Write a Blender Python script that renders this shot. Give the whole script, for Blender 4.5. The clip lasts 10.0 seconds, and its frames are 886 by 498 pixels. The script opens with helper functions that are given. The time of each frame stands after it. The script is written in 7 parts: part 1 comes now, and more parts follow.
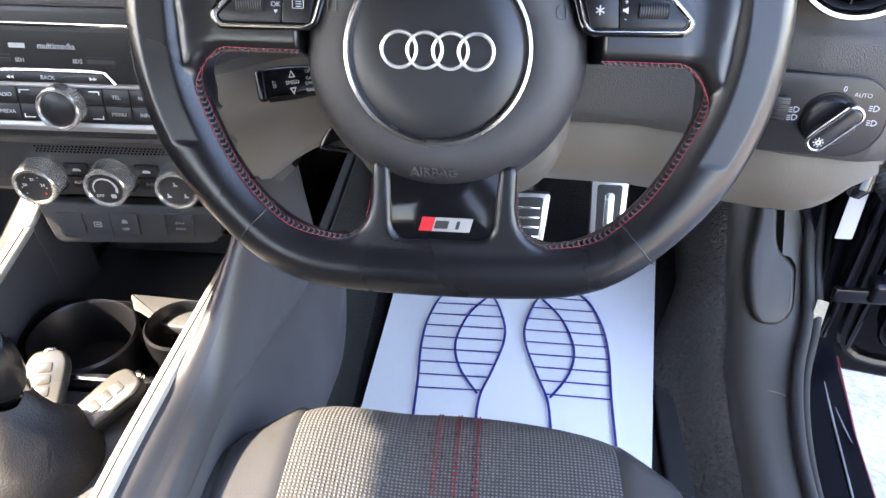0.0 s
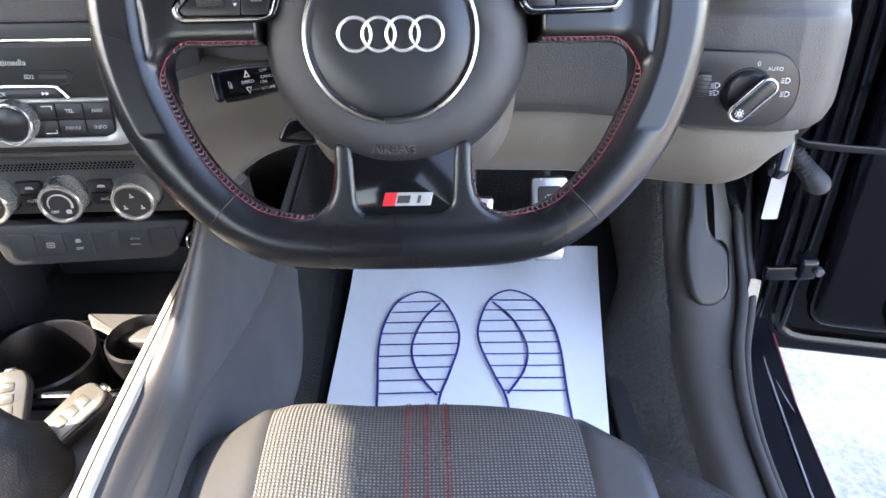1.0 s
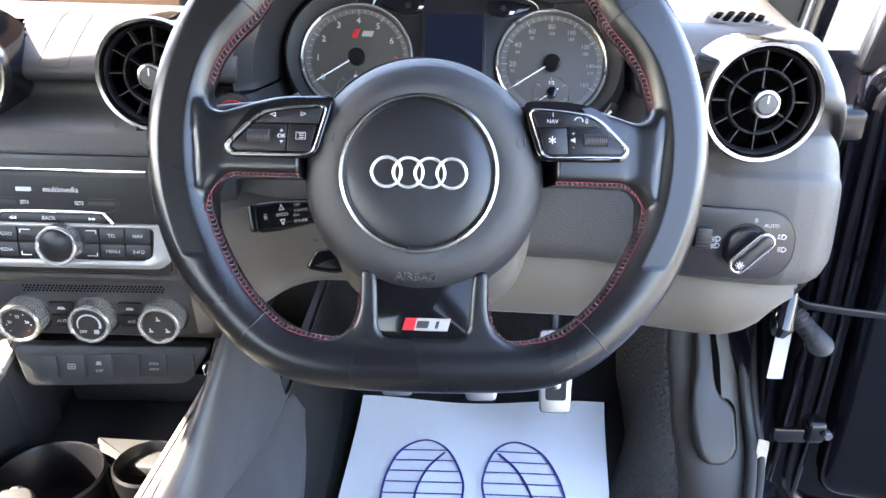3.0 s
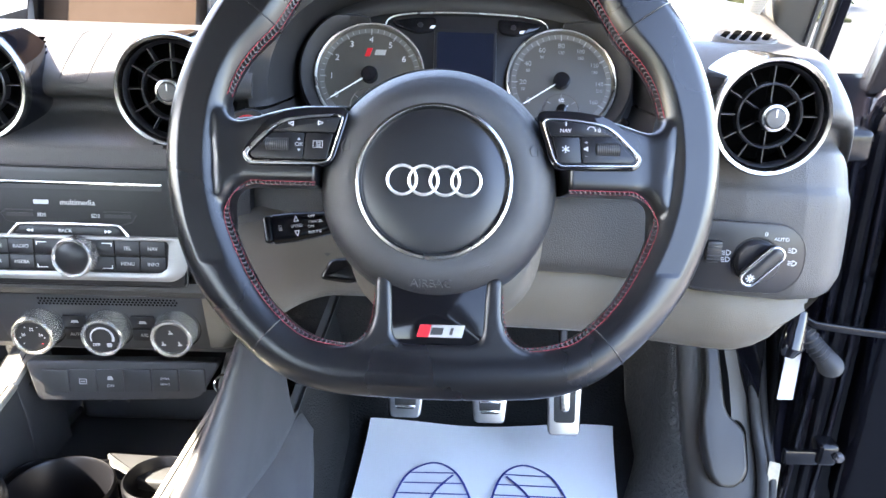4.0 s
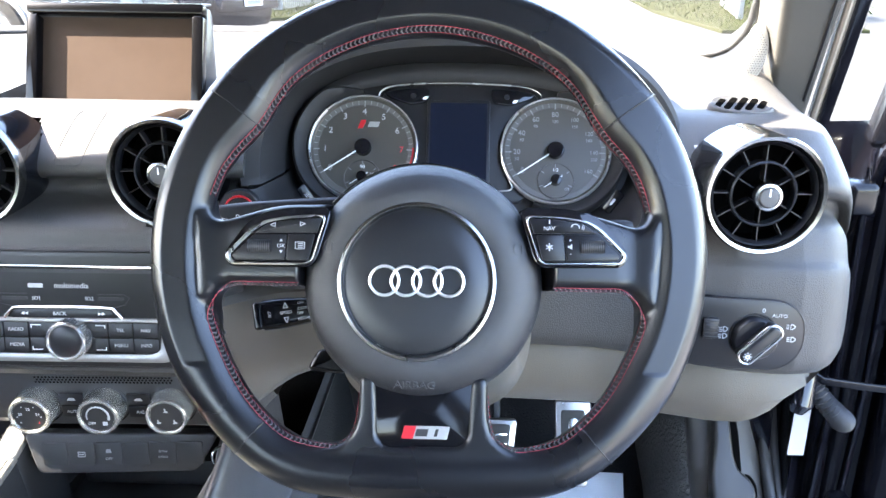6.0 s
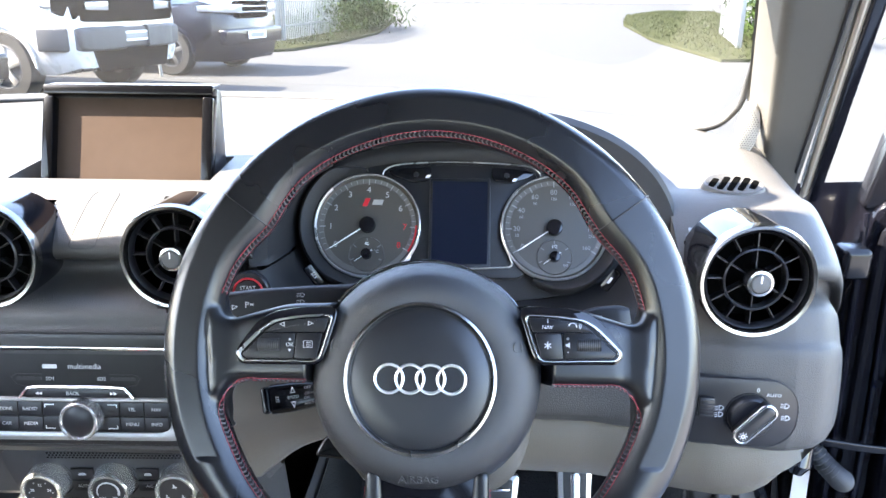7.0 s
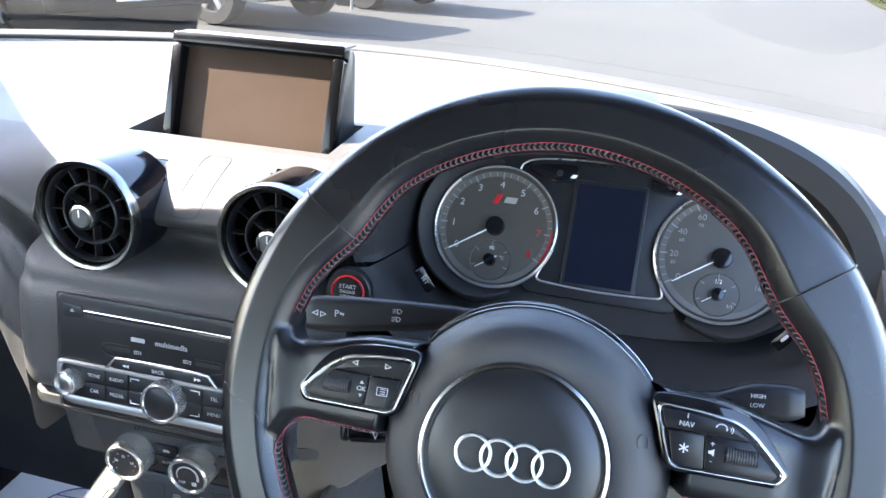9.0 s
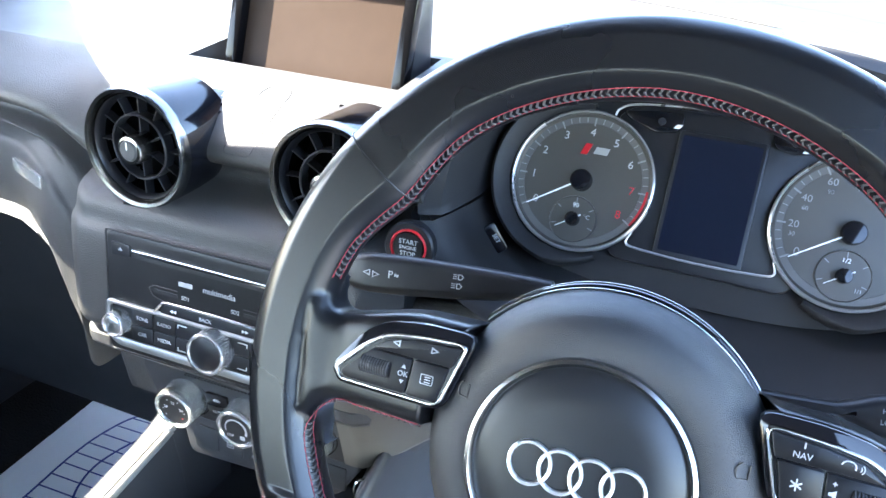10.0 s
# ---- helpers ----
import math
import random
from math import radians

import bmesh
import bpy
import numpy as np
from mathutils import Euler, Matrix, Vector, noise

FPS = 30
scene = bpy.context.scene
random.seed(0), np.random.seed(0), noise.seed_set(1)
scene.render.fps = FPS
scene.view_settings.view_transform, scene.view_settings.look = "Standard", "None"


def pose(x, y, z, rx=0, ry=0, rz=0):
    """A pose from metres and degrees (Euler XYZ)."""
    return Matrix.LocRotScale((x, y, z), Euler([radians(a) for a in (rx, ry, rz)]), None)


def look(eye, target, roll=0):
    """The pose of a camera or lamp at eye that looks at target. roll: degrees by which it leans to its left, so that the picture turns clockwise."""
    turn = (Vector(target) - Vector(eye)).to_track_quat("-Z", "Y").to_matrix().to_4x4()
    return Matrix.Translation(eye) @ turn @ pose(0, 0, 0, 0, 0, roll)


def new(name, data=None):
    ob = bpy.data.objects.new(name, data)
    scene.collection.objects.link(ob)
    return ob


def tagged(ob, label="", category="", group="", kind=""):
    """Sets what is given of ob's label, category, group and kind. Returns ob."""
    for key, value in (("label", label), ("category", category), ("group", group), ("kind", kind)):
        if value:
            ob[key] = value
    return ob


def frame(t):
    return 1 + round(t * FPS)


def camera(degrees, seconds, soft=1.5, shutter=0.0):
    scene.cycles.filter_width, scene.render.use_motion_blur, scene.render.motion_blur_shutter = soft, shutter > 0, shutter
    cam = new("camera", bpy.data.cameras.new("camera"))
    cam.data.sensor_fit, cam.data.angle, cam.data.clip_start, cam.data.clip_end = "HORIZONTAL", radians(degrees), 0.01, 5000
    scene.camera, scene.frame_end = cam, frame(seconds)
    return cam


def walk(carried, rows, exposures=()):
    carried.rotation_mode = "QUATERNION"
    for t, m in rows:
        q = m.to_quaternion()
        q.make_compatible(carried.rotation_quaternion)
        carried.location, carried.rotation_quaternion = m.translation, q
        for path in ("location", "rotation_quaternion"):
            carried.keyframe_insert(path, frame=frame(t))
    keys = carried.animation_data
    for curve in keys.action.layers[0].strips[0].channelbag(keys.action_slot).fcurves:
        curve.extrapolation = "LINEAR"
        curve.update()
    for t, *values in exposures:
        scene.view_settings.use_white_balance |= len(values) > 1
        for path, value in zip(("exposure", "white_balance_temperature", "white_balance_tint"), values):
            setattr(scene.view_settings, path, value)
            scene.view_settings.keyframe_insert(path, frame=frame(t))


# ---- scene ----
cam = camera(59.3, 10.0)
PATH = [
    (0, (0.033, 0.014, 1.097), (-0.085, 1.594, -0.124), 0.4),
    (0.5, (0.024, 0.009, 1.093), (0.006, 1.589, -0.134), 0.5),
    (1, (0.02, -0.029, 1.084), (0.056, 1.604, -0.07), -0.3),
    (1.5, (0.014, -0.044, 1.086), (0.084, 1.684, 0.082), 0.7),
    (2, (0.014, -0.046, 1.084), (0.078, 1.722, 0.151), 1.8),
    (2.5, (0.013, -0.06, 1.084), (0.049, 1.756, 0.247), 1.9),
    (3.8, (0.008, -0.069, 1.068), (0.016, 1.784, 0.316), 2.0),
    (4, (0.006, -0.075, 1.067), (0.012, 1.791, 0.347), 1.9),
    (4.5, (0.007, -0.08, 1.065), (0.007, 1.813, 0.42), 1.7),
    (5, (0.008, -0.078, 1.07), (0.016, 1.825, 0.456), 1.3),
    (6.3, (0.03, -0.048, 1.14), (-0.021, 1.826, 0.443), 0.6),
    (6.5, (0.026, -0.055, 1.156), (-0.014, 1.825, 0.474), 0.7),
    (7, (0.027, -0.055, 1.169), (-0.024, 1.845, 0.545), 0.4),
    (7.5, (0.025, -0.053, 1.166), (-0.031, 1.854, 0.565), 0.3),
    (8, (0.028, -0.053, 1.177), (-0.062, 1.852, 0.573), 0.4),
    (8.5, (0.047, -0.005, 1.191), (-0.164, 1.873, 0.535), 1.5),
    (9, (0.041, 0.069, 1.182), (-0.409, 1.863, 0.421), 3.2),
    (9.5, (0.037, 0.127, 1.168), (-0.559, 1.828, 0.3), 4.0),
    (10, (0.034, 0.144, 1.166), (-0.609, 1.798, 0.244), 3.2),
]
walk(cam, [(t, look(eye, target, roll)) for t, eye, target, roll in PATH], exposures=[(0, 4.46, 7650, 22), (2, 4.62, 7500, 20), (4.5, 4.90, 7050, 17), (6.5, 4.67, 6850, 15), (7.5, 4.50, 6850, 15), (9, 4.27, 6650, 14), (10, 4.70, 6350, 12)])

# ---- light ----
SUN_EL, SUN_AZ = 41.0, -98.0          # degrees; azimuth clockwise from +y, the way the car points
world = bpy.data.worlds.new("sky")
scene.world = world
world.use_nodes = True
wn = world.node_tree
sky = wn.nodes.new("ShaderNodeTexSky")
sky.sky_type, sky.sun_disc = "NISHITA", False
sky.sun_elevation, sky.sun_rotation = radians(SUN_EL), radians(SUN_AZ)
wn.links.new(sky.outputs[0], wn.nodes["Background"].inputs[0])
wn.nodes["Background"].inputs[1].default_value = 0.15
lamp = bpy.data.lights.new("sun", "SUN")
lamp.energy, lamp.angle, lamp.color = 3.4, radians(0.53), (1.0, 0.965, 0.84)
sun = new("sun", lamp)
SUN_DIR = Vector((math.cos(radians(SUN_EL)) * math.sin(radians(SUN_AZ)), math.cos(radians(SUN_EL)) * math.cos(radians(SUN_AZ)), math.sin(radians(SUN_EL))))
sun.matrix_basis = look(SUN_DIR * 20, (0, 0, 0))


# ---- materials ----
def mat(name, color, rough=0.5, metal=0.0, grain=900.0, relief=0.0, vary=0.12, blotch=9.0, coat=0.0, spec=0.5, wear=0.08, deep=0.0006):
    """A surface with fine grain relief, blotches of tone and uneven gloss."""
    m = bpy.data.materials.new(name)
    m.use_nodes = True
    nt = m.node_tree
    b = nt.nodes["Principled BSDF"]
    b.inputs["Metallic"].default_value = metal
    b.inputs["Coat Weight"].default_value = coat
    b.inputs["Coat Roughness"].default_value = 0.05
    b.inputs["Specular IOR Level"].default_value = spec
    tc = nt.nodes.new("ShaderNodeTexCoord")
    big = nt.nodes.new("ShaderNodeTexNoise")
    big.inputs["Scale"].default_value, big.inputs["Detail"].default_value = blotch, 5
    fine = nt.nodes.new("ShaderNodeTexNoise")
    fine.inputs["Scale"].default_value, fine.inputs["Detail"].default_value = grain, 3
    nt.links.new(tc.outputs["Object"], big.inputs["Vector"])
    nt.links.new(tc.outputs["Object"], fine.inputs["Vector"])
    mix = nt.nodes.new("ShaderNodeMix")
    mix.data_type = "RGBA"
    mix.inputs[6].default_value = (*[c * (1 - vary) for c in color], 1)
    mix.inputs[7].default_value = (*[min(1, c * (1 + vary)) for c in color], 1)
    add = nt.nodes.new("ShaderNodeMath")
    add.operation = "MULTIPLY_ADD"
    add.inputs[1].default_value = 0.5
    nt.links.new(fine.outputs["Fac"], add.inputs[0])
    half = nt.nodes.new("ShaderNodeMath")
    half.operation = "MULTIPLY"
    half.inputs[1].default_value = 0.5
    nt.links.new(big.outputs["Fac"], half.inputs[0])
    nt.links.new(half.outputs[0], add.inputs[2])
    nt.links.new(add.outputs[0], mix.inputs[0])
    nt.links.new(mix.outputs[2], b.inputs["Base Color"])
    ro = nt.nodes.new("ShaderNodeMapRange")
    ro.inputs["To Min"].default_value, ro.inputs["To Max"].default_value = max(0.02, rough - wear), min(1, rough + wear)
    ro.inputs["From Min"].default_value, ro.inputs["From Max"].default_value = 0.3, 0.7
    nt.links.new(big.outputs["Fac"], ro.inputs["Value"])
    nt.links.new(ro.outputs[0], b.inputs["Roughness"])
    if relief:
        bump = nt.nodes.new("ShaderNodeBump")
        bump.inputs["Strength"].default_value, bump.inputs["Distance"].default_value = relief, deep
        nt.links.new(fine.outputs["Fac"], bump.inputs["Height"])
        nt.links.new(bump.outputs[0], b.inputs["Normal"])
    return m


def pebbled(name, color, rough, cell, relief, deep=0.0008, spec=0.5):
    """Leather or soft-touch plastic with a pebbled grain."""
    m = mat(name, color, rough, vary=0.1, wear=0.06, spec=spec)
    nt = m.node_tree
    vor = nt.nodes.new("ShaderNodeTexVoronoi")
    vor.inputs["Scale"].default_value = cell
    tc = nt.nodes.new("ShaderNodeTexCoord")
    nt.links.new(tc.outputs["Object"], vor.inputs["Vector"])
    bump = nt.nodes.new("ShaderNodeBump")
    bump.inputs["Strength"].default_value, bump.inputs["Distance"].default_value = relief, deep
    bump.invert = True
    nt.links.new(vor.outputs["Distance"], bump.inputs["Height"])
    nt.links.new(bump.outputs[0], nt.nodes["Principled BSDF"].inputs["Normal"])
    return m


def tinted_glass(name, clear, gloss=0.05):
    """Thin glass: lets a share of the light through and mirrors a little."""
    m = bpy.data.materials.new(name)
    m.use_nodes = True
    nt = m.node_tree
    nt.nodes.remove(nt.nodes["Principled BSDF"])
    tr, gl, mx = (nt.nodes.new(n) for n in ("ShaderNodeBsdfTransparent", "ShaderNodeBsdfGlossy", "ShaderNodeMixShader"))
    tr.inputs[0].default_value = (clear * 0.99, clear, clear * 0.99, 1)
    gl.inputs["Roughness"].default_value = 0.02
    mx.inputs[0].default_value = gloss
    nt.links.new(tr.outputs[0], mx.inputs[1])
    nt.links.new(gl.outputs[0], mx.inputs[2])
    nt.links.new(mx.outputs[0], nt.nodes["Material Output"].inputs[0])
    return m


M_DASH = pebbled("soft_dash_plastic", (0.048, 0.0455, 0.0435), 0.52, 900, 0.35, spec=0.32)
M_LOWER = pebbled("hard_grey_plastic", (0.098, 0.085, 0.068), 0.45, 1200, 0.25, spec=0.35)
M_STRIP = pebbled("pale_satin_trim", (0.25, 0.24, 0.22), 0.42, 1400, 0.15)
M_CONSOLE = pebbled("console_plastic", (0.045, 0.045, 0.047), 0.48, 1100, 0.3)
M_LEATHER = pebbled("smooth_black_leather", (0.0055, 0.0057, 0.0070), 0.29, 1600, 0.08, 0.0003, spec=0.44)
M_SEATLEATHER = pebbled("grained_seat_leather", (0.017, 0.017, 0.018), 0.42, 420, 0.5, 0.0012)
M_SEATSMOOTH = pebbled("smooth_seat_leather", (0.038, 0.038, 0.039), 0.34, 1200, 0.2, 0.0005)
M_AIRBAG = pebbled("airbag_cover_grain", (0.0095, 0.010, 0.0125), 0.45, 2300, 0.45, 0.0005, spec=0.62)
M_INSERT = mat("gloss_black_insert", (0.004, 0.004, 0.005), 0.09, spec=0.2, wear=0.03)
M_SILVERPAINT = mat("silver_painted_trim", (0.42, 0.415, 0.40), 0.36, metal=0.6, wear=0.06)
M_SMOOTHBLACK = mat("smooth_black_plastic", (0.013, 0.013, 0.0150), 0.36, relief=0.05, spec=0.32)
M_CLIMATE = mat("satin_dark_panel", (0.030, 0.030, 0.032), 0.45, relief=0.08)
M_BLACK = mat("matt_black_plastic", (0.012, 0.012, 0.013), 0.55, relief=0.1)
M_PIANO = mat("gloss_black_lacquer", (0.005, 0.005, 0.0065), 0.07, spec=0.4, coat=0.2, wear=0.03)
M_RING = mat("satin_ring_chrome", (0.38, 0.376, 0.37), 0.24, metal=1.0, wear=0.06, vary=0.05)
M_VENTRING = mat("dull_vent_chrome", (0.27, 0.265, 0.255), 0.22, metal=1.0, wear=0.06, vary=0.05)
M_PAINT = mat("black_car_paint", (0.004, 0.004, 0.006), 0.12, spec=0.3, coat=0.25, wear=0.04)
M_CHROME = mat("satin_chrome", (0.80, 0.79, 0.77), 0.16, metal=1.0, wear=0.05, vary=0.04)
M_KNOB = mat("satin_silver_plastic", (0.62, 0.615, 0.595), 0.24, metal=0.8, wear=0.06, vary=0.06)
M_SILVER = mat("brushed_aluminium", (0.62, 0.61, 0.59), 0.32, metal=1.0, wear=0.06, vary=0.06)
M_RUBBER = mat("black_rubber", (0.015, 0.015, 0.015), 0.7, relief=0.3)
M_CARPET = mat("dark_carpet", (0.062, 0.059, 0.052), 0.95, grain=170, relief=1.0, vary=0.85, blotch=14, deep=0.006)
# darker copy of the carpet: footwell shade put into its colour
M_SHADECARPET = mat("shaded_carpet", (0.018, 0.018, 0.018), 0.95, grain=300, relief=1.0, vary=0.5, blotch=18, deep=0.004, spec=0.1)
M_PAPER = mat("white_paper", (0.86, 0.855, 0.845), 0.75, grain=300, relief=0.1, vary=0.03, blotch=6)
M_BLUEINK = mat("blue_print", (0.02, 0.03, 0.22), 0.6, vary=0.2)
M_RED = mat("red_enamel", (0.45, 0.012, 0.02), 0.35)
M_STITCH = mat("dark_stitch_cord", (0.045, 0.043, 0.045), 0.6)
M_THREAD = mat("red_thread", (0.26, 0.018, 0.03), 0.8, vary=0.3)
M_SEAM = mat("dark_red_thread", (0.17, 0.012, 0.02), 0.8, vary=0.3)
M_WHITE = mat("white_print", (0.75, 0.75, 0.75), 0.5)
M_GREYPRINT = mat("grey_print", (0.38, 0.38, 0.39), 0.5)
M_GAUGE = mat("gauge_face_grey", (0.074, 0.068, 0.060), 0.40, metal=0.4, vary=0.05)
M_SCREENGLASS = mat("dark_display", (0.006, 0.008, 0.016), 0.2, wear=0.03, spec=0.2)
M_DUSTYSCREEN = mat("dusty_display", (0.038, 0.0255, 0.019), 0.4, grain=60, spec=0.06, vary=0.25, wear=0.06)
M_HOODIN = mat("matt_dark_hood_lining", (0.015, 0.0145, 0.0155), 0.6, relief=0.15, spec=0.3)
M_SATINBLACK = mat("satin_black_switch", (0.006, 0.006, 0.0075), 0.34, spec=0.3)
M_EMBLEM = mat("bright_emblem_chrome", (0.82, 0.815, 0.80), 0.30, metal=0.75, wear=0.05, vary=0.03)
M_DISC = mat("satin_centre_disc", (0.008, 0.0085, 0.0105), 0.36, spec=0.5, relief=0.04)
M_DOORBLACK = mat("deep_black_trim", (0.003, 0.003, 0.004), 0.2, spec=0.25)
M_RAIL = mat("gloss_black_frame", (0.002, 0.002, 0.0025), 0.18, spec=0.2, wear=0.04)
M_INNER = pebbled("grey_inner_panel", (0.092, 0.081, 0.066), 0.45, 1200, 0.25, spec=0.35)
M_TRIMSILVER = mat("pale_silver_trim", (0.42, 0.415, 0.405), 0.28, metal=0.7, wear=0.05)
# near-black that paints the shade inside holes and gaps; also black grilles
M_VOID = mat("shade_and_grille_black", (0.002, 0.002, 0.002), 0.9, spec=0.0)
M_ROOF = mat("grey_headlining", (0.075, 0.073, 0.07), 0.95, relief=0.4)
M_PILLAR = pebbled("grey_pillar_trim", (0.056, 0.0535, 0.048), 0.6, 1500, 0.2)
M_KEY = mat("silver_key_plastic", (0.125, 0.123, 0.114), 0.28, metal=0.65)
M_SWITCH = mat("satin_grey_switch", (0.040, 0.041, 0.042), 0.42, relief=0.06)
M_DIMPRINT = mat("dim_grey_print", (0.21, 0.21, 0.21), 0.5)


# ---- mesh helpers ----
def to_mesh(name, bm, angle=38):
    bmesh.ops.recalc_face_normals(bm, faces=bm.faces[:])
    me = bpy.data.meshes.new(name)
    bm.to_mesh(me)
    bm.free()
    me.shade_smooth()
    me.set_sharp_from_angle(angle=radians(angle))
    return me


def part(name, bm, material, parent=None, label="", m=None, angle=38):
    """Links a bmesh (or a mesh that alike pieces share) as one mesh object, under a thing or a part."""
    me = bm if isinstance(bm, bpy.types.Mesh) else to_mesh(name, bm, angle)
    if material is not None and not me.materials:
        me.materials.append(material)
    ob = new(name, me)
    if m is not None:
        ob.matrix_basis = m
    if parent is not None:
        ob.parent = parent
        ob.matrix_parent_inverse = full(parent).inverted()
    if label:
        ob["label"] = label
    return ob


def full(ob):
    """The world matrix of a thing or part, without waiting for an update."""
    return ob.matrix_basis if ob.parent is None else full(ob.parent) @ ob.matrix_parent_inverse @ ob.matrix_basis


def thing(name, place, label, category, group="", kind=""):
    ob = new(name)
    ob.empty_display_size = 0.05
    ob.matrix_basis = Matrix.Translation(place)
    return tagged(ob, label, category, group, kind)


def quads(rows, closed_u=False, closed_v=False, caps=False):
    """A sheet from rows of points. closed_u joins the ends of each row, closed_v the last row to the first."""
    bm = bmesh.new()
    vs = [[bm.verts.new(p) for p in row] for row in rows]
    n, k = len(vs), len(vs[0])
    for i in range(n if closed_v else n - 1):
        for j in range(k if closed_u else k - 1):
            bm.faces.new((vs[i][j], vs[i][(j + 1) % k], vs[(i + 1) % n][(j + 1) % k], vs[(i + 1) % n][j]))
    if caps:
        bm.faces.new(vs[0])
        bm.faces.new(vs[-1])
    bm.normal_update()
    return bm


def spline(points, n, closed=False):
    """Catmull-Rom through points, n steps a span."""
    p = [Vector(q) for q in points]
    k = len(p)
    out = []
    for i in range(k if closed else k - 1):
        a, b, c, d = (p[(i - 1) % k], p[i], p[(i + 1) % k], p[(i + 2) % k]) if closed else (p[max(i - 1, 0)], p[i], p[i + 1], p[min(i + 2, k - 1)])
        for j in range(n):
            t = j / n
            out.append(0.5 * (2 * b + (c - a) * t + (2 * a - 5 * b + 4 * c - d) * t * t + (3 * b - a - 3 * c + d) * t ** 3))
    if not closed:
        out.append(p[-1])
    return out


def sweep(path, section, ref=(0, 0, 1), closed=False, caps=True):
    """section(i) gives (a, b) pairs: a to the side of the path, b along ref."""
    path = [Vector(p) for p in path]
    k = len(path)
    rows = []
    for i, p in enumerate(path):
        a, b = (path[(i - 1) % k], path[(i + 1) % k]) if closed else (path[max(i - 1, 0)], path[min(i + 1, k - 1)])
        tan = (b - a).normalized()
        side = tan.cross(Vector(ref)).normalized()
        up = side.cross(tan).normalized()
        rows.append([p + side * s + up * u for s, u in section(i)])
    return quads(rows, closed_u=True, closed_v=closed, caps=caps and not closed)


def oval(a, b, n=16):
    return [(a * math.cos(math.tau * i / n), b * math.sin(math.tau * i / n)) for i in range(n)]


def tube(path, r, n=10, closed=False, ref=(0, 0, 1)):
    return sweep(path, lambda i: oval(r, r, n), ref, closed)


def lathe(profile, n=48, closed_profile=False):
    """Turns (r, h) pairs about z."""
    rows = [[(r * math.cos(math.tau * i / n), r * math.sin(math.tau * i / n), h) for i in range(n)] for r, h in profile]
    bm = quads(rows, closed_u=True, closed_v=closed_profile)
    bmesh.ops.remove_doubles(bm, verts=bm.verts[:], dist=1e-6)
    return bm


def slab(outline, low, high, bevel=0.0, steps=2):
    """An outline in x, y raised from low to high, its top and bottom edges rounded."""
    bm = bmesh.new()
    f = bm.faces.new([bm.verts.new((x, y, low)) for x, y in outline])
    up = bmesh.ops.extrude_face_region(bm, geom=[f])
    vs = [g for g in up["geom"] if isinstance(g, bmesh.types.BMVert)]
    bmesh.ops.translate(bm, verts=vs, vec=(0, 0, high - low))
    if bevel:
        es = [e for e in bm.edges if abs(e.verts[0].co.z - e.verts[1].co.z) < 1e-7]
        bmesh.ops.bevel(bm, geom=es, offset=bevel, segments=steps, affect="EDGES", profile=0.5)
    return bm


def box(sx, sy, sz, bevel=0.002, at=(0, 0, 0), steps=2):
    bm = bmesh.new()
    bmesh.ops.create_cube(bm, size=1.0)
    for v in bm.verts:
        v.co = Vector((v.co.x * sx + at[0], v.co.y * sy + at[1], v.co.z * sz + at[2]))
    if bevel:
        bmesh.ops.bevel(bm, geom=bm.edges[:], offset=bevel, segments=steps, affect="EDGES", profile=0.5)
    return bm


def rounded(w, h, r, n=5, cx=0.0, cy=0.0):
    """A rectangle w by h with round corners, as an outline."""
    pts = []
    for sx, sy, a0 in ((1, 1, 0), (-1, 1, 90), (-1, -1, 180), (1, -1, 270)):
        for i in range(n + 1):
            a = radians(a0 + 90 * i / n)
            pts.append((cx + sx * (w / 2 - r) + r * math.cos(a), cy + sy * (h / 2 - r) + r * math.sin(a)))
    return pts


def polyround(points, r, n=4):
    """A polygon with its corners rounded by r."""
    k, out = len(points), []
    for i in range(k):
        a, b, c = (Vector(points[j % k]).to_2d() for j in (i - 1, i, i + 1))
        da, dc = (a - b), (c - b)
        cut = min(r, da.length * 0.45, dc.length * 0.45)
        p, q = b + da.normalized() * cut, b + dc.normalized() * cut
        for j in range(n + 1):
            t = j / n
            out.append(tuple((1 - t) ** 2 * p + 2 * t * (1 - t) * b + t * t * q))
    return out


def words(text, size, depth=0.0002, align="CENTER"):
    """Writing in the built-in font, as a mesh in x, y."""
    cu = bpy.data.curves.new("writing", "FONT")
    cu.body, cu.size, cu.extrude, cu.align_x, cu.align_y = text, size, depth, align, "CENTER"
    cu.resolution_u = 3
    ob = bpy.data.objects.new("writing", cu)
    scene.collection.objects.link(ob)
    dg = bpy.context.evaluated_depsgraph_get()
    me = bpy.data.meshes.new_from_object(ob.evaluated_get(dg))
    bpy.data.objects.remove(ob)
    bpy.data.curves.remove(cu)
    me.materials.clear()
    return me


def axes(o, x, y):
    """A frame with its origin, its x and y axes (made square)."""
    x = Vector(x).normalized()
    z = x.cross(Vector(y)).normalized()
    y = z.cross(x)
    m = Matrix((x, y, z)).transposed().to_4x4()
    m.translation = o
    return m


def at(m, x, y, z=0.0, turn=0.0):
    return m @ Matrix.Translation((x, y, z)) @ Matrix.Rotation(radians(turn), 4, "Z")


def lerp(x, xs, ys):
    return float(np.interp(x, xs, ys))


def smooth_step(v):
    v = min(1, max(0, v))
    return v * v * (3 - 2 * v)


# ---- ground and car shell ----
MID = -0.31                            # the car's centre line; the steering wheel stands at x = 0


def screen_base(x):
    return 1.065 - 0.72 * (x - MID) ** 2


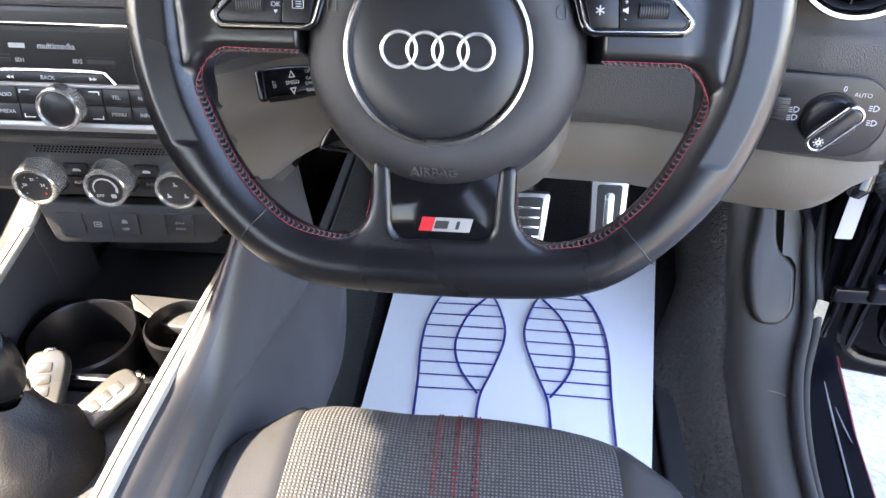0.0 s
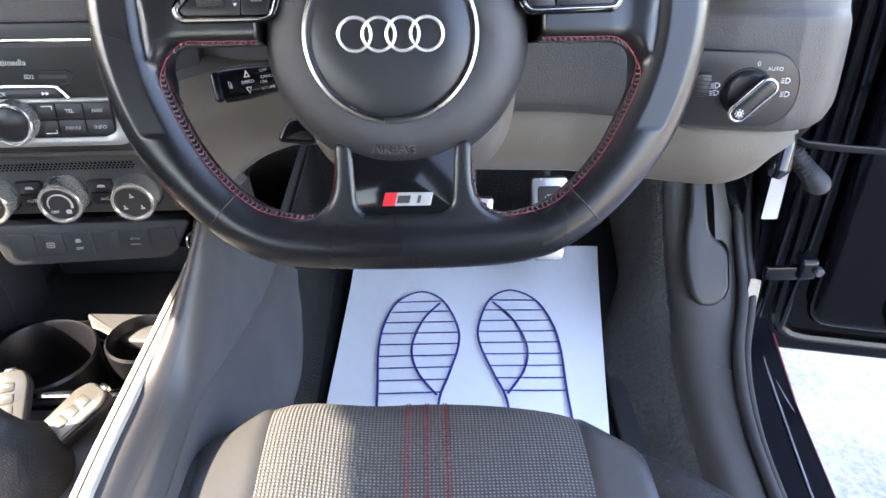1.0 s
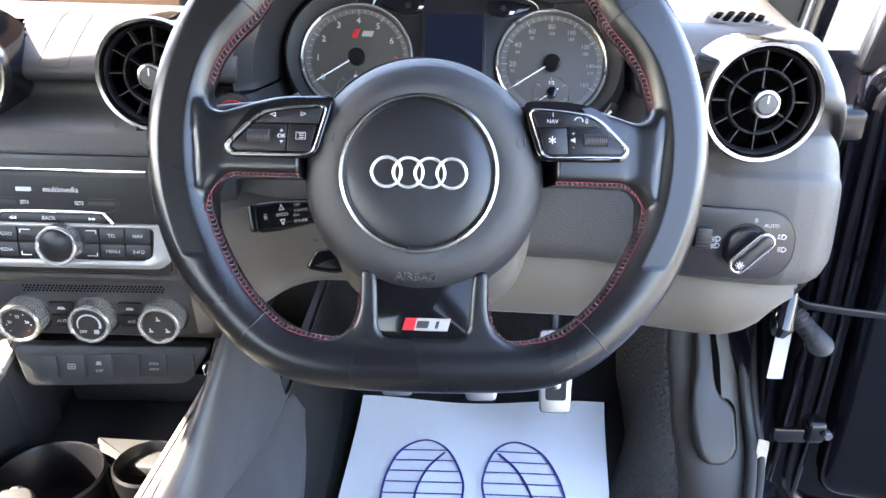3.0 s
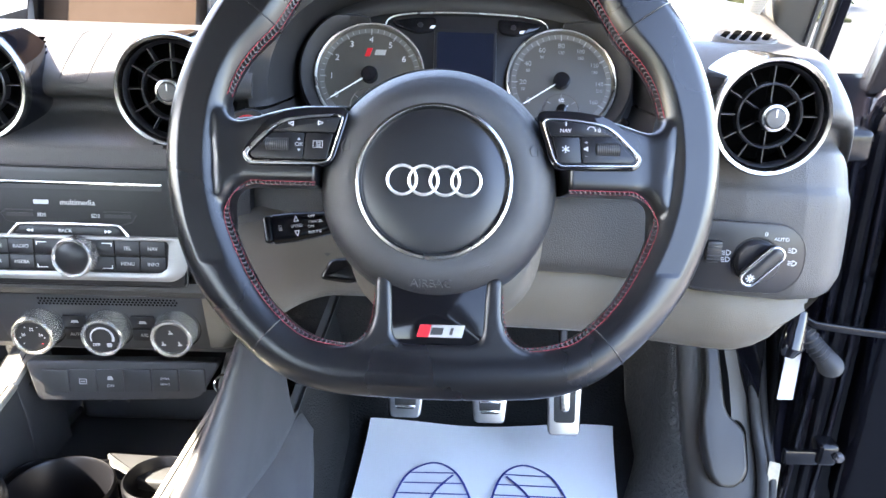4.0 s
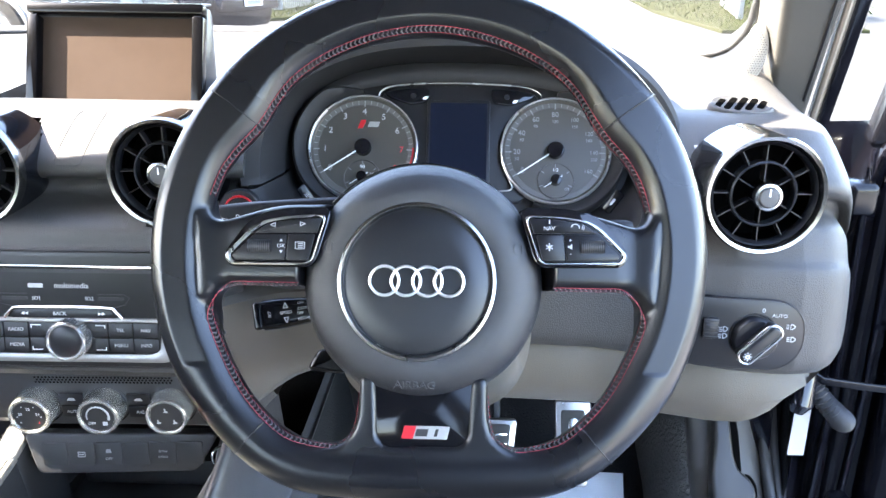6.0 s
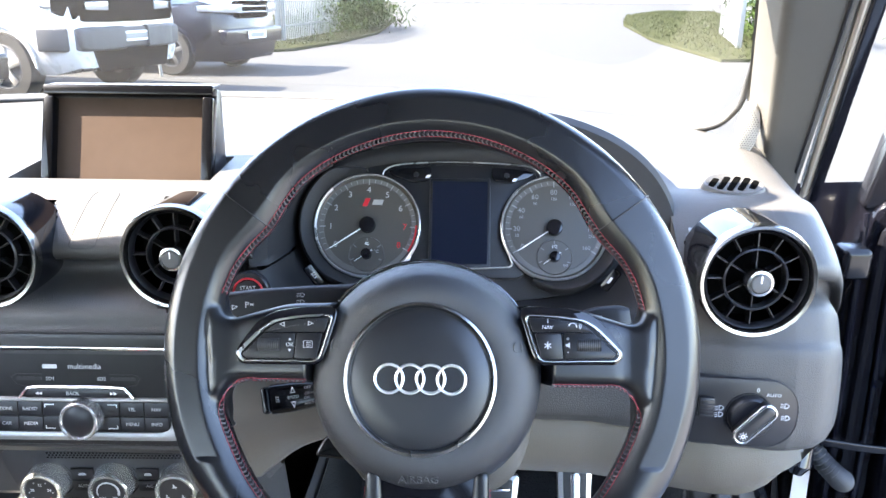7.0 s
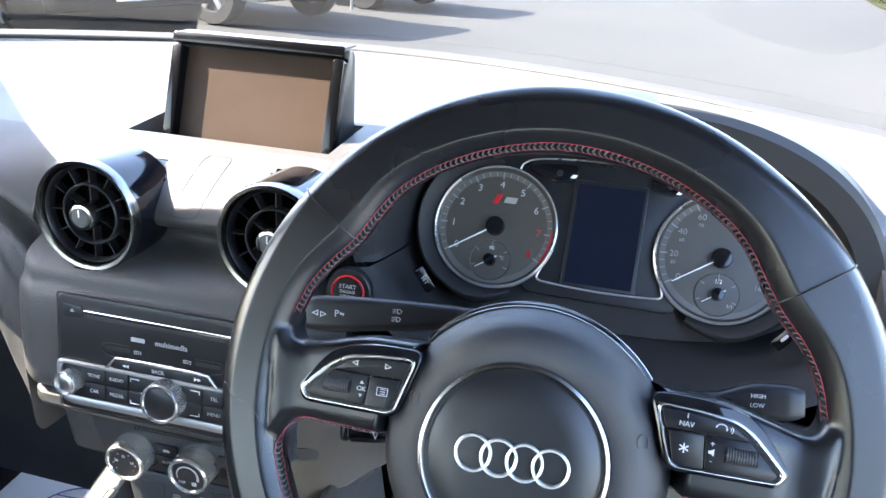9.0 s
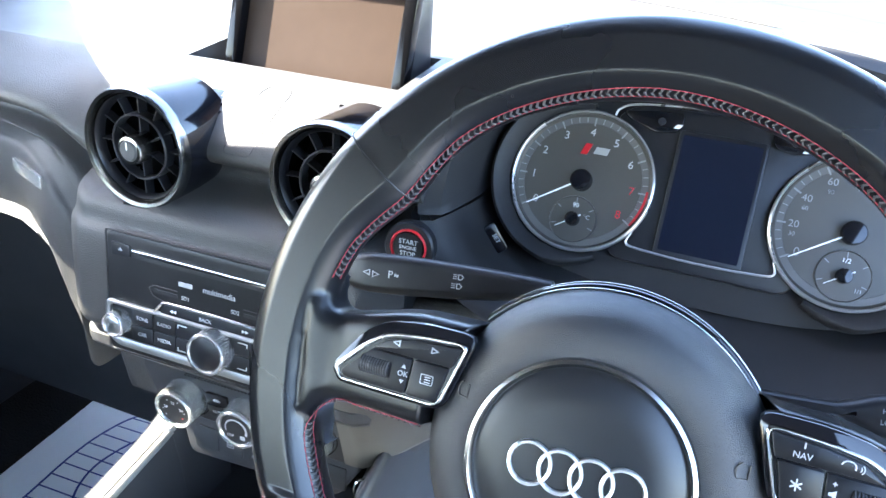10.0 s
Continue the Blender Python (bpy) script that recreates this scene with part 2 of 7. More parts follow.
def ground():
    bm = bmesh.new()
    bmesh.ops.create_grid(bm, x_segments=40, y_segments=40, size=1.0)
    for v in bm.verts:
        v.co.x, v.co.y = 200 * v.co.x * abs(v.co.x), 200 * v.co.y * abs(v.co.y)
    m = mat("pale_asphalt", (0.034, 0.0337, 0.0329), 0.9, grain=60, relief=0.8, vary=0.45, blotch=0.5, spec=0.03)
    return tagged(part("ground", bm, m), "pale grey asphalt yard in full sun", "ground", kind="structure")


ground()
# pale concrete under the car, mostly unseen; laid wide to bounce light into the cabin
apron = slab([(-7.0, -9.0), (7.0, -9.0), (7.0, 3.6), (-7.0, 3.6)], -0.05, 0.004)
tagged(part("pavement", apron, mat("pale_concrete", (0.26, 0.254, 0.25), 0.9, grain=85, relief=1.0, vary=0.85, blotch=6, deep=0.004)), "pale rough concrete apron under and beside the car", "pavement", kind="structure")

# roof, rear, sides: they close the cabin
CABIN_L, CABIN_R = -1.02, 0.40


def roof():
    rows = []
    for y, z in ((0.578, 1.290), (0.55, 1.295), (0.48, 1.312), (0.35, 1.345), (0.1, 1.375), (-0.4, 1.385), (-1.0, 1.37), (-1.45, 1.34)):
        half = 0.54
        corner = max(0, (y - 0.30) / 0.278)      # unseen corner, pushed forward and down to shade the driver's pillar
        dip = lambda s: corner * math.exp(-((s - 0.86) / 0.16) ** 2)
        rows.append([(MID + half * s, y - 0.05 * s * s + 0.095 * dip(s), z + 0.02 * (1 - s * s) - 0.035 * dip(s)) for s in [j / 12 - 1 for j in range(25)]])
    bm = quads(rows)
    bmesh.ops.solidify(bm, geom=bm.faces[:], thickness=-0.03)
    return tagged(part("ceiling", bm, M_ROOF), "pale grey fabric headlining under the car roof", "ceiling", kind="structure")


roof()

# windscreen-top mirror, unseen; widened and moved so its shade covers the dial hood
mir = thing("rear_view_mirror", (-0.26, 0.60, 1.27), "black rear-view mirror at the windscreen top, out of view, sized to shade the dial hood", "mirror")
part("housing", slab(rounded(0.32, 0.075, 0.025, 6), -0.02, 0.02, 0.01, 3), M_BLACK, mir, "", axes((-0.17, 0.600, 1.255), (1, 0, 0), (0, 0.25, 1)))
part("mount", box(0.27, 0.11, 0.035, 0.015, (-0.32, 0.625, 1.268), 3), M_BLACK, mir)


def side_wall():
    """Passenger door up to the waist line, and the pillar and roof frame round its window."""
    t = thing("wall_left", (-1.0, -0.3, 0.3), "dark grey passenger door and window frame", "wall", kind="structure")
    rows = [[(-1.02 + 0.03 * math.sin(math.pi * k / 8), y, 0.22 + 0.73 * k / 8) for k in range(9)] for y in (1.1, 0.6, 0.2, -0.4, -1.4)]
    bm = quads(rows)
    bmesh.ops.solidify(bm, geom=bm.faces[:], thickness=0.06)
    part("door_panel", bm, M_CONSOLE, t)
    frame_line = [(0.95, 0.99), (0.786, 1.129), (0.536, 1.332), (0.46, 1.385), (-1.42, 1.385), (-1.42, 1.29), (0.0, 1.295), (0.31, 1.285), (0.50, 1.165), (0.57, 1.10), (0.60, 1.0), (0.60, 0.95), (0.95, 0.95)]
    part("window_frame", slab(frame_line, -0.015, 0.015, 0.004), M_PILLAR, t, "pillar and roof frame", axes((-0.84, 0, 0), (0, 1, 0), (0, 0, 1)))
    part("waist_rail", box(0.20, 2.4, 0.03, 0.01, (-0.93, -0.2, 0.955)), M_LOWER, t)
    part("rear_pillar", box(0.04, 0.16, 0.4, 0.01, (-0.86, -0.70, 1.15)), M_PILLAR, t)
    # unseen pane, added to dim the light that enters from the left
    part("pane", slab([(0.60, 0.96), (0.60, 1.0), (0.57, 1.10), (0.50, 1.165), (0.31, 1.285), (0.0, 1.295), (-1.40, 1.29), (-1.40, 0.96)], -0.002, 0.002), tinted_glass("tinted_side_glass", 0.88), t, "tinted side window, out of view, added to dim light from the left", axes((-0.84, 0, 0), (0, 1, 0), (0, 0, 1)))
    return t


side_wall()

# unseen trim, pillars and bench, added to block light from behind
t = thing("wall_right", (0.40, -0.9, 0.3), "dark trim and pillar behind the driver's door, out of view, added to block light", "wall", kind="structure")
bm = quads([[(0.40 - 0.03 * math.sin(math.pi * k / 8), y, 0.22 + 0.75 * k / 8) for k in range(9)] for y in (-1.42, -1.1, -0.8, -0.42)])
bmesh.ops.solidify(bm, geom=bm.faces[:], thickness=0.06)
part("side_panel", bm, M_CONSOLE, t)
part("door_pillar", sweep([(0.40, -0.40, 0.25), (0.40, -0.42, 0.8), (0.36, -0.46, 1.1), (0.25, -0.52, 1.37)], lambda i: rounded(0.06, 0.16, 0.02), (0, 1, 0)), M_PILLAR, t, "grey pillar trim")
part("rear_pillar", sweep([(0.33, -0.95, 0.95), (0.29, -1.0, 1.15), (0.22, -1.05, 1.36)], lambda i: rounded(0.05, 0.5, 0.02), (0, 1, 0)), M_PILLAR, t, "broad grey rear pillar")
part("rear_bench", box(1.25, 0.22, 0.55, 0.06, (MID, -1.05, 0.66), 4), M_CONSOLE, t, "dark rear seat back")
bm = quads([[(MID + 0.72 * s, -1.42 + 0.1 * s * s, z) for s in (-1, -0.5, 0, 0.5, 1)] for z in (0.2, 0.5, 0.75, 0.98)])
bmesh.ops.solidify(bm, geom=bm.faces[:], thickness=0.05)
tagged(part("wall_rear", bm, M_CONSOLE), "dark trim that closes the rear of the cabin", "wall", kind="structure")


def floor():
    """Carpet: flat under the pedals, rising to the bulkhead and over the tunnel."""
    rows = []
    for i in range(25):
        x = CABIN_L + (CABIN_R + 0.02 - CABIN_L) * i / 24
        row = []
        for y, z in ((-1.4, 0.30), (0.4, 0.30), (0.9, 0.30), (1.02, 0.30), (1.12, 0.33), (1.22, 0.42), (1.30, 0.55), (1.34, 0.72), (1.34, 0.84)):
            hump = 0.12 * math.exp(-((x - MID) / 0.11) ** 4)
            row.append((x, y, max(z, 0.30 + hump)))
        rows.append(row)
    bm = quads(rows)
    bmesh.ops.solidify(bm, geom=bm.faces[:], thickness=-0.02)
    return tagged(part("floor", bm, M_SHADECARPET), "carpet of the footwells and bulkhead, coloured dark for their shade", "carpet", kind="structure")


floor()

# cowl under the windscreen's foot, unseen; added to stop light leaking into the footwells
tagged(part("trim", quads([[(CABIN_L + 1.46 * k / 8, y, z) for k in range(9)] for y, z in ((0.82, 0.90), (1.05, 0.905), (1.2, 0.895), (1.37, 0.82))]), M_BLACK), "black cowl below the windscreen", "cowl", kind="structure")

# windscreen and its pillars
def pillar_line(sign, z):
    """The windscreen's side edge."""
    k = (z - 1.05) / 0.30
    return Vector((MID + sign * (0.636 - 0.14 * k), 0.80 - 0.37 * k, z))


def windscreen():
    rows = []
    for i in range(13):
        k = i / 12
        z = 1.03 + 0.265 * k
        row = []
        for j in range(17):
            s = j / 8 - 1
            edge = pillar_line(1, z)
            half = edge.x - MID
            top = 0.535 + 0.05 * (1 - s * s)
            y = (screen_base(MID + half * s) + 0.012) * (1 - k) + top * k
            row.append((MID + half * s, y, z))
        rows.append(row)
    bm = quads(rows)
    ob = part("window_1", bm, tinted_glass("windscreen_glass", 0.94, 0.11))
    ob.visible_shadow = False
    return tagged(ob, "clear raked windscreen above the dashboard", "windscreen", kind="structure")


windscreen()


def pillar(sign):
    """Windscreen pillar trim, wide and rounded."""
    rows = []
    for z in (0.95, 0.99, 1.03, 1.07, 1.12, 1.17, 1.22, 1.28, 1.36):
        k = (1.166 - z) / 0.181
        glass = pillar_line(sign, z) + Vector((0.006, 0.004, 0))
        crease = Vector((0.280 + 0.078 * k, 0.600 + 0.200 * k, z))
        outer = Vector((0.3385 + 0.058 * k, 0.600 + 0.192 * k, z))
        corner = [(glass.x, glass.y)] + polyround([(glass.x, glass.y), (crease.x, crease.y), (outer.x, outer.y), (outer.x + 0.004, outer.y + 0.012), (glass.x + 0.06, glass.y + 0.01)], 0.010, 8)
        rows.append([(x, y, z) for x, y in corner])
    ob = part("pillar_trim", quads(rows, closed_u=True), M_PILLAR, angle=60)
    ribs = part("rib_line", tube([Vector((0.331 + 0.060 * k, 0.5985 + 0.194 * k, 1.166 - 0.181 * k)) for k in [-0.9 + 0.1 * i for i in range(20)]], 0.0015, 6), M_SMOOTHBLACK, ob, "fine rib along the pillar edge")
    return tagged(ob, "grey textured windscreen pillar trim rising from the dashboard end", "pillar trim", kind="structure")


pillar(1)

# dark rubber along the windscreen's foot, curving up at the corner
foot = spline([(x, screen_base(x) + 0.002, 1.028) for x in [-0.95 + 0.13 * k for k in range(10)]] + [(0.285, 0.812, 1.031), (0.314, 0.803, 1.048), (0.325, 0.785, 1.075), (0.322, 0.755, 1.11)], 6)
tagged(part("trim", sweep(foot, lambda i: rounded(0.016, 0.007, 0.003), (0, -0.5, 1)), M_RUBBER), "dark rubber edge along the windscreen foot", "trim", kind="structure")

# ---- dashboard ----
dash = thing("dashboard", (MID, 0.75, 0.9), "dark grey soft-touch dashboard below the windscreen", "dashboard")


def dash_profile(x):
    """Points (y, z) of the dashboard's section at x, from the windscreen to under the face."""
    yb = screen_base(x)
    front = lerp(x, [-0.95, -0.6, -0.4, -0.2, -0.05, 0.15, 0.26, 0.31, 0.335, 0.35, 0.36, 0.372, 0.382], [0.60, 0.59, 0.583, 0.588, 0.595, 0.585, 0.557, 0.552, 0.555, 0.565, 0.577, 0.60, 0.65])
    far = min(1, max(0, (-0.475 - x) / 0.11))
    lower = front + 0.034 * far * far * (3 - 2 * far) - 0.026 * min(1, max(0, (x + 0.475) / 0.03)) * min(1, max(0, (-0.160 - x) / 0.03))
    top = lerp(x, [-0.95, -0.4, -0.2, 0.1, 0.28, 0.32, 0.335, 0.35, 0.36, 0.368, 0.376, 0.382], [0.985, 0.992, 0.992, 0.992, 0.997, 0.997, 0.995, 0.987, 0.966, 0.937, 0.89, 0.855])
    low = lerp(x, [-0.95, -0.56, -0.52, -0.50, -0.485, -0.47, -0.462, -0.4615, 0.0, 0.16, 0.30, 0.335, 0.35, 0.365, 0.375, 0.382], [0.84, 0.838, 0.825, 0.80, 0.765, 0.73, 0.71, 0.786, 0.79, 0.79, 0.787, 0.788, 0.79, 0.798, 0.812, 0.84])
    back = yb
    rise = lerp(x, [0.28, 0.382], [1.0, 0.0])
    zb = top + 0.035 * rise
    h = top - low
    up = lambda y: top + (zb - top) * max(0, (y - 0.69) / max(back - 0.69, 0.05)) ** 1.2
    bk = max(back, 0.80) + 0.004
    head = [(bk, zb), (bk * 0.5 + 0.39, up(bk * 0.5 + 0.39)), (0.778, up(0.778)), (0.7735, up(0.7735))]
    if -0.163 < x < 0.213:               # the hollow that holds the dials
        return head + [(0.77, top), (0.765, top - 0.01), (0.76, 0.95), (0.755, 0.89), (0.75, 0.83), (0.72, 0.802), (0.68, 0.798), (0.65, 0.799), (0.635, 0.806),
                       (front + 0.036, 0.836), (front + 0.024, 0.861), (front + 0.007, 0.862), (front - 0.006, low + 0.03), (front - 0.004, low + 0.008), (front + 0.02, low), (front + 0.16, low - 0.004), (front + 0.3, low + 0.01)]
    return head + [(0.690, top), (front + 0.085, top - 0.002), (front + 0.056, top - 0.013),
                   (front + 0.024, top - 0.032 * h / 0.2), (front + 0.014, top - 0.044 * h / 0.2), (front + 0.019, top - 0.053 * h / 0.2), (front + 0.034, top - 0.059 * h / 0.2), (front + 0.034, top - 0.070 * h / 0.2), (front + 0.016, top - 0.077 * h / 0.2),
                   (lower + 0.009, top - 0.086 * h / 0.2), (lower + 0.002, top - 0.101 * h / 0.2), (lower - 0.006, top - 0.113 * h / 0.2), (lower - 0.012, top - 0.16 * h / 0.2), (lower - 0.010, low + 0.008), (front + 0.02, low), (front + 0.16, low - 0.004), (front + 0.3, low + 0.01)]


VENTS = ((-0.389, 0.575, 0.949), (-0.226, 0.583, 0.948), (0.264, 0.538, 0.951))
PIT = (-0.428, -0.224)                   # the screen folds down into this well


def dash_body():
    xs = sorted([-0.99 + 1.29 * i / 60 for i in range(61)] + [-0.1631, -0.1629, 0.2129, 0.2131, -0.4616, -0.4614, -0.466, -0.475, -0.49, -0.505, PIT[0] - 1e-4, PIT[0] + 1e-4, PIT[1] - 1e-4, PIT[1] + 1e-4]) + [0.31, 0.32, 0.328, 0.336, 0.343, 0.349, 0.354, 0.359, 0.364, 0.369, 0.374, 0.378, 0.382]
    rows = []
    for cx, _, _ in VENTS:
        xs += [cx - 0.051 + 0.003 * k for k in range(35)]
    for x in sorted(xs):
        if x > 0.3815 and x != 0.382:
            continue
        sm = spline([(0, y, z) for y, z in dash_profile(x)], 5)
        row = []
        for p in sm:
            sunk = 0.032 if PIT[0] < x < PIT[1] and 0.693 < p.y < 0.776 and p.z > 0.95 else 0.0
            row.append((x, p.y, p.z - sunk))
        rows.append(row)
    bm = quads(rows)
    bm.faces.new([v for v in bm.verts if abs(v.co.x - 0.382) < 1e-6])
    inside = []
    for f in bm.faces:                       # round openings behind the air vents
        c = f.calc_center_median()
        if any((c.x - vx) ** 2 + (c.z - vz) ** 2 < 0.0455 ** 2 and c.y < vy + 0.07 for vx, vy, vz in VENTS):
            inside.append(f)
    bmesh.ops.delete(bm, geom=inside, context="FACES")
    return part("padding", bm, M_DASH, dash)


dash_body()
# black sheet laid in the hollow below the dials to stand for its shade
part("hollow_shade", quads([[p + Vector((0, -0.002, 0.004)) for p in spline([(x, y, z) for y, z in dash_profile(x)[6:13]], 4)] for x in [-0.161 + 0.0124 * k for k in range(31)]]), M_VOID, dash, "black sheet for the shade in the hollow below the dials")


def on_top(x, y, lift=0.0):
    """A point of the dashboard's upper surface."""
    pts = [p for p in dash_profile(x) if p[1] > 0.93]
    pts.sort()
    return Vector((x, y, float(np.interp(y, [p[0] for p in pts], [p[1] for p in pts])) + lift))


def on_face(x, u, lift=0.0):
    """A point of the dashboard's padding at x; u counts along its section from the windscreen down."""
    pts = [Vector((x, y, z)) for y, z in dash_profile(x)]
    i = min(int(u), len(pts) - 2)
    return spline(pts, 5)[min(int(round(u * 5)), 5 * (len(pts) - 1))] + Vector((0, -0.3 * lift, lift))


# joint of the small cover between the middle vents
a = [on_face(-0.3250 - 0.003 * k / 10 + 0.003 * (k in (0, 10)), 5.4 + 2.4 * k / 10) for k in range(11)]
b = [on_face(-0.2995 - 0.005 * k / 10 - 0.003 * (k in (0, 10)), 5.4 + 2.4 * k / 10) for k in range(11)]
part("cover_joint", tube(a + b[::-1], 0.0005, 6, True), M_BLACK, dash, "fine joint round a small cover")

# plain plate on the passenger side; below, an added glove box face, black for shade
def on_panel(x, z):
    """A point of the dashboard's lower face at the height z."""
    pts = [p for p in spline([Vector((x, y, w)) for y, w in dash_profile(x)], 5) if p.z < 0.92]
    return min(pts, key=lambda p: abs(p.z - z))


NP = [on_panel(x, 0.89) for x in (-0.570, -0.510)]
NP[1].z = NP[0].z = 0.89
part("name_plate", slab(rounded(0.060, 0.0125, 0.002), -0.002, 0.0022, 0.0006), M_KNOB, dash, "small pale plate", axes((NP[0] + NP[1]) / 2 + Vector((0, -0.001, 0)), NP[1] - NP[0], (0, 0.05, 1)))
part("glove_box", quads([[(x, 0.645 + 0.05 * k / 6, 0.836 - 0.30 * k / 6) for x in (-1.0, -0.85, -0.7, -0.55, -0.466)] for k in range(7)]), M_BLACK, dash, "glove box lid, black for the shade under the dashboard")

# side demister outlet
DM = axes(on_top(0.281, 0.668, 0.0045), (1, -0.10, -0.02), (0.05, 1, 0.20))
dem = part("demister_outlet", lathe([(1.12, -0.012), (1.04, -0.002), (1.0, 0.0), (0.94, 0.0006), (0.92, 0.0), (0.0, 0.0)], 40), M_DASH, dash, "oval demister outlet with slots", DM @ Matrix.Diagonal((0.0275, 0.0225, 1, 1)))
# flat slabs; the dark of the slots' depth is in their colour
slot = to_mesh("slot", slab(rounded(0.0058, 0.034, 0.0028, 3), -0.002, 0.0005))
slot.materials.append(M_VOID)
for k in range(5):
    part("slot", slot, None, dem, "", at(DM, -0.0185 + 0.0093 * k, 0, 0.0, -24) @ Matrix.Diagonal((1, (0.62, 0.95, 1.05, 0.95, 0.62)[k], 1, 1)))

# tweeter grille at the pillar's foot
tw = thing("tweeter_speaker", (0.325, 0.77, 1.0), "pale perforated oval tweeter grille at the pillar foot", "speaker")
TW = axes((0.321, 0.762, 1.036), (1, -0.35, 0.0), (-0.12, -0.36, 1))
part("grille", slab([(0.0115 * math.cos(math.tau * k / 40) + 0.002 * math.sin(math.tau * k / 40), 0.030 * math.sin(math.tau * k / 40)) for k in range(40)], -0.010, 0.002, 0.0015), mat("pale_speaker_mesh", (0.28, 0.275, 0.26), 0.5, metal=0.2), tw, "", TW)
bm = bmesh.new()
for i in range(9):
    for j in range(23):
        if ((-0.010 + 0.0026 * i) / 0.0105) ** 2 + ((-0.028 + 0.0026 * j) / 0.027) ** 2 > 0.9:
            continue
        bmesh.ops.create_circle(bm, cap_ends=True, radius=0.0006, segments=6, matrix=Matrix.Translation((-0.010 + 0.0026 * i + 0.0013 * (j % 2), -0.028 + 0.0026 * j, 0.0021)))
holes = part("holes", bm, M_BLACK, tw, "fine round holes", TW)

# knee panel below the dashboard's right half
def knee_panel():
    rows = []
    for i in range(25):
        x = 0.055 + 0.287 * i / 24
        e = max(0, (x - 0.275) / 0.065)
        z1, z0 = dash_profile(x)[-3][1] + 0.001, 0.722 + 0.062 * e ** 2
        z0 = min(z0, z1 - 0.004)
        y = dash_profile(x)[-3][0] - 0.019
        rows.append([(x, y + 0.004, z1), (x, y, z1 - 0.006), (x, y - 0.004, (z1 + z0) / 2), (x, y + 0.006, z0 + 0.01), (x, y + 0.022, z0), (x, y + 0.12, z0 - 0.005), (x, y + 0.35, z0 + 0.02)])
    return part("knee_panel", quads(rows), M_LOWER, dash, "paler grey hard plastic knee panel")


knee_panel()


def inner_panel():
    """Grey panel between the column and the centre stack, turning down into the footwell."""
    rows = []
    for i in range(33):
        x = -0.205 + 0.265 * i / 32
        e = max(0, (-0.10 - x) / 0.075)
        z0 = 0.742 - 0.030 * min(e, 1.2) ** 1.5
        y = 0.604 - 0.012 * min(e, 1) - 0.034 * smooth_step((-0.125 - x) / 0.07)
        rows.append([(x, y + 0.010, 0.846), (x, y - 0.014, 0.840), (x, y - 0.022, 0.82), (x, y - 0.016, 0.795), (x, y - 0.006, 0.77), (x, y + 0.008, z0 + 0.012), (x, y + 0.026, z0), (x, y + 0.15, z0 - 0.005), (x, y + 0.4, z0 + 0.01)])
    return part("knee_panel", quads(rows), M_INNER, dash, "paler grey hard plastic knee panel")


inner_panel()


def vent(x, y, z, deep):
    """Round air vent: gloss black barrel, chrome ring, slatted bowl and knob."""
    v = thing("air_vent", (x, y, z), "round dashboard air vent with chrome ring and gloss black barrel", "air vent", "dashboard air vents")
    m = axes((x, y, z), (1, 0, 0), (0, 0.05, 1))
    part("barrel", lathe([(0.0475, -deep), (0.0475, -0.012), (0.0470, -0.002), (0.0455, -0.001)], 64), M_PIANO, v, "gloss black barrel", m)
    part("chrome_ring", lathe([(0.0475, -0.006), (0.0478, 0.0), (0.0462, 0.0035), (0.0435, 0.0028), (0.0415, -0.002), (0.0415, -0.008)], 72), M_VENTRING, v, "chrome ring", m)
    # closed bowl, its inner shade put into the colour
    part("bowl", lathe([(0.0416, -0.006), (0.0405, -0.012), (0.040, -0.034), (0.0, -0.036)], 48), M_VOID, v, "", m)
    part("inner_ring", lathe([(0.0262, -0.013), (0.0262, -0.004), (0.0250, -0.003), (0.0242, -0.004), (0.0242, -0.013)], 48), M_SMOOTHBLACK, v, "", m)
    part("lip", lathe([(0.0416, -0.008), (0.0412, -0.0015), (0.0390, -0.004), (0.0385, -0.010)], 64), M_SATINBLACK, v, "dark lip inside the ring", m)
    blade = slab([(0.008, -0.0007), (0.0405, -0.0006), (0.0405, 0.0006), (0.008, 0.0005)], -0.016, -0.0065, 0.0003, 1)
    me = to_mesh("slat", blade)
    me.materials.append(M_SMOOTHBLACK)
    for k in range(12):
        if k % 2:
            part("slat", me, None, v, "", m @ Matrix.Rotation(radians(30 * k), 4, "Z") @ Matrix.Translation((0.0, 0, 0)))
        else:
            part("slat", me, None, v, "", m @ Matrix.Rotation(radians(30 * k), 4, "Z") @ Matrix.Translation((0.0215, 0, 0)) @ Matrix.Diagonal((0.45, 1, 1, 1)))
    knob = part("knob", lathe([(0.0115, -0.012), (0.0115, 0.004), (0.0105, 0.007), (0.0085, 0.0075), (0.0085, 0.0065)], 40), M_RING, v, "chrome knob", m)
    part("knob_cap", lathe([(0.0086, 0.0066), (0.007, 0.0085), (0.0, 0.009)], 32), M_CONSOLE, knob, "grey cap with white mark", m)
    part("mark", box(0.001, 0.006, 0.0004, 0, (0, 0.004, 0.0092)), M_WHITE, knob, "", m)
    return v


for vx, vy, vz in VENTS:
    vent(vx, vy, vz, 0.06)

# ---- instrument cluster and hood ----
G_TILT = radians(30)
G = axes((0.0245, 0.675, 0.953), (1, 0, 0), (0, math.sin(G_TILT), math.cos(G_TILT)))
cluster = thing("instrument_cluster", (0.0245, 0.69, 0.9), "instrument cluster with two grey dials and dark central display", "instrument cluster")


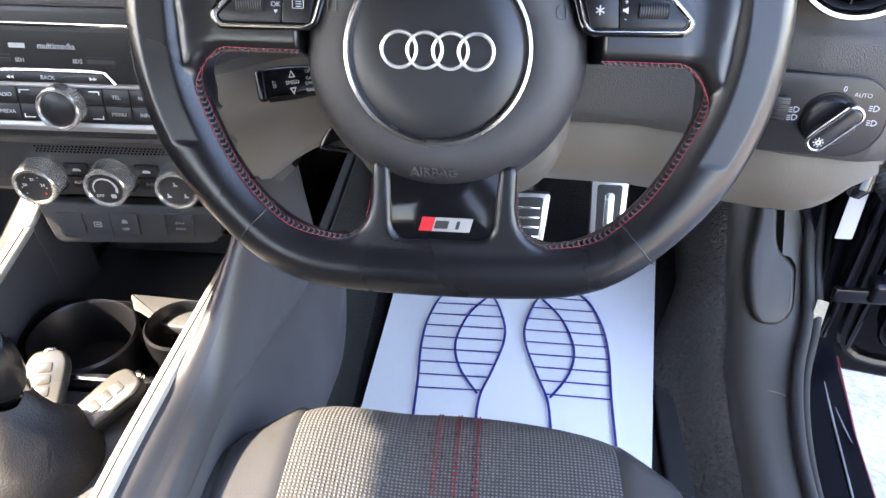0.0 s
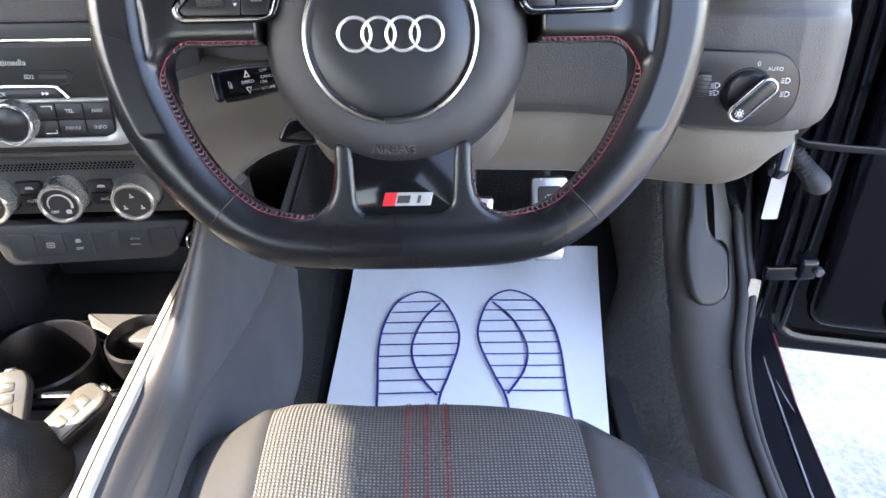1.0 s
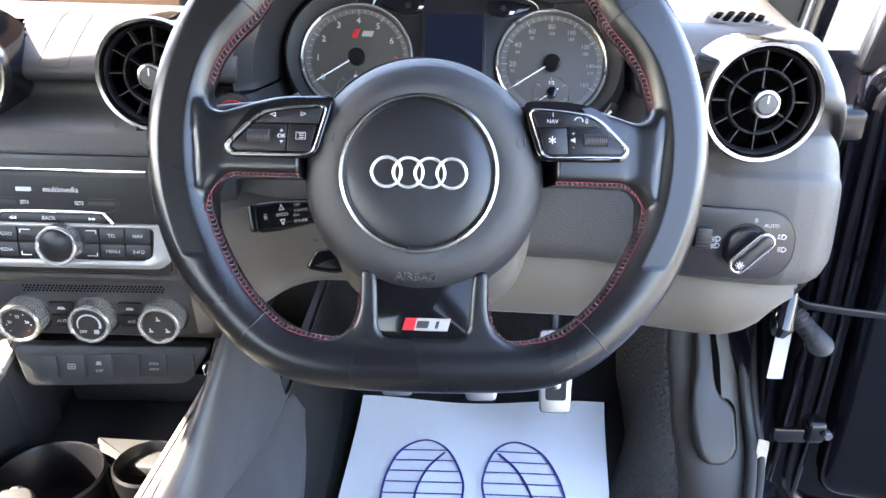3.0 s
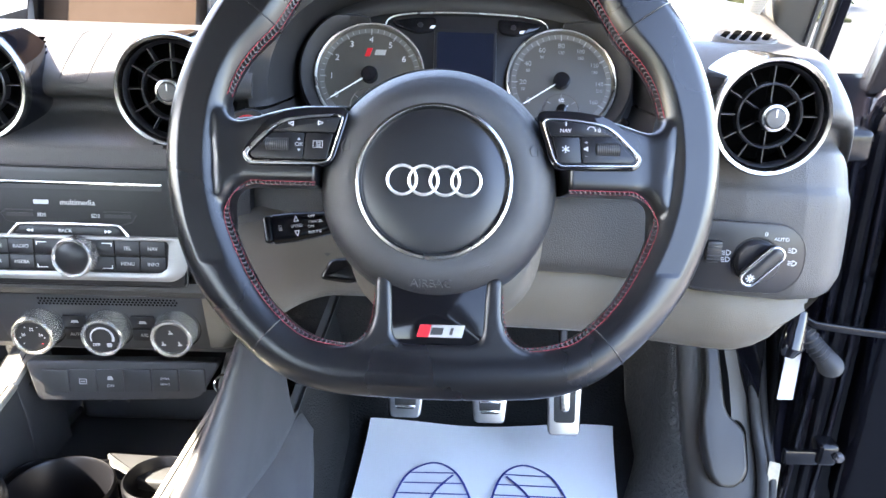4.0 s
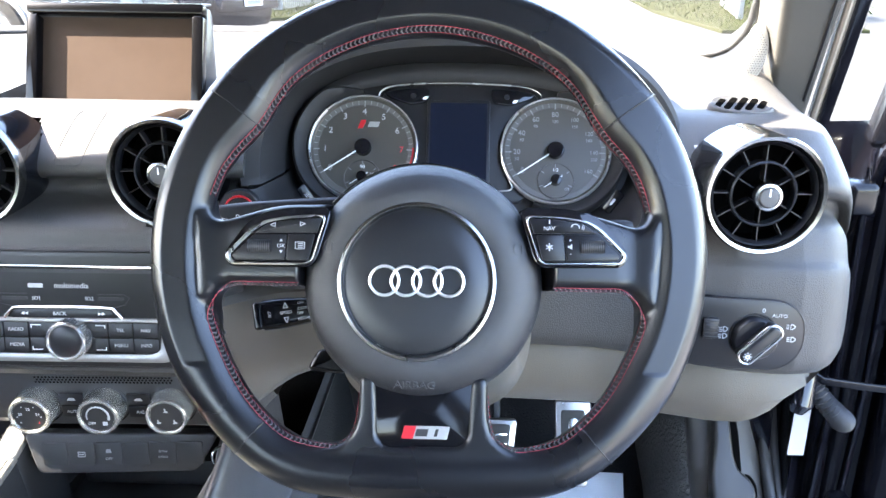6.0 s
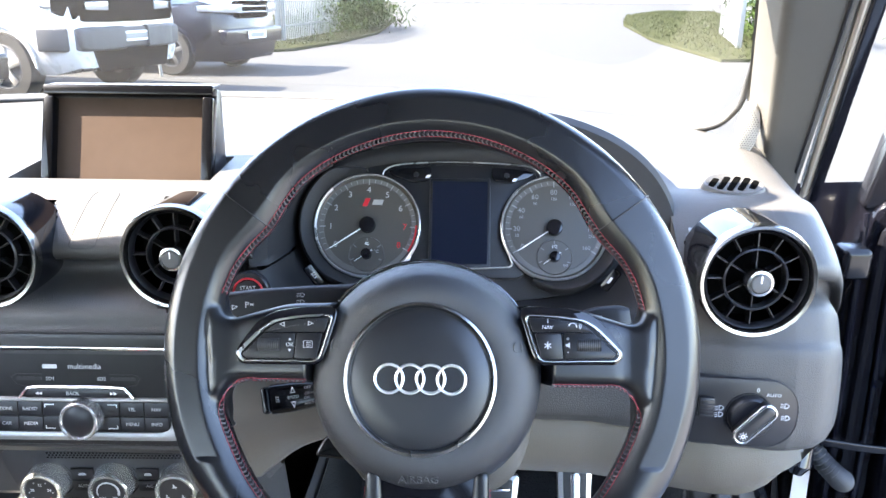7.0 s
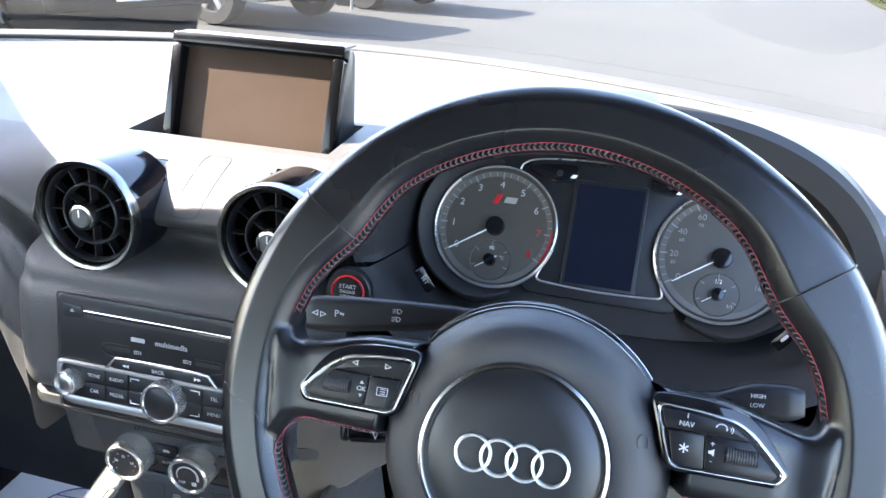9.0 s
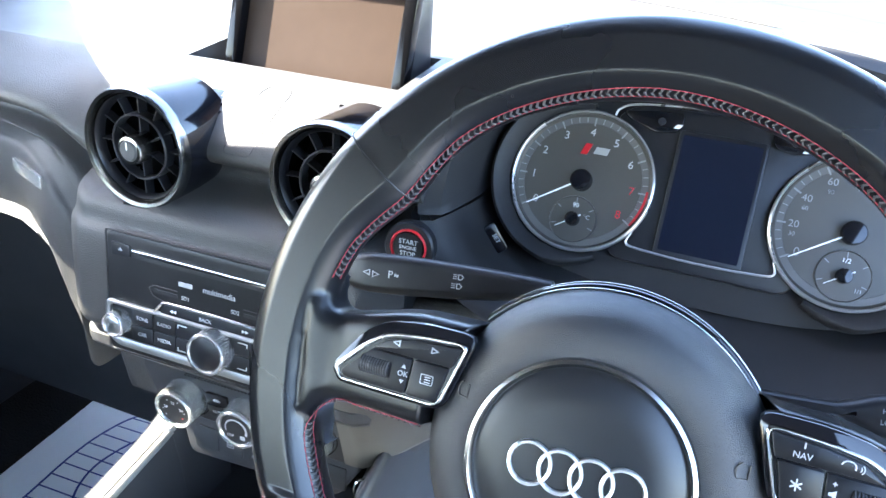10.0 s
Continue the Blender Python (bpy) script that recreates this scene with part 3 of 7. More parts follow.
def arch(t, w, top, bottom, p=2.4):
    """A rounded closed outline; t in turns."""
    c, s = math.cos(math.tau * t), math.sin(math.tau * t)
    x = w * math.copysign(abs(c) ** (2 / p), c)
    return x, (top if s > 0 else bottom) * math.copysign(abs(s) ** (2 / p), s)


def hood():
    n = 96
    cx = 0.026
    rings = ((0.160, 0.076, 0.064, 0.692, 0.55, 2.6), (0.163, 0.079, 0.067, 0.68, 0.53, 2.6), (0.166, 0.088, 0.071, 0.655, 0.48, 2.5), (0.172, 0.097, 0.074, 0.626, 0.42, 2.4), (0.177, 0.102, 0.076, 0.614, 0.39, 2.4),
             (0.193, 0.119, 0.082, 0.610, 0.37, 2.4), (0.198, 0.124, 0.083, 0.622, 0.33, 2.4), (0.204, 0.124, 0.08, 0.67, 0.22, 2.3), (0.214, 0.112, 0.075, 0.75, 0.12, 2.25), (0.228, 0.085, 0.07, 0.84, 0.05, 2.2), (0.238, 0.05, 0.06, 0.93, 0.0, 2.1))
    def pt(r, a):
        w, top, bot, y0, lean, p = r
        x, z = arch(a, w, top, bot, p)
        return Vector((cx + x, y0 + lean * z, 0.948 + z))
    for name, a0, a1, grow, lab in (("hood", -0.022, 0.522, 0.0, "dark grey arched hood over the dials"), ("collar", 0.526, 0.974, 0.004, "dark grey collar below the dials")):
        rows = []
        for k, r in enumerate(rings if name == "hood" else rings[:8]):
            r = (r[0] + grow * (k > 2), r[1], r[2] + grow * (k > 2), r[3] - grow * (k > 2), r[4], r[5])
            rows.append([pt(r, a0 + (a1 - a0) * i / n) for i in range(n + 1)])
        if name == "hood":
            part("hood_lining", quads(rows[:7]), M_HOODIN, cluster, "matt dark lining inside the hood", angle=50)
            rows = rows[6:]
        part(name, quads(rows), M_DASH if name == "hood" else M_HOODIN, cluster, lab, angle=50)


hood()
# brow that closes the cluster's face to the hood's lining
brow = []
for k in range(61):
    a = 0.02 + 0.46 * k / 60
    x, v = arch(a, 0.150, 0.0675, 0.06, 2.6)
    w, z = arch(a, 0.163, 0.080, 0.067, 2.6)
    inner, outer = G @ Vector((x, v, -0.002)), Vector((0.026 + w, 0.676 + 0.51 * z, 0.948 + z))
    brow.append([inner, inner.lerp(outer, 0.35) + Vector((0, -0.004, 0.001)), inner.lerp(outer, 0.75) + Vector((0, -0.003, 0)), outer])
part("brow", quads(brow), M_HOODIN, cluster, "matt dark brow above the dials", angle=60)
# trip reset button on the collar
SB = axes((-0.1115, 0.620, 0.9195), (0.52, 0.10, -0.85), (0.72, 0.55, 0.5))
setb = part("set_button", slab(rounded(0.022, 0.0085, 0.002), -0.002, 0.0022, 0.0008), M_DOORBLACK, cluster, "small black button marked SET", SB)
part("lettering", words("SET", 0.0048), M_GREYPRINT, setb, "", at(SB, 0, 0, 0.0024))
TB = axes((0.1635, 0.620, 0.9195), (0.52, -0.10, 0.85), (-0.72, 0.55, 0.5))
trip = part("trip_button", slab(rounded(0.022, 0.0085, 0.002), -0.002, 0.0022, 0.0008), M_DOORBLACK, cluster, "small black button with a pale mark", TB)
part("mark", slab(rounded(0.0070, 0.0022, 0.0006, 2), 0, 0.0003), M_GREYPRINT, trip, "pale bar", at(TB, 0, 0, 0.0023))
part("plate", slab([(arch(i / 64, 0.166, 0.076, 0.072, 2.6)) for i in range(64)], -0.018, -0.012), M_HOODIN, cluster, "matt black backing plate", G)
# centre plate with the display
part("centre_panel", slab(polyround([(-0.062, -0.050), (0.062, -0.050), (0.077, 0.055), (0.060, 0.0645), (-0.060, 0.0645), (-0.077, 0.055)], 0.01), -0.014, -0.0058, 0.001), M_SMOOTHBLACK, cluster, "", G)
disp = part("display", slab(rounded(0.060, 0.090, 0.002, 3, -0.001, 0.004), -0.006, -0.001, 0.001), M_SMOOTHBLACK, cluster, "switched-off display in a grey frame", G)
part("screen", slab(rounded(0.054, 0.083, 0.001, 2, -0.001, 0.004), -0.001, -0.0003), M_SCREENGLASS, disp, "", G)
for sgn in (-1, 1):
    lampbar = part("lamp_window", slab(polyround([(sgn * 0.030, 0.0535), (sgn * 0.033, 0.047), (sgn * 0.048, 0.0445), (sgn * 0.068, 0.0515), (sgn * 0.073, 0.056), (sgn * 0.052, 0.0595), (sgn * 0.030, 0.0605)][::sgn], 0.004), -0.008, -0.0012, 0.0005), M_PIANO, cluster, "gloss black warning-lamp window", G)
    part("lamp_mark", slab([(-0.003, -0.0014), (0.001, -0.0014), (0.003, 0.0016), (-0.001, 0.0016)], 0, 0.0004), M_WHITE, lampbar, "small white mark", at(G, -0.033 if sgn < 0 else 0.053, 0.0505 if sgn < 0 else 0.0480, -0.0011))
    part("lamp_mark", lathe([(0.0028, 0.0), (0.0028, 0.0004), (0.0, 0.0005)], 16), M_SMOOTHBLACK, lampbar, "dim round symbol", at(G, sgn * 0.045, 0.0525, -0.0011))
for trim in ([(-0.078, 0.0515), (-0.076, 0.0565), (-0.066, 0.0615), (-0.040, 0.0645), (0.0, 0.0655), (0.040, 0.0645), (0.066, 0.0615), (0.076, 0.0565), (0.078, 0.0515)], [(-0.048, -0.030), (-0.050, -0.038), (-0.040, -0.0405), (0.0, -0.042), (0.040, -0.0405), (0.050, -0.038), (0.048, -0.030)]):
    part("trim_line", sweep(spline([(x, y, -0.0005) for x, y in trim], 6), lambda i: oval(0.0008, 0.0011, 8), (0, 0, 1)), M_TRIMSILVER, cluster, "thin silver line", G)


M_SCALE = mat("gauge_scale_band", (0.094, 0.090, 0.084), 0.45)


def dial(cx, name, label, marks, numbers, red_from, needle, sub_text):
    d = part(name, lathe([(0.0, -0.004), (0.0475, -0.004), (0.050, -0.001)], 72), M_GAUGE, cluster, label, at(G, cx, 0))
    m = at(G, cx, 0)
    part("chrome_ring", lathe([(0.0502, -0.006), (0.0502, 0.001), (0.0512, 0.0020), (0.0525, 0.001), (0.0525, -0.008)], 72), M_TRIMSILVER, d, "silver ring", m)
    part("scale_band", lathe([(0.0432, -0.0037), (0.0434, -0.0034), (0.0494, -0.0034), (0.0495, -0.0030)], 72), M_SCALE, d, "pale scale band", m)
    side = math.copysign(1, cx)
    rows = []
    for k in range(61):
        b = radians(-112 + 200 * k / 60)
        e = min(1, k / 10, (60 - k) / 10)
        rows.append([(side * r * math.cos(b), r * math.sin(b), z) for r, z in ((0.0526, -0.002), (0.0545 + 0.0005 * e, 0.001 + 0.002 * e), (0.056 + 0.005 * e, 0.002 + 0.010 * e), (0.057 + 0.0062 * e, 0.001 + 0.012 * e), (0.058 + 0.0075 * e, 0.011 * e), (0.058 + 0.0085 * e, -0.014))][::int(-side)])
    part("bezel", quads(rows), M_HOODIN, d, "deep black bezel", m, angle=50)
    me_big, me_small = (to_mesh("tick", box(w, l, 0.0003, 0)) for w, l in ((0.0011, 0.0058), (0.0006, 0.0036)))
    me_big.materials.append(M_DIMPRINT)
    me_small.materials.append(M_DIMPRINT)
    for k in range(marks * 4 + 1):
        a = radians(212 - 244 * k / (marks * 4))
        big = k % 4 == 0
        r = 0.0445 if big else 0.0457
        part("tick", me_big if big else me_small, None, d, "", m @ Matrix.Translation((r * math.cos(a), r * math.sin(a), -0.0031)) @ Matrix.Rotation(a - math.pi / 2, 4, "Z"))
    for k, tx in enumerate(numbers):
        a = radians(212 - 244 * k / (len(numbers) - 1))
        part("numeral", words(tx, 0.0084 if len(tx) < 2 else 0.0070 if len(tx) < 3 else 0.0056), M_RED if k >= red_from else M_DIMPRINT if red_from > 20 else M_GREYPRINT, d, "", m @ Matrix.Translation((0.0365 * math.cos(a), 0.0365 * math.sin(a), -0.0036)))
        if red_from > 20 and 0 < k < 8:
            part("numeral", words(str(30 * k), 0.0042), M_DIMPRINT, d, "", m @ Matrix.Translation((0.0365 * math.cos(a), 0.0365 * math.sin(a) - 0.0068, -0.0036)))
    sub = part("sub_dial", lathe([(0.0, -0.0030), (0.0165, -0.0030), (0.0172, -0.0024), (0.0175, -0.0036)], 40), M_GAUGE, d, "small inset dial", at(m, 0.0, -0.029))
    for k in range(5):
        a = radians(200 - 220 * k / 4)
        part("tick", me_small, None, sub, "", at(m, 0.0145 * math.cos(a), -0.029 + 0.0145 * math.sin(a), -0.0028) @ Matrix.Rotation(a - math.pi / 2, 4, "Z"))
    part("numeral", words(sub_text, 0.0046), M_WHITE, sub, "", at(m, 0.0, -0.0185, -0.0026))
    if red_from > 20:
        part("numeral", words("1/1", 0.0040), M_GREYPRINT, sub, "", at(m, 0.0105, -0.0370, -0.0026))
    else:
        part("numeral", words("°C", 0.0044), M_GREYPRINT, sub, "", at(m, 0.0095, -0.0260, -0.0026))
        part("red_band", sweep([(0.0478 * math.cos(radians(a)), 0.0478 * math.sin(radians(a)), -0.0029) for a in range(-32, 2, 3)], lambda i: [(0.0009, 0), (0.0009, 0.0003), (-0.0009, 0.0003), (-0.0009, 0)]), M_RED, d, "red band of the rev counter", m)
    for cyy, ln, wd, cap, own in ((0.0, 0.043, 0.0013, 0.0080, d), (-0.029, 0.0135, 0.0009, 0.0052, sub)):
        a = radians(needle)
        tip = part("needle", slab([(-0.007, -wd / 2), (ln, -wd / 4), (ln, wd / 4), (-0.007, wd / 2)], 0.001, 0.0022), M_WHITE, own, "white needle", at(m, 0, cyy) @ Matrix.Rotation(a, 4, "Z"))
        part("needle_cap", lathe([(cap, -0.003), (cap, 0.003), (cap * 0.9, 0.0042), (0.0, 0.0046)], 32), M_PIANO, own, "gloss black needle cap", at(m, 0, cyy))
    return d


dial(-0.0915, "rev_counter", "grey rev counter dial with white numerals, red from 7", 8, ["0", "1", "2", "3", "4", "5", "6", "7", "8"], 7, 214, "90")
dial(0.0915, "speedometer", "grey speedometer dial with white numerals", 8, ["0", "20", "40", "60", "80", "100", "120", "140", "160"], 99, 214, "1/2")
for dx, c in ((-0.002, M_RED), (0.0085, M_SILVERPAINT)):
    part("badge", slab([(-0.004, -0.0042), (0.0008, -0.0042), (0.0038, 0.0042), (-0.001, 0.0042)] if c is M_RED else [(-0.005, -0.0026), (0.005, -0.0026), (0.0065, 0.0026), (-0.0035, 0.0026)], -0.0036, -0.0030), c, cluster, "small red and grey badge on the rev counter", at(G, -0.0915 + dx, 0.024))

# ---- steering wheel ----
T = radians(24)
WHEEL = axes((0.0005, 0.40, 0.93), (1, 0, 0), (0, math.sin(T), math.cos(T)))   # x across, y up the wheel, z to the driver
wheel = thing("steering_wheel", (0.003, 0.45, 0.93), "black leather flat-bottomed steering wheel with red stitching and chrome ring", "steering wheel")
RIMF = Matrix.Translation((0.0053, 0, 0)) @ WHEEL          # the rim sits a little to the right of the hub
RIM_R, RIM_CY, RIM_FLAT, RIM_W = 0.1655, 0.0195, -0.1205, -0.022


def rim_line(n=160):
    """The rim's centre line: a circle cut by a flat bottom with rounded corners; starts at the bottom's middle."""
    half = math.sqrt(RIM_R ** 2 - (RIM_CY - RIM_FLAT) ** 2)
    a0 = math.atan2(RIM_FLAT - RIM_CY, half)
    arc = [(RIM_R * math.cos(a0 + (math.pi - 2 * a0) * i / 120), RIM_CY + RIM_R * math.sin(a0 + (math.pi - 2 * a0) * i / 120)) for i in range(121)]
    flat = [(-half + 2 * half * i / 40, RIM_FLAT - 0.004 * (1 - (2 * i / 40 - 1) ** 2)) for i in range(1, 40)]
    pts = [Vector(p) for p in flat[19:] + arc + flat[:19]]
    for _ in range(26):
        k = len(pts)
        pts = [(pts[i - 1] + pts[i] * 2 + pts[(i + 1) % k]) / 4 for i in range(k)]
    return pts


RIM = rim_line()


def grip(p):
    """How far the rim swells inwards for the thumbs."""
    a = math.degrees(math.atan2(p[1] - RIM_CY, abs(p[0])))
    return math.exp(-((a - 36) / 10.5) ** 2)


def rim_section(p, grow=0.0):
    g = grip(p)
    e = smooth_step((p[1] + 0.10) / 0.05)      # the flat bottom is slimmer
    a, b = 0.0165 + 0.0025 * e + grow, 0.0160 + 0.001 * g + grow
    return [((a + (0.0082 * g if math.cos(math.tau * i / 24) < 0 else 0)) * math.cos(math.tau * i / 24), b * math.sin(math.tau * i / 24)) for i in range(24)]


def blended(name, pieces, voxel, rounds):
    """Closed pieces that overlap, run into one skin with soft fillets where they meet."""
    bm = bmesh.new()
    for piece in pieces:
        bmesh.ops.recalc_face_normals(piece, faces=piece.faces[:])
        me = bpy.data.meshes.new(name)
        piece.to_mesh(me)
        piece.free()
        bm.from_mesh(me)
        bpy.data.meshes.remove(me)
    me = bpy.data.meshes.new(name)
    bm.to_mesh(me)
    bm.free()
    ob = bpy.data.objects.new(name, me)
    scene.collection.objects.link(ob)
    re = ob.modifiers.new("skin", "REMESH")
    re.mode, re.voxel_size = "VOXEL", voxel
    sm = ob.modifiers.new("soft", "SMOOTH")
    sm.factor, sm.iterations = 0.5, rounds
    out = bpy.data.meshes.new_from_object(ob.evaluated_get(bpy.context.evaluated_depsgraph_get()))
    bpy.data.objects.remove(ob)
    out.shade_smooth()
    return out


def rim_normal(i):
    k = len(RIM)
    tan = (RIM[(i + 1) % k] - RIM[i - 1]).normalized()
    return Vector((tan.y, -tan.x))      # outwards


# seams across the rim
for side in (1, -1):
    for ang in (36.5, -48.5):
        i = min(range(len(RIM)), key=lambda j: abs(math.degrees(math.atan2(RIM[j].y - RIM_CY, RIM[j].x * side)) - ang))
        nrm = rim_normal(i)
        ring = [(RIM[i].x + nrm.x * a, RIM[i].y + nrm.y * a, RIM_W + b) for a, b in rim_section(RIM[i], 0.0001)]
        part("seam", tube(ring, 0.0005, 6, True, (nrm.y, -nrm.x, 0.01)), M_SMOOTHBLACK, wheel, "pressed seam", RIMF)


def rim_stitch(i, deg):
    """A point of the rim's skin at its centre line's step i, deg counted round the section from outside over the front."""
    p, nrm, g = RIM[i % len(RIM)], rim_normal(i % len(RIM)), grip(RIM[i % len(RIM)])
    a, b, an = 0.0165 + 0.0025 * smooth_step((p.y + 0.10) / 0.05) + 0.0082 * g, 0.0160 + 0.001 * g, radians(deg)
    return Vector((p.x + nrm.x * a * math.cos(an), p.y + nrm.y * a * math.cos(an), RIM_W + b * math.sin(an) + 0.0002))


def even(line, step):
    """The same line in even steps."""
    out, left = [line[0]], step
    for a, b in zip(line, line[1:]):
        d = (b - a).length
        while d >= left:
            a = a.lerp(b, left / d)
            out.append(a)
            d, left = (b - a).length, step
        left -= d
    return out


def stitch_run(front, back):
    """Baseball stitching between two lines: red threads along both and dark crossings between."""
    n = int(sum((b - a).length for a, b in zip(front, front[1:])) / 0.0032)
    lines = []
    for ln in (front, back):
        total = sum((b - a).length for a, b in zip(ln, ln[1:]))
        lines.append(even(ln, total / n * 0.9999)[:n + 1])
    cross = bmesh.new()
    m = min(len(lines[0]), len(lines[1]))
    for j in range(m - 1):
        ends = (lines[0][j], lines[1][j])
        tan = (lines[0][j + 1] - lines[0][j]).normalized()
        over = (ends[1] - ends[0]).cross(tan).normalized()
        over = over if over.z > 0 or over.dot(Vector((-ends[0].x, -ends[0].y, 0.02))) > 0 else -over
        d, o = tan * 0.00065, over * 0.0006
        mid = (ends[0] + ends[1]) / 2 + tan * 0.0014
        for end in ends:
            q = [end - d, end + d * 0.9, mid + d * 0.9 + o * 0.6, mid - d + o * 0.6]
            vs = [cross.verts.new(v) for v in q] + [cross.verts.new(v * 0.5 + (q[0] + q[2]) * 0.25 + o) for v in q]
            for fc in ((4, 5, 6, 7), (0, 1, 5, 4), (1, 2, 6, 5), (2, 3, 7, 6), (3, 0, 4, 7)):
                cross.faces.new([vs[x] for x in fc])
    for q, ln in enumerate(lines):
        wavy = [p + Vector((0, 0, 0.0003 if k % 2 else 0)) for k, p in enumerate(ln)]
        part("thread", tube(wavy, 0.00022, 5, False, (0.31, 0.22, 1)), M_THREAD, wheel, "red thread", RIMF)
    st = part("cross_stitching", cross, M_STITCH, wheel, "dark crossed stitching", RIMF)
    st["kind"] = "stuff"


K_RIM = len(RIM)
up_r = next(i for i in range(K_RIM) if RIM[i].x > 0 and RIM[i].y > 0.046)
up_l = max(i for i in range(K_RIM) if RIM[i].x < 0 and RIM[i].y > 0.046)
lo_r1 = max(i for i in range(K_RIM // 2) if RIM[i].y < -0.026)
lo_r0 = next(i for i in range(K_RIM) if RIM[i].x > 0.074)
turn_in = lambda i: 13 * min(1, abs(RIM[i % K_RIM].x) / 0.11)
# over the top, from spoke to spoke
stitch_run(*[spline([rim_stitch(i, deg + turn_in(i)) for i in range(up_r, up_l + 1, 3)], 4) for deg in (139, 157)])
# round each lower opening: under the spoke, down the rim, along the flat and up the lower arm
for s in (1, -1):
    runs = []
    for deg, y, z, low, zl in ((146, -0.0022, -0.0098, 0.0008, -0.0136), (165, -0.0040, -0.0136, -0.0010, -0.0165)):
        top = [Vector((x, y, z - 0.0018 * math.exp(-((x - 0.131) / 0.011) ** 2))) for x in (0.082, 0.098, 0.114, 0.124)]
        bend = [Vector((0.1330 - 2.5 * low, -0.0075 + 2 * low, z - 0.0035)), Vector((0.1385 - 0.5 * low, -0.0155, -0.0130 if deg < 150 else -0.0185))]
        rimpts = [rim_stitch(i, deg) for i in range(lo_r1, lo_r0 - 1, -4)]
        arm = [Vector((0.058, -0.1062 - low, zl)), Vector((0.0485, -0.1015 - low, zl)), Vector((0.0430 - low, -0.0925, zl)), Vector((0.0410 - low, -0.080, zl)), Vector((0.0405 - low, -0.072, zl))]
        runs.append([Vector((s * p.x, p.y, p.z)) for p in spline(top + bend + rimpts + arm, 5)])
    stitch_run(*runs)


def spoke(s):
    """Side spoke: carries the button cluster and runs flush into the rim, with a shallow valley before it."""
    o = polyround([(0.050, 0.050), (0.096, 0.0485), (0.116, 0.0430), (0.1400, 0.0360), (0.1455, 0.0560), (0.158, 0.058), (0.158, -0.036), (0.1385, -0.042), (0.1385, -0.0042), (0.050, -0.0040)], 0.014, 8)
    o = [(x * s, y) for x, y in o]
    bm = slab(o if s > 0 else o[::-1], -0.040, -0.0085, 0.0075, 5)
    bmesh.ops.triangulate(bm, faces=[f for f in bm.faces if len(f.verts) > 6])
    for v in bm.verts:
        if v.co.z > -0.036:
            x, y = abs(v.co.x), v.co.y
            out = max(0, x - 0.125) / 0.0135
            v.co.z -= 0.0022 * math.exp(-((x - 0.131) / 0.011) ** 2) + 0.9 * max(0, x - 0.148) ** 1.5 + 0.020 * min(1, out) * (smooth_step((-0.008 - y) / 0.028) + smooth_step((y - 0.040) / 0.028))
    return bm


def fork(s):
    """One arm of the lower spoke, with its half of the bridge under the insert."""
    o = polyround([(-0.004, -0.1042), (0.023, -0.1040), (0.0285, -0.0995), (0.0305, -0.060), (0.0408, -0.060), (0.0412, -0.086), (0.0440, -0.0975), (0.054, -0.1062), (0.072, -0.1075), (0.074, -0.126), (-0.004, -0.126)], 0.006, 4)
    return slab([(x * s, y) for x, y in o][::-s], -0.036, -0.0105, 0.0025, 3)


rim_body = sweep([(p.x, p.y, RIM_W) for p in RIM], lambda i: rim_section(RIM[i]), (0, 0, 1), closed=True)
skin = blended("rim", [rim_body, spoke(1), spoke(-1), fork(1), fork(-1)], 0.0015, 10)
for v in skin.vertices:                  # the spokes dip under the airbag cover
    if v.co.y > -0.055:
        v.co.z = min(v.co.z, -0.0075 - 0.030 * smooth_step((0.0840 - math.hypot(v.co.x, v.co.y)) / 0.007))
part("rim", skin, M_LEATHER, wheel, "smooth black leather rim running into the spokes", RIMF)
# airbag cover
COVER = Matrix.Translation((0.0030, 0, 0)) @ WHEEL
part("airbag_cover", lathe([(0.0755, -0.060), (0.0785, -0.046), (0.0790, -0.034), (0.0780, -0.0245), (0.0748, -0.0155), (0.0690, -0.0085), (0.0610, -0.0042), (0.0500, -0.0024), (0.0470, -0.0040), (0.0, -0.0045)], 96), M_AIRBAG, wheel, "round grained airbag cover", COVER)
part("chrome_ring", lathe([(0.0466, -0.004), (0.0469, -0.0012), (0.0482, 0.0004), (0.0499, -0.0002), (0.0507, -0.003)], 96), M_RING, wheel, "chrome ring", WHEEL)
for r, w, z, material, lab in ((0.0800, 0.0011, -0.0335, M_PIANO, "gloss black edge of the cover"), (0.0790, 0.0006, -0.0275, M_RING, "thin silver line on the cover edge"), (0.0812, 0.0006, -0.0385, M_RING, "thin silver line behind the cover")):
    part("cover_edge", tube([(0.0015 + r * math.cos(radians(a)), r * math.sin(radians(a)), z) for a in range(38, 143, 3)], w, 8, False, (0, 0, 1)), material, wheel, lab, WHEEL)
hubcap = part("centre_disc", lathe([(0.0465, -0.0032), (0.044, -0.0016), (0.03, -0.0008), (0.0, -0.0004)], 72), M_DISC, wheel, "smooth black centre disc", WHEEL)
for k in range(4):
    part("emblem_ring", lathe([(0.0082, -0.0006), (0.0086, 0.0012), (0.0093, 0.0016), (0.0099, 0.0012), (0.0102, -0.0006)], 40), M_EMBLEM, hubcap, "chrome ring of the emblem", at(WHEEL, -0.0204 + 0.0136 * k, 0.0, 0.0002 * (k % 2)))
part("embossed_word", words("AIRBAG", 0.0076, 0.0008), M_CONSOLE, wheel, "embossed word on the cover", WHEEL @ Matrix.Translation((0, -0.0655, -0.0064)) @ Matrix.Rotation(radians(24), 4, "X"))

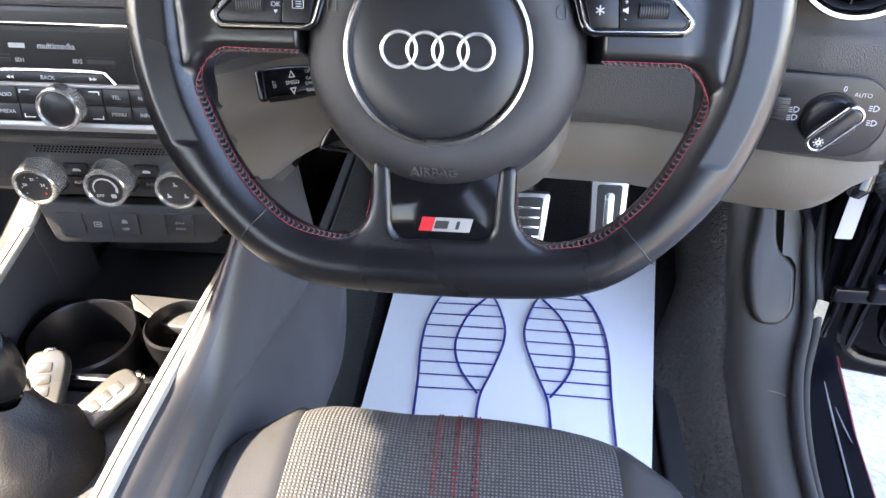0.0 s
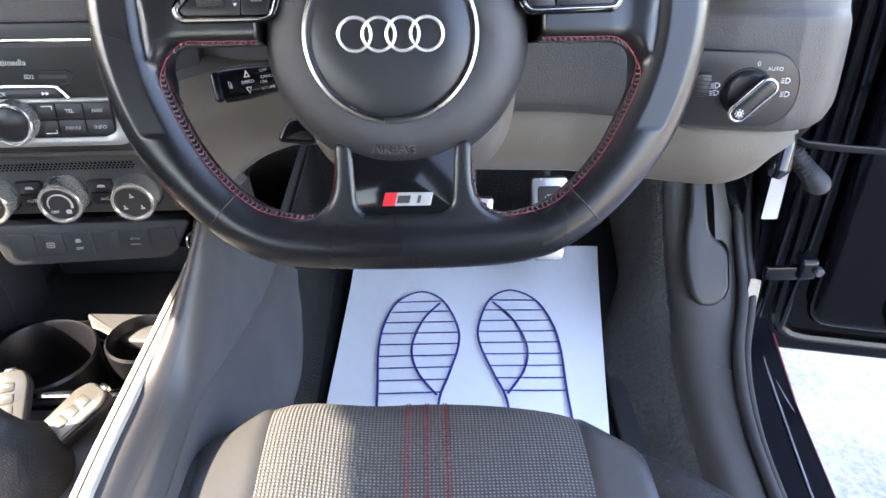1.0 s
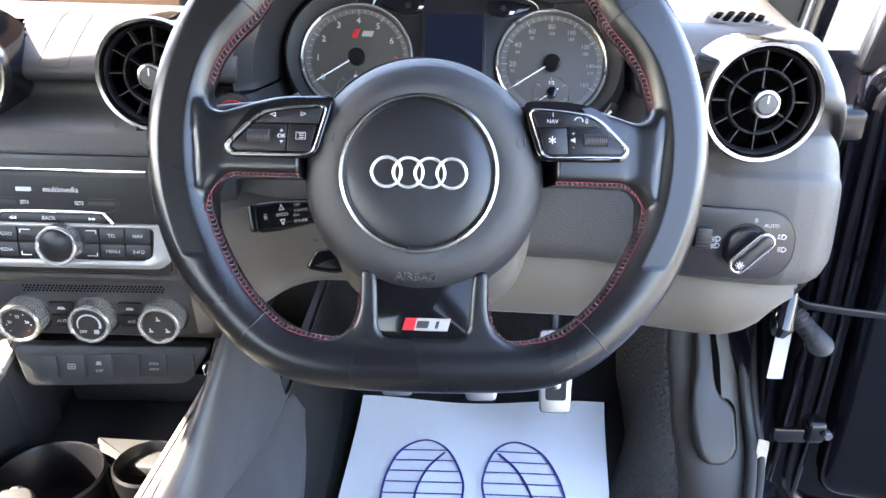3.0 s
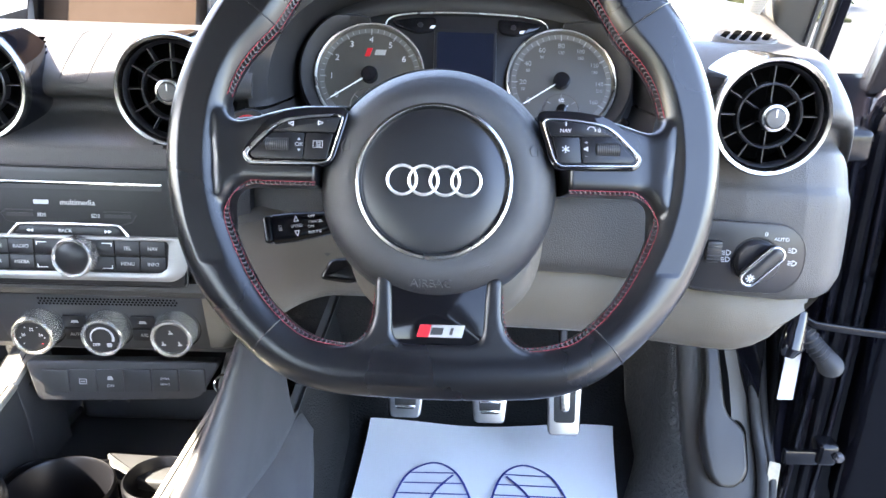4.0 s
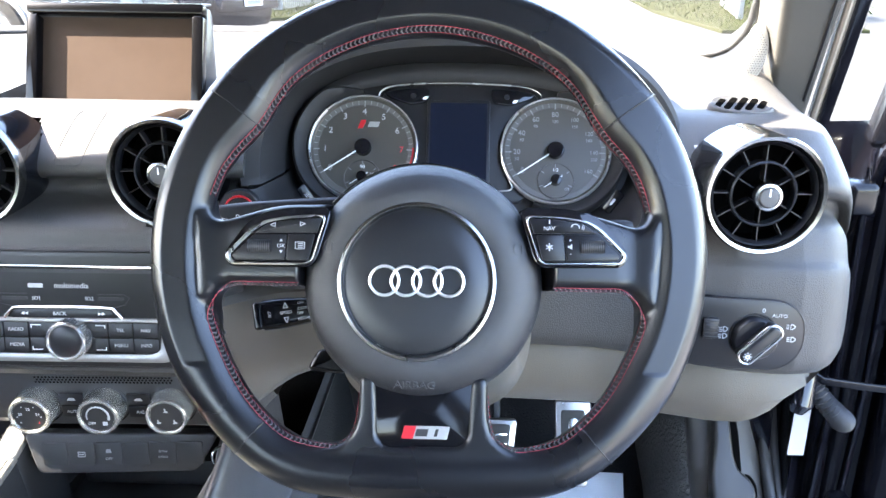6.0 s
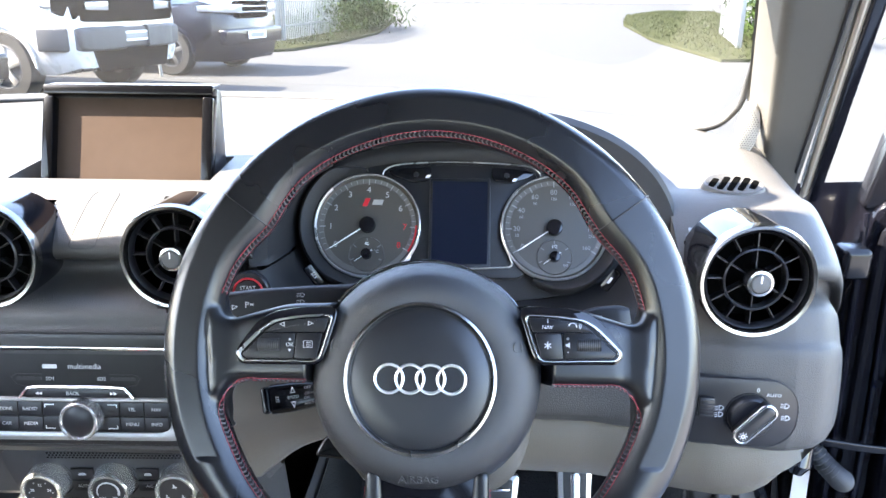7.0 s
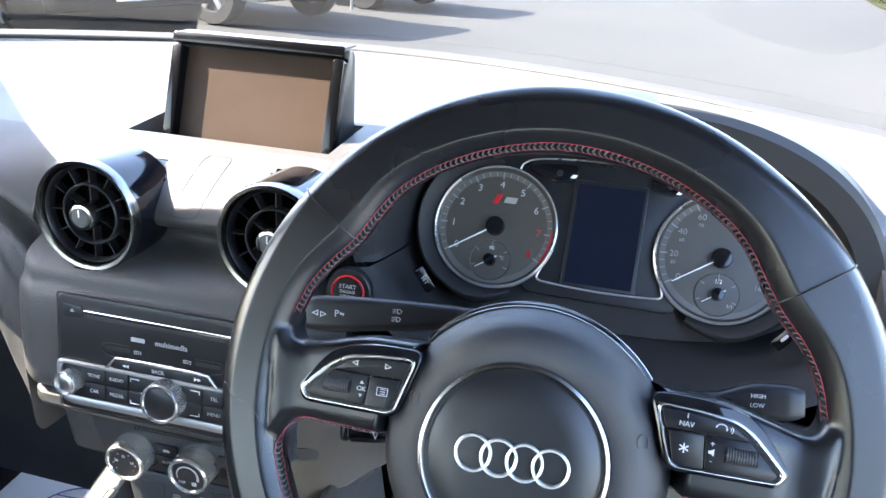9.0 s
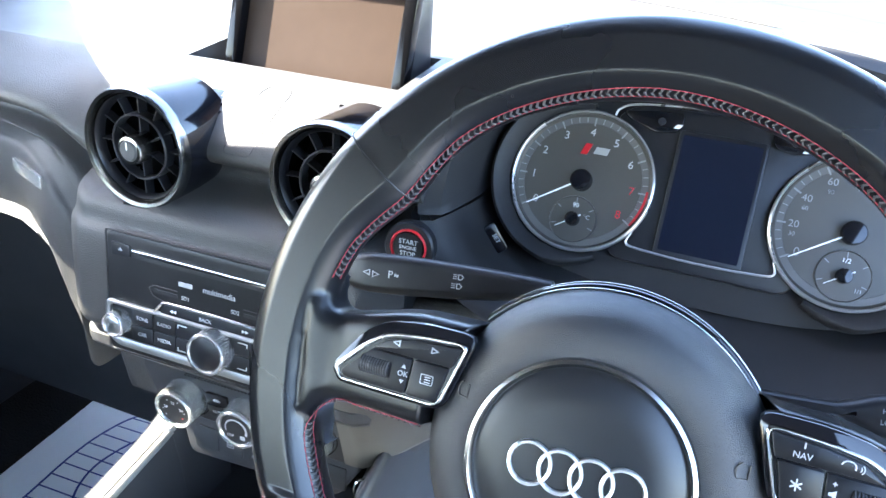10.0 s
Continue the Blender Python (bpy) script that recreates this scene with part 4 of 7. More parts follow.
def frame_of(outer, inner, low, high, bev):
    """A flat frame between two outlines with as many points."""
    bm = bmesh.new()
    mixed = lambda t: [(x * (1 - t) + u * t, y * (1 - t) + v * t) for (x, y), (u, v) in zip(outer, inner)]
    rings = [[bm.verts.new((x, y, z)) for x, y in o] for o, z in ((outer, low), (outer, high - bev), (mixed(0.3), high), (mixed(0.7), high), (inner, high - bev), (inner, low))]
    k = len(outer)
    for a, b in zip(rings, rings[1:]):
        for i in range(k):
            bm.faces.new((a[i], a[(i + 1) % k], b[(i + 1) % k], b[i]))
    return bm


def frame_of_tri(d):
    """An open arrow head that points along d."""
    return frame_of([(-0.0025 * d, -0.0022), (0.0025 * d, 0.0), (-0.0025 * d, 0.0022)], [(-0.0018 * d, -0.0012), (0.0011 * d, 0.0), (-0.0018 * d, 0.0012)], 0.0, 0.0004, 0.0001)


# button clusters
PADM = WHEEL @ Matrix.Translation((0.005, 0, 0)) @ Matrix.Rotation(radians(0.9), 4, "Z")
PAD_OUT = [(0.0590, 0.0475), (0.086, 0.0475), (0.104, 0.0445), (0.1145, 0.0380), (0.1240, 0.0255), (0.1296, 0.0170), (0.1252, 0.0092), (0.0705, 0.0088)]
PAD_FRAME = [(0.0628, 0.0428), (0.0860, 0.0416), (0.1025, 0.0392), (0.1110, 0.0343), (0.1220, 0.0232), (0.1278, 0.0169), (0.1240, 0.0112), (0.0725, 0.0108)]
PAD_BED = [(0.0645, 0.0413), (0.0860, 0.0400), (0.1013, 0.0374), (0.1090, 0.0328), (0.1197, 0.0222), (0.1250, 0.0166), (0.1225, 0.0126), (0.0738, 0.0120)]
for s in (-1, 1):
    side = lambda o, r=0.005, n=5: [(x * s, y) for x, y in polyround(o, r, n)][::s]
    cl = part("switch_pad", slab(side(PAD_OUT, 0.008), -0.012, -0.0055, 0.0015), M_PIANO, wheel, "gloss black button surround", PADM)
    part("chrome_frame", frame_of(side(PAD_FRAME), side(PAD_BED), -0.006, -0.0040, 0.0004), M_RING, cl, "satin chrome frame", PADM)
    part("button_bed", slab(side(PAD_BED), -0.006, -0.0046, 0), M_DOORBLACK, cl, "", PADM)
    for o in ([(0.0658, 0.0403), (0.0860, 0.0391), (0.1005, 0.0366), (0.1082, 0.0312), (0.1082, 0.0306), (0.0688, 0.0306)], [(0.0702, 0.0299), (0.0874, 0.0299), (0.0886, 0.0131), (0.0742, 0.0131)], [(0.0882, 0.0299), (0.1090, 0.0299), (0.1185, 0.0205), (0.1232, 0.0162), (0.1208, 0.0134), (0.0894, 0.0131)]):
        part("button", slab(side(o, 0.0012, 2), -0.005, -0.0030, 0.0004), M_SATINBLACK, cl, "", PADM)
    part("scroll_wheel", sweep([(s * 0.0982, 0.0222, -0.0058), (s * 0.1132, 0.0222, -0.0058)], lambda i: oval(0.0045, 0.0055, 20), (0, 0, 1)), M_SATINBLACK, cl, "ribbed scroll wheel", PADM)
    for k in range(11):
        part("rib", sweep([(s * (0.0988 + 0.0013 * k), 0.0222, -0.0058), (s * (0.0994 + 0.0013 * k), 0.0222, -0.0058)], lambda i: oval(0.0048, 0.0059, 16), (0, 0, 1)), M_CONSOLE, cl, "", PADM)

pads = [o for o in wheel.children if o.name.startswith("switch_pad")]
ZB = -0.0029
for own, s in zip(pads, (-1, 1)):
    if s < 0:
        for x, y, d in ((-0.0972, 0.0357, -1), (-0.0779, 0.0363, 1)):
            part("mark", frame_of_tri(d), M_GREYPRINT, own, "arrow symbol", at(PADM, x, y, ZB) @ Matrix.Scale(0.75, 4))
        part("mark", frame_of(rounded(0.0062, 0.0046, 0.0004, 2), rounded(0.0056, 0.0040, 0.0003, 2), 0.0, 0.0004, 0.0001), M_GREYPRINT, own, "list symbol", at(PADM, -0.0796, 0.0225, ZB))
        for j in range(3):
            part("mark", slab(rounded(0.0030, 0.0004, 0.0001, 1, 0.0004, 0.0012 - 0.0012 * j), 0, 0.0003), M_GREYPRINT, own, "", at(PADM, -0.0796, 0.0225, ZB))
        part("lettering", words("OK", 0.0036), M_GREYPRINT, own, "", at(PADM, -0.0916, 0.0222, ZB))
        for dy in (1, -1):
            part("mark", slab([(-0.0011, 0), (0.0011, 0), (0, 0.0018 * dy)][::dy], 0, 0.0003), M_GREYPRINT, own, "arrow symbol", at(PADM, -0.0916, 0.0222 + 0.0028 * dy, ZB))
    else:
        part("lettering", words("NAV", 0.0036), M_GREYPRINT, own, "", at(PADM, 0.0785, 0.0338, ZB))
        part("mark", slab(rounded(0.0006, 0.0028, 0.0002, 1), 0, 0.0003), M_GREYPRINT, own, "", at(PADM, 0.0787, 0.0382, ZB))
        part("mark", tube([(0.0026 * math.cos(radians(a)), 0.0022 * math.sin(radians(a)), 0) for a in range(-20, 200, 28)], 0.0003, 6), M_GREYPRINT, own, "voice symbol", at(PADM, 0.0950, 0.0345, ZB))
        for r in (0.0012, 0.0022):
            part("mark", tube([(r * math.cos(radians(a)), r * math.sin(radians(a)), 0) for a in range(-50, 60, 20)], 0.0002, 6), M_GREYPRINT, own, "sound wave", at(PADM, 0.0984, 0.0345, ZB))
        for a in (0, 60, 120):
            part("mark", slab(rounded(0.0050, 0.0006, 0.0002, 1), 0, 0.0003), M_GREYPRINT, own, "star symbol", at(PADM, 0.0785, 0.0220, ZB, a + 30))
        for y, tx in ((0.0262, "+"), (0.0180, "-")):
            part("lettering", words(tx, 0.0040), M_GREYPRINT, own, "", at(PADM, 0.0918, y, ZB))
        part("mark", slab([(-0.0016, -0.0007), (-0.0005, -0.0007), (0.0011, -0.0018), (0.0011, 0.0018), (-0.0005, 0.0007), (-0.0016, 0.0007)], 0, 0.0003), M_GREYPRINT, own, "loudspeaker symbol", at(PADM, 0.0918, 0.0222, ZB))
for s in (-1, 1):
    part("horn_mark", tube([(0.0028 * math.cos(radians(a)), 0.0036 * math.sin(radians(a)), 0) for a in range(100, 260, 20)] + [(0.003, -0.003, 0), (0.003, 0.003, 0)], 0.0004, 6), M_SMOOTHBLACK, wheel, "embossed horn symbol", COVER @ Matrix.Translation((s * 0.0605, 0.0215, -0.0054)) @ Matrix.Rotation(radians(24 * s), 4, "Y"))

# gloss insert between the lower arms
ins = part("lower_insert", slab(polyround([(-0.0335, -0.062), (0.0335, -0.062), (0.0300, -0.1005), (0.0245, -0.1052), (-0.0245, -0.1052), (-0.0300, -0.1005)], 0.006), -0.032, -0.0128, 0.001), M_INSERT, wheel, "gloss black lower insert", RIMF)
for x0, x1, c in ((-0.0135, -0.006, M_RED), (-0.006, 0.0155, M_SILVERPAINT)):
    part("badge", slab([(x0, -0.0995), (x1, -0.0995), (x1 + 0.002, -0.0915), (x0 + 0.002, -0.0915)], -0.0125, -0.0112, 0.0002, 1), c, ins, "red and chrome badge", RIMF)
for x0, x1 in ((-0.0048, 0.0028), (0.0072, 0.0092)):
    part("badge_bar", slab([(x0, -0.0978), (x1, -0.0978), (x1 + 0.0012, -0.0932), (x0 + 0.0012, -0.0932)], -0.0113, -0.0108), M_BLACK, ins, "dark bar on the badge", RIMF)

# column shroud and stalks
col = thing("steering_column", (0.0, 0.55, 0.85), "dark grey plastic steering column shroud", "steering column")
MC = axes((0.003, 0.40, 0.93), (1, 0, 0), (0, math.sin(T), math.cos(T)))
rows = []
for w, hw, top, bot in ((-0.064, 0.066, 0.045, 0.076), (-0.076, 0.072, 0.05, 0.091), (-0.12, 0.074, 0.052, 0.095), (-0.2, 0.068, 0.05, 0.08), (-0.26, 0.055, 0.045, 0.06)):
    rows.append([(arch(i / 48, hw, top, bot, 3.2)[0], arch(i / 48, hw, top, bot, 3.2)[1], w) for i in range(48)])
part("shroud", quads(rows, closed_u=True, caps=True), M_INNER, col, "", MC @ Matrix.Translation((0.006, 0, 0)), angle=50)
part("adjust_lever", slab(polyround([(-0.086, -0.064), (-0.060, -0.067), (-0.050, -0.060), (-0.050, -0.046), (-0.078, -0.049)], 0.005), -0.095, -0.080, 0.004, 3), M_DOORBLACK, col, "black adjusting lever", MC)


M_STALK = mat("satin_dark_stalk_plastic", (0.008, 0.008, 0.0095), 0.40, relief=0.06, spec=0.3)


def stalk(name, pts, w, h, label, material):
    st = thing(name, MC @ Vector(pts[0]), label, "stalk")
    k = 8
    path = spline(pts, k)
    n = len(path)
    short = name == "cruise_stalk"           # its end is capped
    part("lever", sweep(path, lambda i: rounded(2 * h * (0.50 + 0.50 * min(1, 1.4 * i / n) if name != "wiper_stalk" else 0.30 + 0.70 * smooth_step((i / n - 0.50) / 0.2)) * (1 if i < n - 2 or short else 0.9 if i < n - 1 else 0.72), 2 * w * (1 if i < n - 1 or short else 0.6), 0.0056 if i < n - 1 or short else 0.003, 6), (0, 0, 1)), material, st, "", MC, angle=50)
    return st


stalk("indicator_stalk", [(-0.05, 0.0620, -0.115), (-0.10, 0.0555, -0.115), (-0.178, 0.0450, -0.115)], 0.006, 0.0125, "dark grey plastic indicator stalk with white symbols", M_STALK)
stalk("cruise_stalk", [(-0.05, -0.0140, -0.118), (-0.09, -0.0205, -0.118), (-0.1275, -0.0262, -0.118)], 0.006, 0.0118, "short black plastic cruise control stalk with white lettering", M_DOORBLACK)
stalk("wiper_stalk", [(0.05, 0.0330, -0.115), (0.10, 0.0375, -0.115), (0.158, 0.0440, -0.115)], 0.006, 0.0115, "dark grey plastic wiper stalk with white lettering", M_STALK)
STK = {o.name: o for o in scene.objects if o.name.endswith("_stalk")}
ind, cru, wip = STK["indicator_stalk"], STK["cruise_stalk"], STK["wiper_stalk"]
part("end_cap", slab(rounded(0.0075, 0.0215, 0.003, 4), -0.0052, 0.0066, 0.0022, 3), M_DOORBLACK, cru, "rounded end cap", at(MC, -0.1310, -0.0267, -0.1180, 9))
ZI = -0.1087
for x, d in ((-0.1645, -1), (-0.1580, 1)):
    part("mark", frame_of_tri(d), M_GREYPRINT, ind, "arrow symbol", at(MC, x, 0.0473, ZI, 8))
part("lettering", words("P", 0.0068), M_GREYPRINT, ind, "", at(MC, -0.1485, 0.0490, ZI, 8))
for k in range(3):
    part("mark", slab(rounded(0.0032, 0.0006, 0.0002, 1), 0, 0.0003), M_GREYPRINT, ind, "", at(MC, -0.1445, 0.0495, ZI, -40 + 34 * k))
for y in (0.0580, 0.0525):
    for j in range(3):
        part("mark", slab(rounded(0.0026, 0.0004, 0.0001, 1), 0, 0.0003), M_GREYPRINT, ind, "", at(MC, -0.1075, y + 0.0012 * (j - 1) - 0.0004, ZI, 8))
    part("mark", frame_of([(-0.003, -0.0024), (0.0, -0.0024), (0.0022, 0.0), (0.0, 0.0024), (-0.003, 0.0024)], [(-0.0023, -0.0017), (-0.0002, -0.0017), (0.0014, 0.0), (-0.0002, 0.0017), (-0.0023, 0.0017)], 0, 0.0004, 0.0001), M_GREYPRINT, ind, "headlamp symbol", at(MC, -0.1035, y, ZI, 8) @ Matrix.Diagonal((0.7, 0.7, 1, 1)))
for tx, x, y, sz in (("SPEED", -0.0945, -0.0245, 0.0040), ("OFF", -0.0835, -0.0165, 0.0036), ("CANCEL", -0.0800, -0.0205, 0.0034), ("ON", -0.0835, -0.0245, 0.0036), ("RESUME", -0.0800, -0.0285, 0.0034)):
    part("lettering", words(tx, sz * 0.85), M_GREYPRINT, cru, "", at(MC, x - 0.0145, y + 0.0012, -0.1117, 9))
part("lettering", words("SET", 0.0032), M_GREYPRINT, cru, "", at(MC, -0.1215, -0.0252, -0.1117, 99))
for dy in (0.0058, -0.0058):
    part("mark", frame_of_tri(1), M_GREYPRINT, cru, "arrow symbol", at(MC, -0.1090 - 0.15 * dy, -0.0233 + dy, -0.1117, 100 if dy > 0 else -80))
for tx, y in (("HIGH", 0.0442), ("LOW", 0.0385)):
    part("lettering", words(tx, 0.0036), M_GREYPRINT, wip, "", at(MC, 0.1305, y, ZI, 6))

# ---- display screen ----
screen = thing("display_screen", (-0.325, 0.74, 0.97), "raised black display screen, dusty and switched off, on the dashboard", "display screen")
SC = axes((-0.3195, 0.742, 1.027), (1, 0.0, 0), (0, 0.36, 1))
rows = []
for x0 in (-0.0885, 0.0885):
    rows.append([SC @ Vector((x0, -0.055, 0.0)), SC @ Vector((x0, 0.049, 0.0)), SC @ Vector((x0, 0.050, -0.010)), SC @ Vector((x0, 0.046, -0.016)), SC @ Vector((x0, -0.055, -0.050))])
bm = quads(rows, closed_u=True, caps=True)
bmesh.ops.bevel(bm, geom=bm.edges[:], offset=0.0012, segments=2, affect="EDGES", profile=0.5)
part("casing", bm, M_SMOOTHBLACK, screen, "black wedge casing")
part("top_rail", slab(rounded(0.177, 0.0105, 0.003, 4, 0, 0.0447), -0.001, 0.0128, 0.0015), M_RAIL, screen, "black top rail", SC)
for sg in (-1, 1):
    part("side_rail", slab(rounded(0.0115, 0.092, 0.003, 4, sg * 0.0828, -0.008), -0.001, 0.012, 0.0015), M_RAIL, screen, "gloss black side rail", SC)
part("glass", slab(rounded(0.156, 0.094, 0.001, 2, 0, -0.009), -0.001, 0.0008), M_DUSTYSCREEN, screen, "dusty dark screen", SC)
part("top_cap", slab([(-0.0885, -0.012), (0.0885, -0.012), (0.0885, 0.014), (-0.0885, 0.014)], 0.0, 0.0022, 0.0008), M_DASH, screen, "grey top edge", axes(SC @ Vector((0, 0.0505, 0)), (1, 0, 0), (0, 1, 0.0)))
part("well", box(PIT[1] - PIT[0] - 0.002, 0.078, 0.002, 0, ((PIT[0] + PIT[1]) / 2, 0.735, 0.965)), M_BLACK, dash, "black well below the screen")

# ---- radio unit ----
M_RADIO = mat("fine_matt_black_face", (0.009, 0.009, 0.010), 0.42, spec=0.35, relief=0.05)
FACE = axes((-0.3095, 0.5480, 0.835), (1, 0.02, 0), (0, 0.16, 1))        # the stack's face; x across, y up, z to the cabin
radio = thing("radio_unit", (-0.31, 0.56, 0.84), "black car radio with silver trim frame, rotary knob and lettered buttons", "car radio")
part("face_plate", slab(polyround([(-0.096, -0.049), (0.096, -0.049), (0.0975, 0.048), (0.094, 0.052), (-0.094, 0.052), (-0.0975, 0.048)], 0.004), -0.02, 0.0030, 0.0012), M_RADIO, radio, "", FACE)
part("joint", tube([FACE @ Vector((x, y, 0.002)) for x, y in polyround([(-0.0975, -0.05), (0.0975, -0.05), (0.099, 0.053), (-0.099, 0.053)], 0.004)], 0.0009, 6, True, (0, 1, 0)), M_BLACK, radio)
part("disc_slot", slab(rounded(0.150, 0.0034, 0.001, 3, 0.004, 0.0355), 0.002, 0.0034), M_BLACK, radio, "black disc slot", FACE)
part("slot_strip", slab(rounded(0.152, 0.0030, 0.0008, 3, 0.004, 0.0392), 0.002, 0.0048, 0.0006), M_CHROME, radio, "bright slot strip", FACE)
ej = part("eject_button", slab(rounded(0.018, 0.0105, 0.001, 3, -0.083, 0.0385), 0.002, 0.0042, 0.0006), M_SMOOTHBLACK, radio, "", FACE)
part("eject_mark", slab([(-0.085, 0.0378), (-0.081, 0.0378), (-0.083, 0.0405)], 0.0042, 0.0045), M_GREYPRINT, ej, "", FACE)
part("lettering", words("multimedia", 0.0066), M_GREYPRINT, radio, "", at(FACE, 0.008, 0.0225, 0.0032))
part("brand_bar", slab(rounded(0.0125, 0.0036, 0.0005, 2, -0.0225, 0.0225), 0.003, 0.0033), M_GREYPRINT, radio, "small pale bar", FACE)
for sg, tx in ((-1, "SD1"), (1, "SD2")):
    part("card_slot", slab(polyround([(sg * 0.052, 0.0128), (sg * 0.030, 0.0128), (sg * 0.030, 0.0098), (sg * 0.052, 0.0098)][::sg], 0.0008), 0.002, 0.0034), M_BLACK, radio, "black card slot", FACE)
    part("lettering", words(tx, 0.0045), M_GREYPRINT, radio, "", at(FACE, sg * 0.0225, 0.0113, 0.0032))
    part("recess_line", sweep([FACE @ Vector(p) for p in ((sg * 0.030, 0.0155, 0.0032), (sg * 0.052, 0.0155, 0.0032), (sg * 0.057, 0.0125, 0.0032), (sg * 0.053, 0.0065, 0.0032), (sg * 0.042, 0.0035, 0.0032))], lambda i: oval(0.0005, 0.0005, 6), (0, 1, 0)), M_BLACK, radio)


FACE2 = at(FACE, 0.0, -0.0058)
# silver frame, with the raised arch over the back button
part("silver_frame", frame_of(polyround([(-0.0985, 0.0005), (-0.0985, -0.030), (-0.088, -0.0385), (0.088, -0.0385), (0.0985, -0.030), (0.0985, 0.0005)], 0.006, 5), polyround([(-0.0945, -0.0030), (-0.0935, -0.027), (-0.086, -0.0315), (0.075, -0.0315), (0.082, -0.027), (0.084, -0.0030)], 0.005, 5), 0.002, 0.0060, 0.001), mat("brushed_silver_frame", (0.30, 0.297, 0.287), 0.34, metal=0.6, wear=0.06), radio, "brushed silver frame", FACE2)
part("silver_arch", sweep([FACE2 @ Vector(p) for p in spline([(-0.050, 0.0005, 0.005), (-0.044, 0.0075, 0.005), (-0.038, 0.0098, 0.005), (0.0, 0.0104, 0.005), (0.038, 0.0098, 0.005), (0.044, 0.0075, 0.005), (0.050, 0.0005, 0.005)], 5)], lambda i: oval(0.0013, 0.0011, 8), (0, 1, 0)), M_CHROME, radio, "silver arch over the back button")
bk = part("back_button", slab(polyround([(-0.046, 0.0), (0.046, 0.0), (0.041, 0.0083), (-0.041, 0.0083)], 0.003), 0.002, 0.0046, 0.0005), M_SMOOTHBLACK, radio, "", FACE2)
part("lettering", words("BACK", 0.0044), M_GREYPRINT, bk, "", at(FACE2, -0.003, 0.0042, 0.0048))
for sg in (-1, 1):
    for k in range(2):
        part("skip_mark", slab([(sg * (0.030 + 0.003 * k), 0.0028), (sg * (0.0328 + 0.003 * k), 0.0042), (sg * (0.030 + 0.003 * k), 0.0056)][::sg], 0.0046, 0.0049), M_WHITE, bk, "", FACE2)
for x0, x1, y0, y1, tx in ((-0.073, -0.0525, -0.0165, -0.0035, "TONE"), (-0.073, -0.0525, -0.030, -0.0172, "CAR"), (-0.052, -0.031, -0.0165, -0.0035, "RADIO"), (-0.052, -0.031, -0.030, -0.0172, "MEDIA"),
                           (-0.0303, 0.0, -0.0165, -0.0035, ""), (-0.0303, 0.0, -0.030, -0.0172, ""), (0.0005, 0.037, -0.0165, -0.0035, ""), (0.0005, 0.037, -0.030, -0.0172, ""),
                           (0.0377, 0.0585, -0.0165, -0.0035, "TEL"), (0.0377, 0.0585, -0.030, -0.0172, "MENU"), (0.059, 0.0805, -0.0165, -0.0035, "NAV"), (0.059, 0.0805, -0.030, -0.0172, "INFO")):
    bt = part("button", slab(rounded(x1 - x0, y1 - y0, 0.001, 2, (x0 + x1) / 2, (y0 + y1) / 2), 0.002, 0.0047, 0.0004), M_SMOOTHBLACK, radio, "", FACE2)
    if tx:
        part("lettering", words(tx, 0.0043), M_GREYPRINT, bt, "", at(FACE2, (x0 + x1) / 2, (y0 + y1) / 2, 0.0049))
    else:
        sx = -1 if x0 < -0.01 else 1
        xo, yo, up = (-0.0285 if sx < 0 else 0.0352), (-0.0055 if y0 > -0.02 else -0.0280), (1 if y0 > -0.02 else -1)
        part("corner_mark", slab([(xo, yo), (xo, yo - up * 0.003), (xo - sx * 0.0006, yo - up * 0.003), (xo - sx * 0.0006, yo - up * 0.0006), (xo - sx * 0.0085, yo - up * 0.0006), (xo - sx * 0.0085, yo)], 0.0047, 0.0050), M_WHITE, bt, "", FACE2)


def knurled(r, h, n=60, deep=0.0006):
    """A turned knob with a ribbed skirt."""
    rows = []
    for rr, z, rib in ((r * 1.0, -0.004, 1), (r * 0.985, h * 0.80, 1), (r * 0.975, h * 0.86, 0), (r * 0.955, h * 0.95, 0), (r * 0.92, h, 0), (r * 0.82, h * 0.995, 0), (r * 0.785, h * 0.94, 0), (r * 0.77, h * 0.88, 0)):
        rows.append([((rr - deep * rib * (i % 2)) * math.cos(math.tau * i / (2 * n)), (rr - deep * rib * (i % 2)) * math.sin(math.tau * i / (2 * n)), z) for i in range(2 * n)])
    return quads(rows, closed_u=True)


kb = part("rotary_knob", knurled(0.0175, 0.016, 48, 0.0007), M_KNOB, radio, "silver rotary knob with black cap", at(FACE2, 0.0065, -0.0165, 0.003), 15)
part("knob_cap", lathe([(0.0139, 0.0140), (0.0125, 0.0150), (0.0, 0.0154)], 40), M_SMOOTHBLACK, kb, "black cap", at(FACE2, 0.0065, -0.0165, 0.003))
kb = part("volume_knob", knurled(0.0105, 0.013, 36), M_KNOB, radio, "small silver volume knob", at(FACE2, -0.0835, -0.0165, 0.003))
part("knob_cap", lathe([(0.0084, 0.0112), (0.007, 0.0121), (0.0, 0.0123)], 32), M_SILVER, kb, "", at(FACE2, -0.0835, -0.0165, 0.003))

# ---- lower stack with climate controls ----
stack = thing("climate_panel", (-0.31, 0.58, 0.72), "black climate control panel with three knurled silver knobs", "climate control")


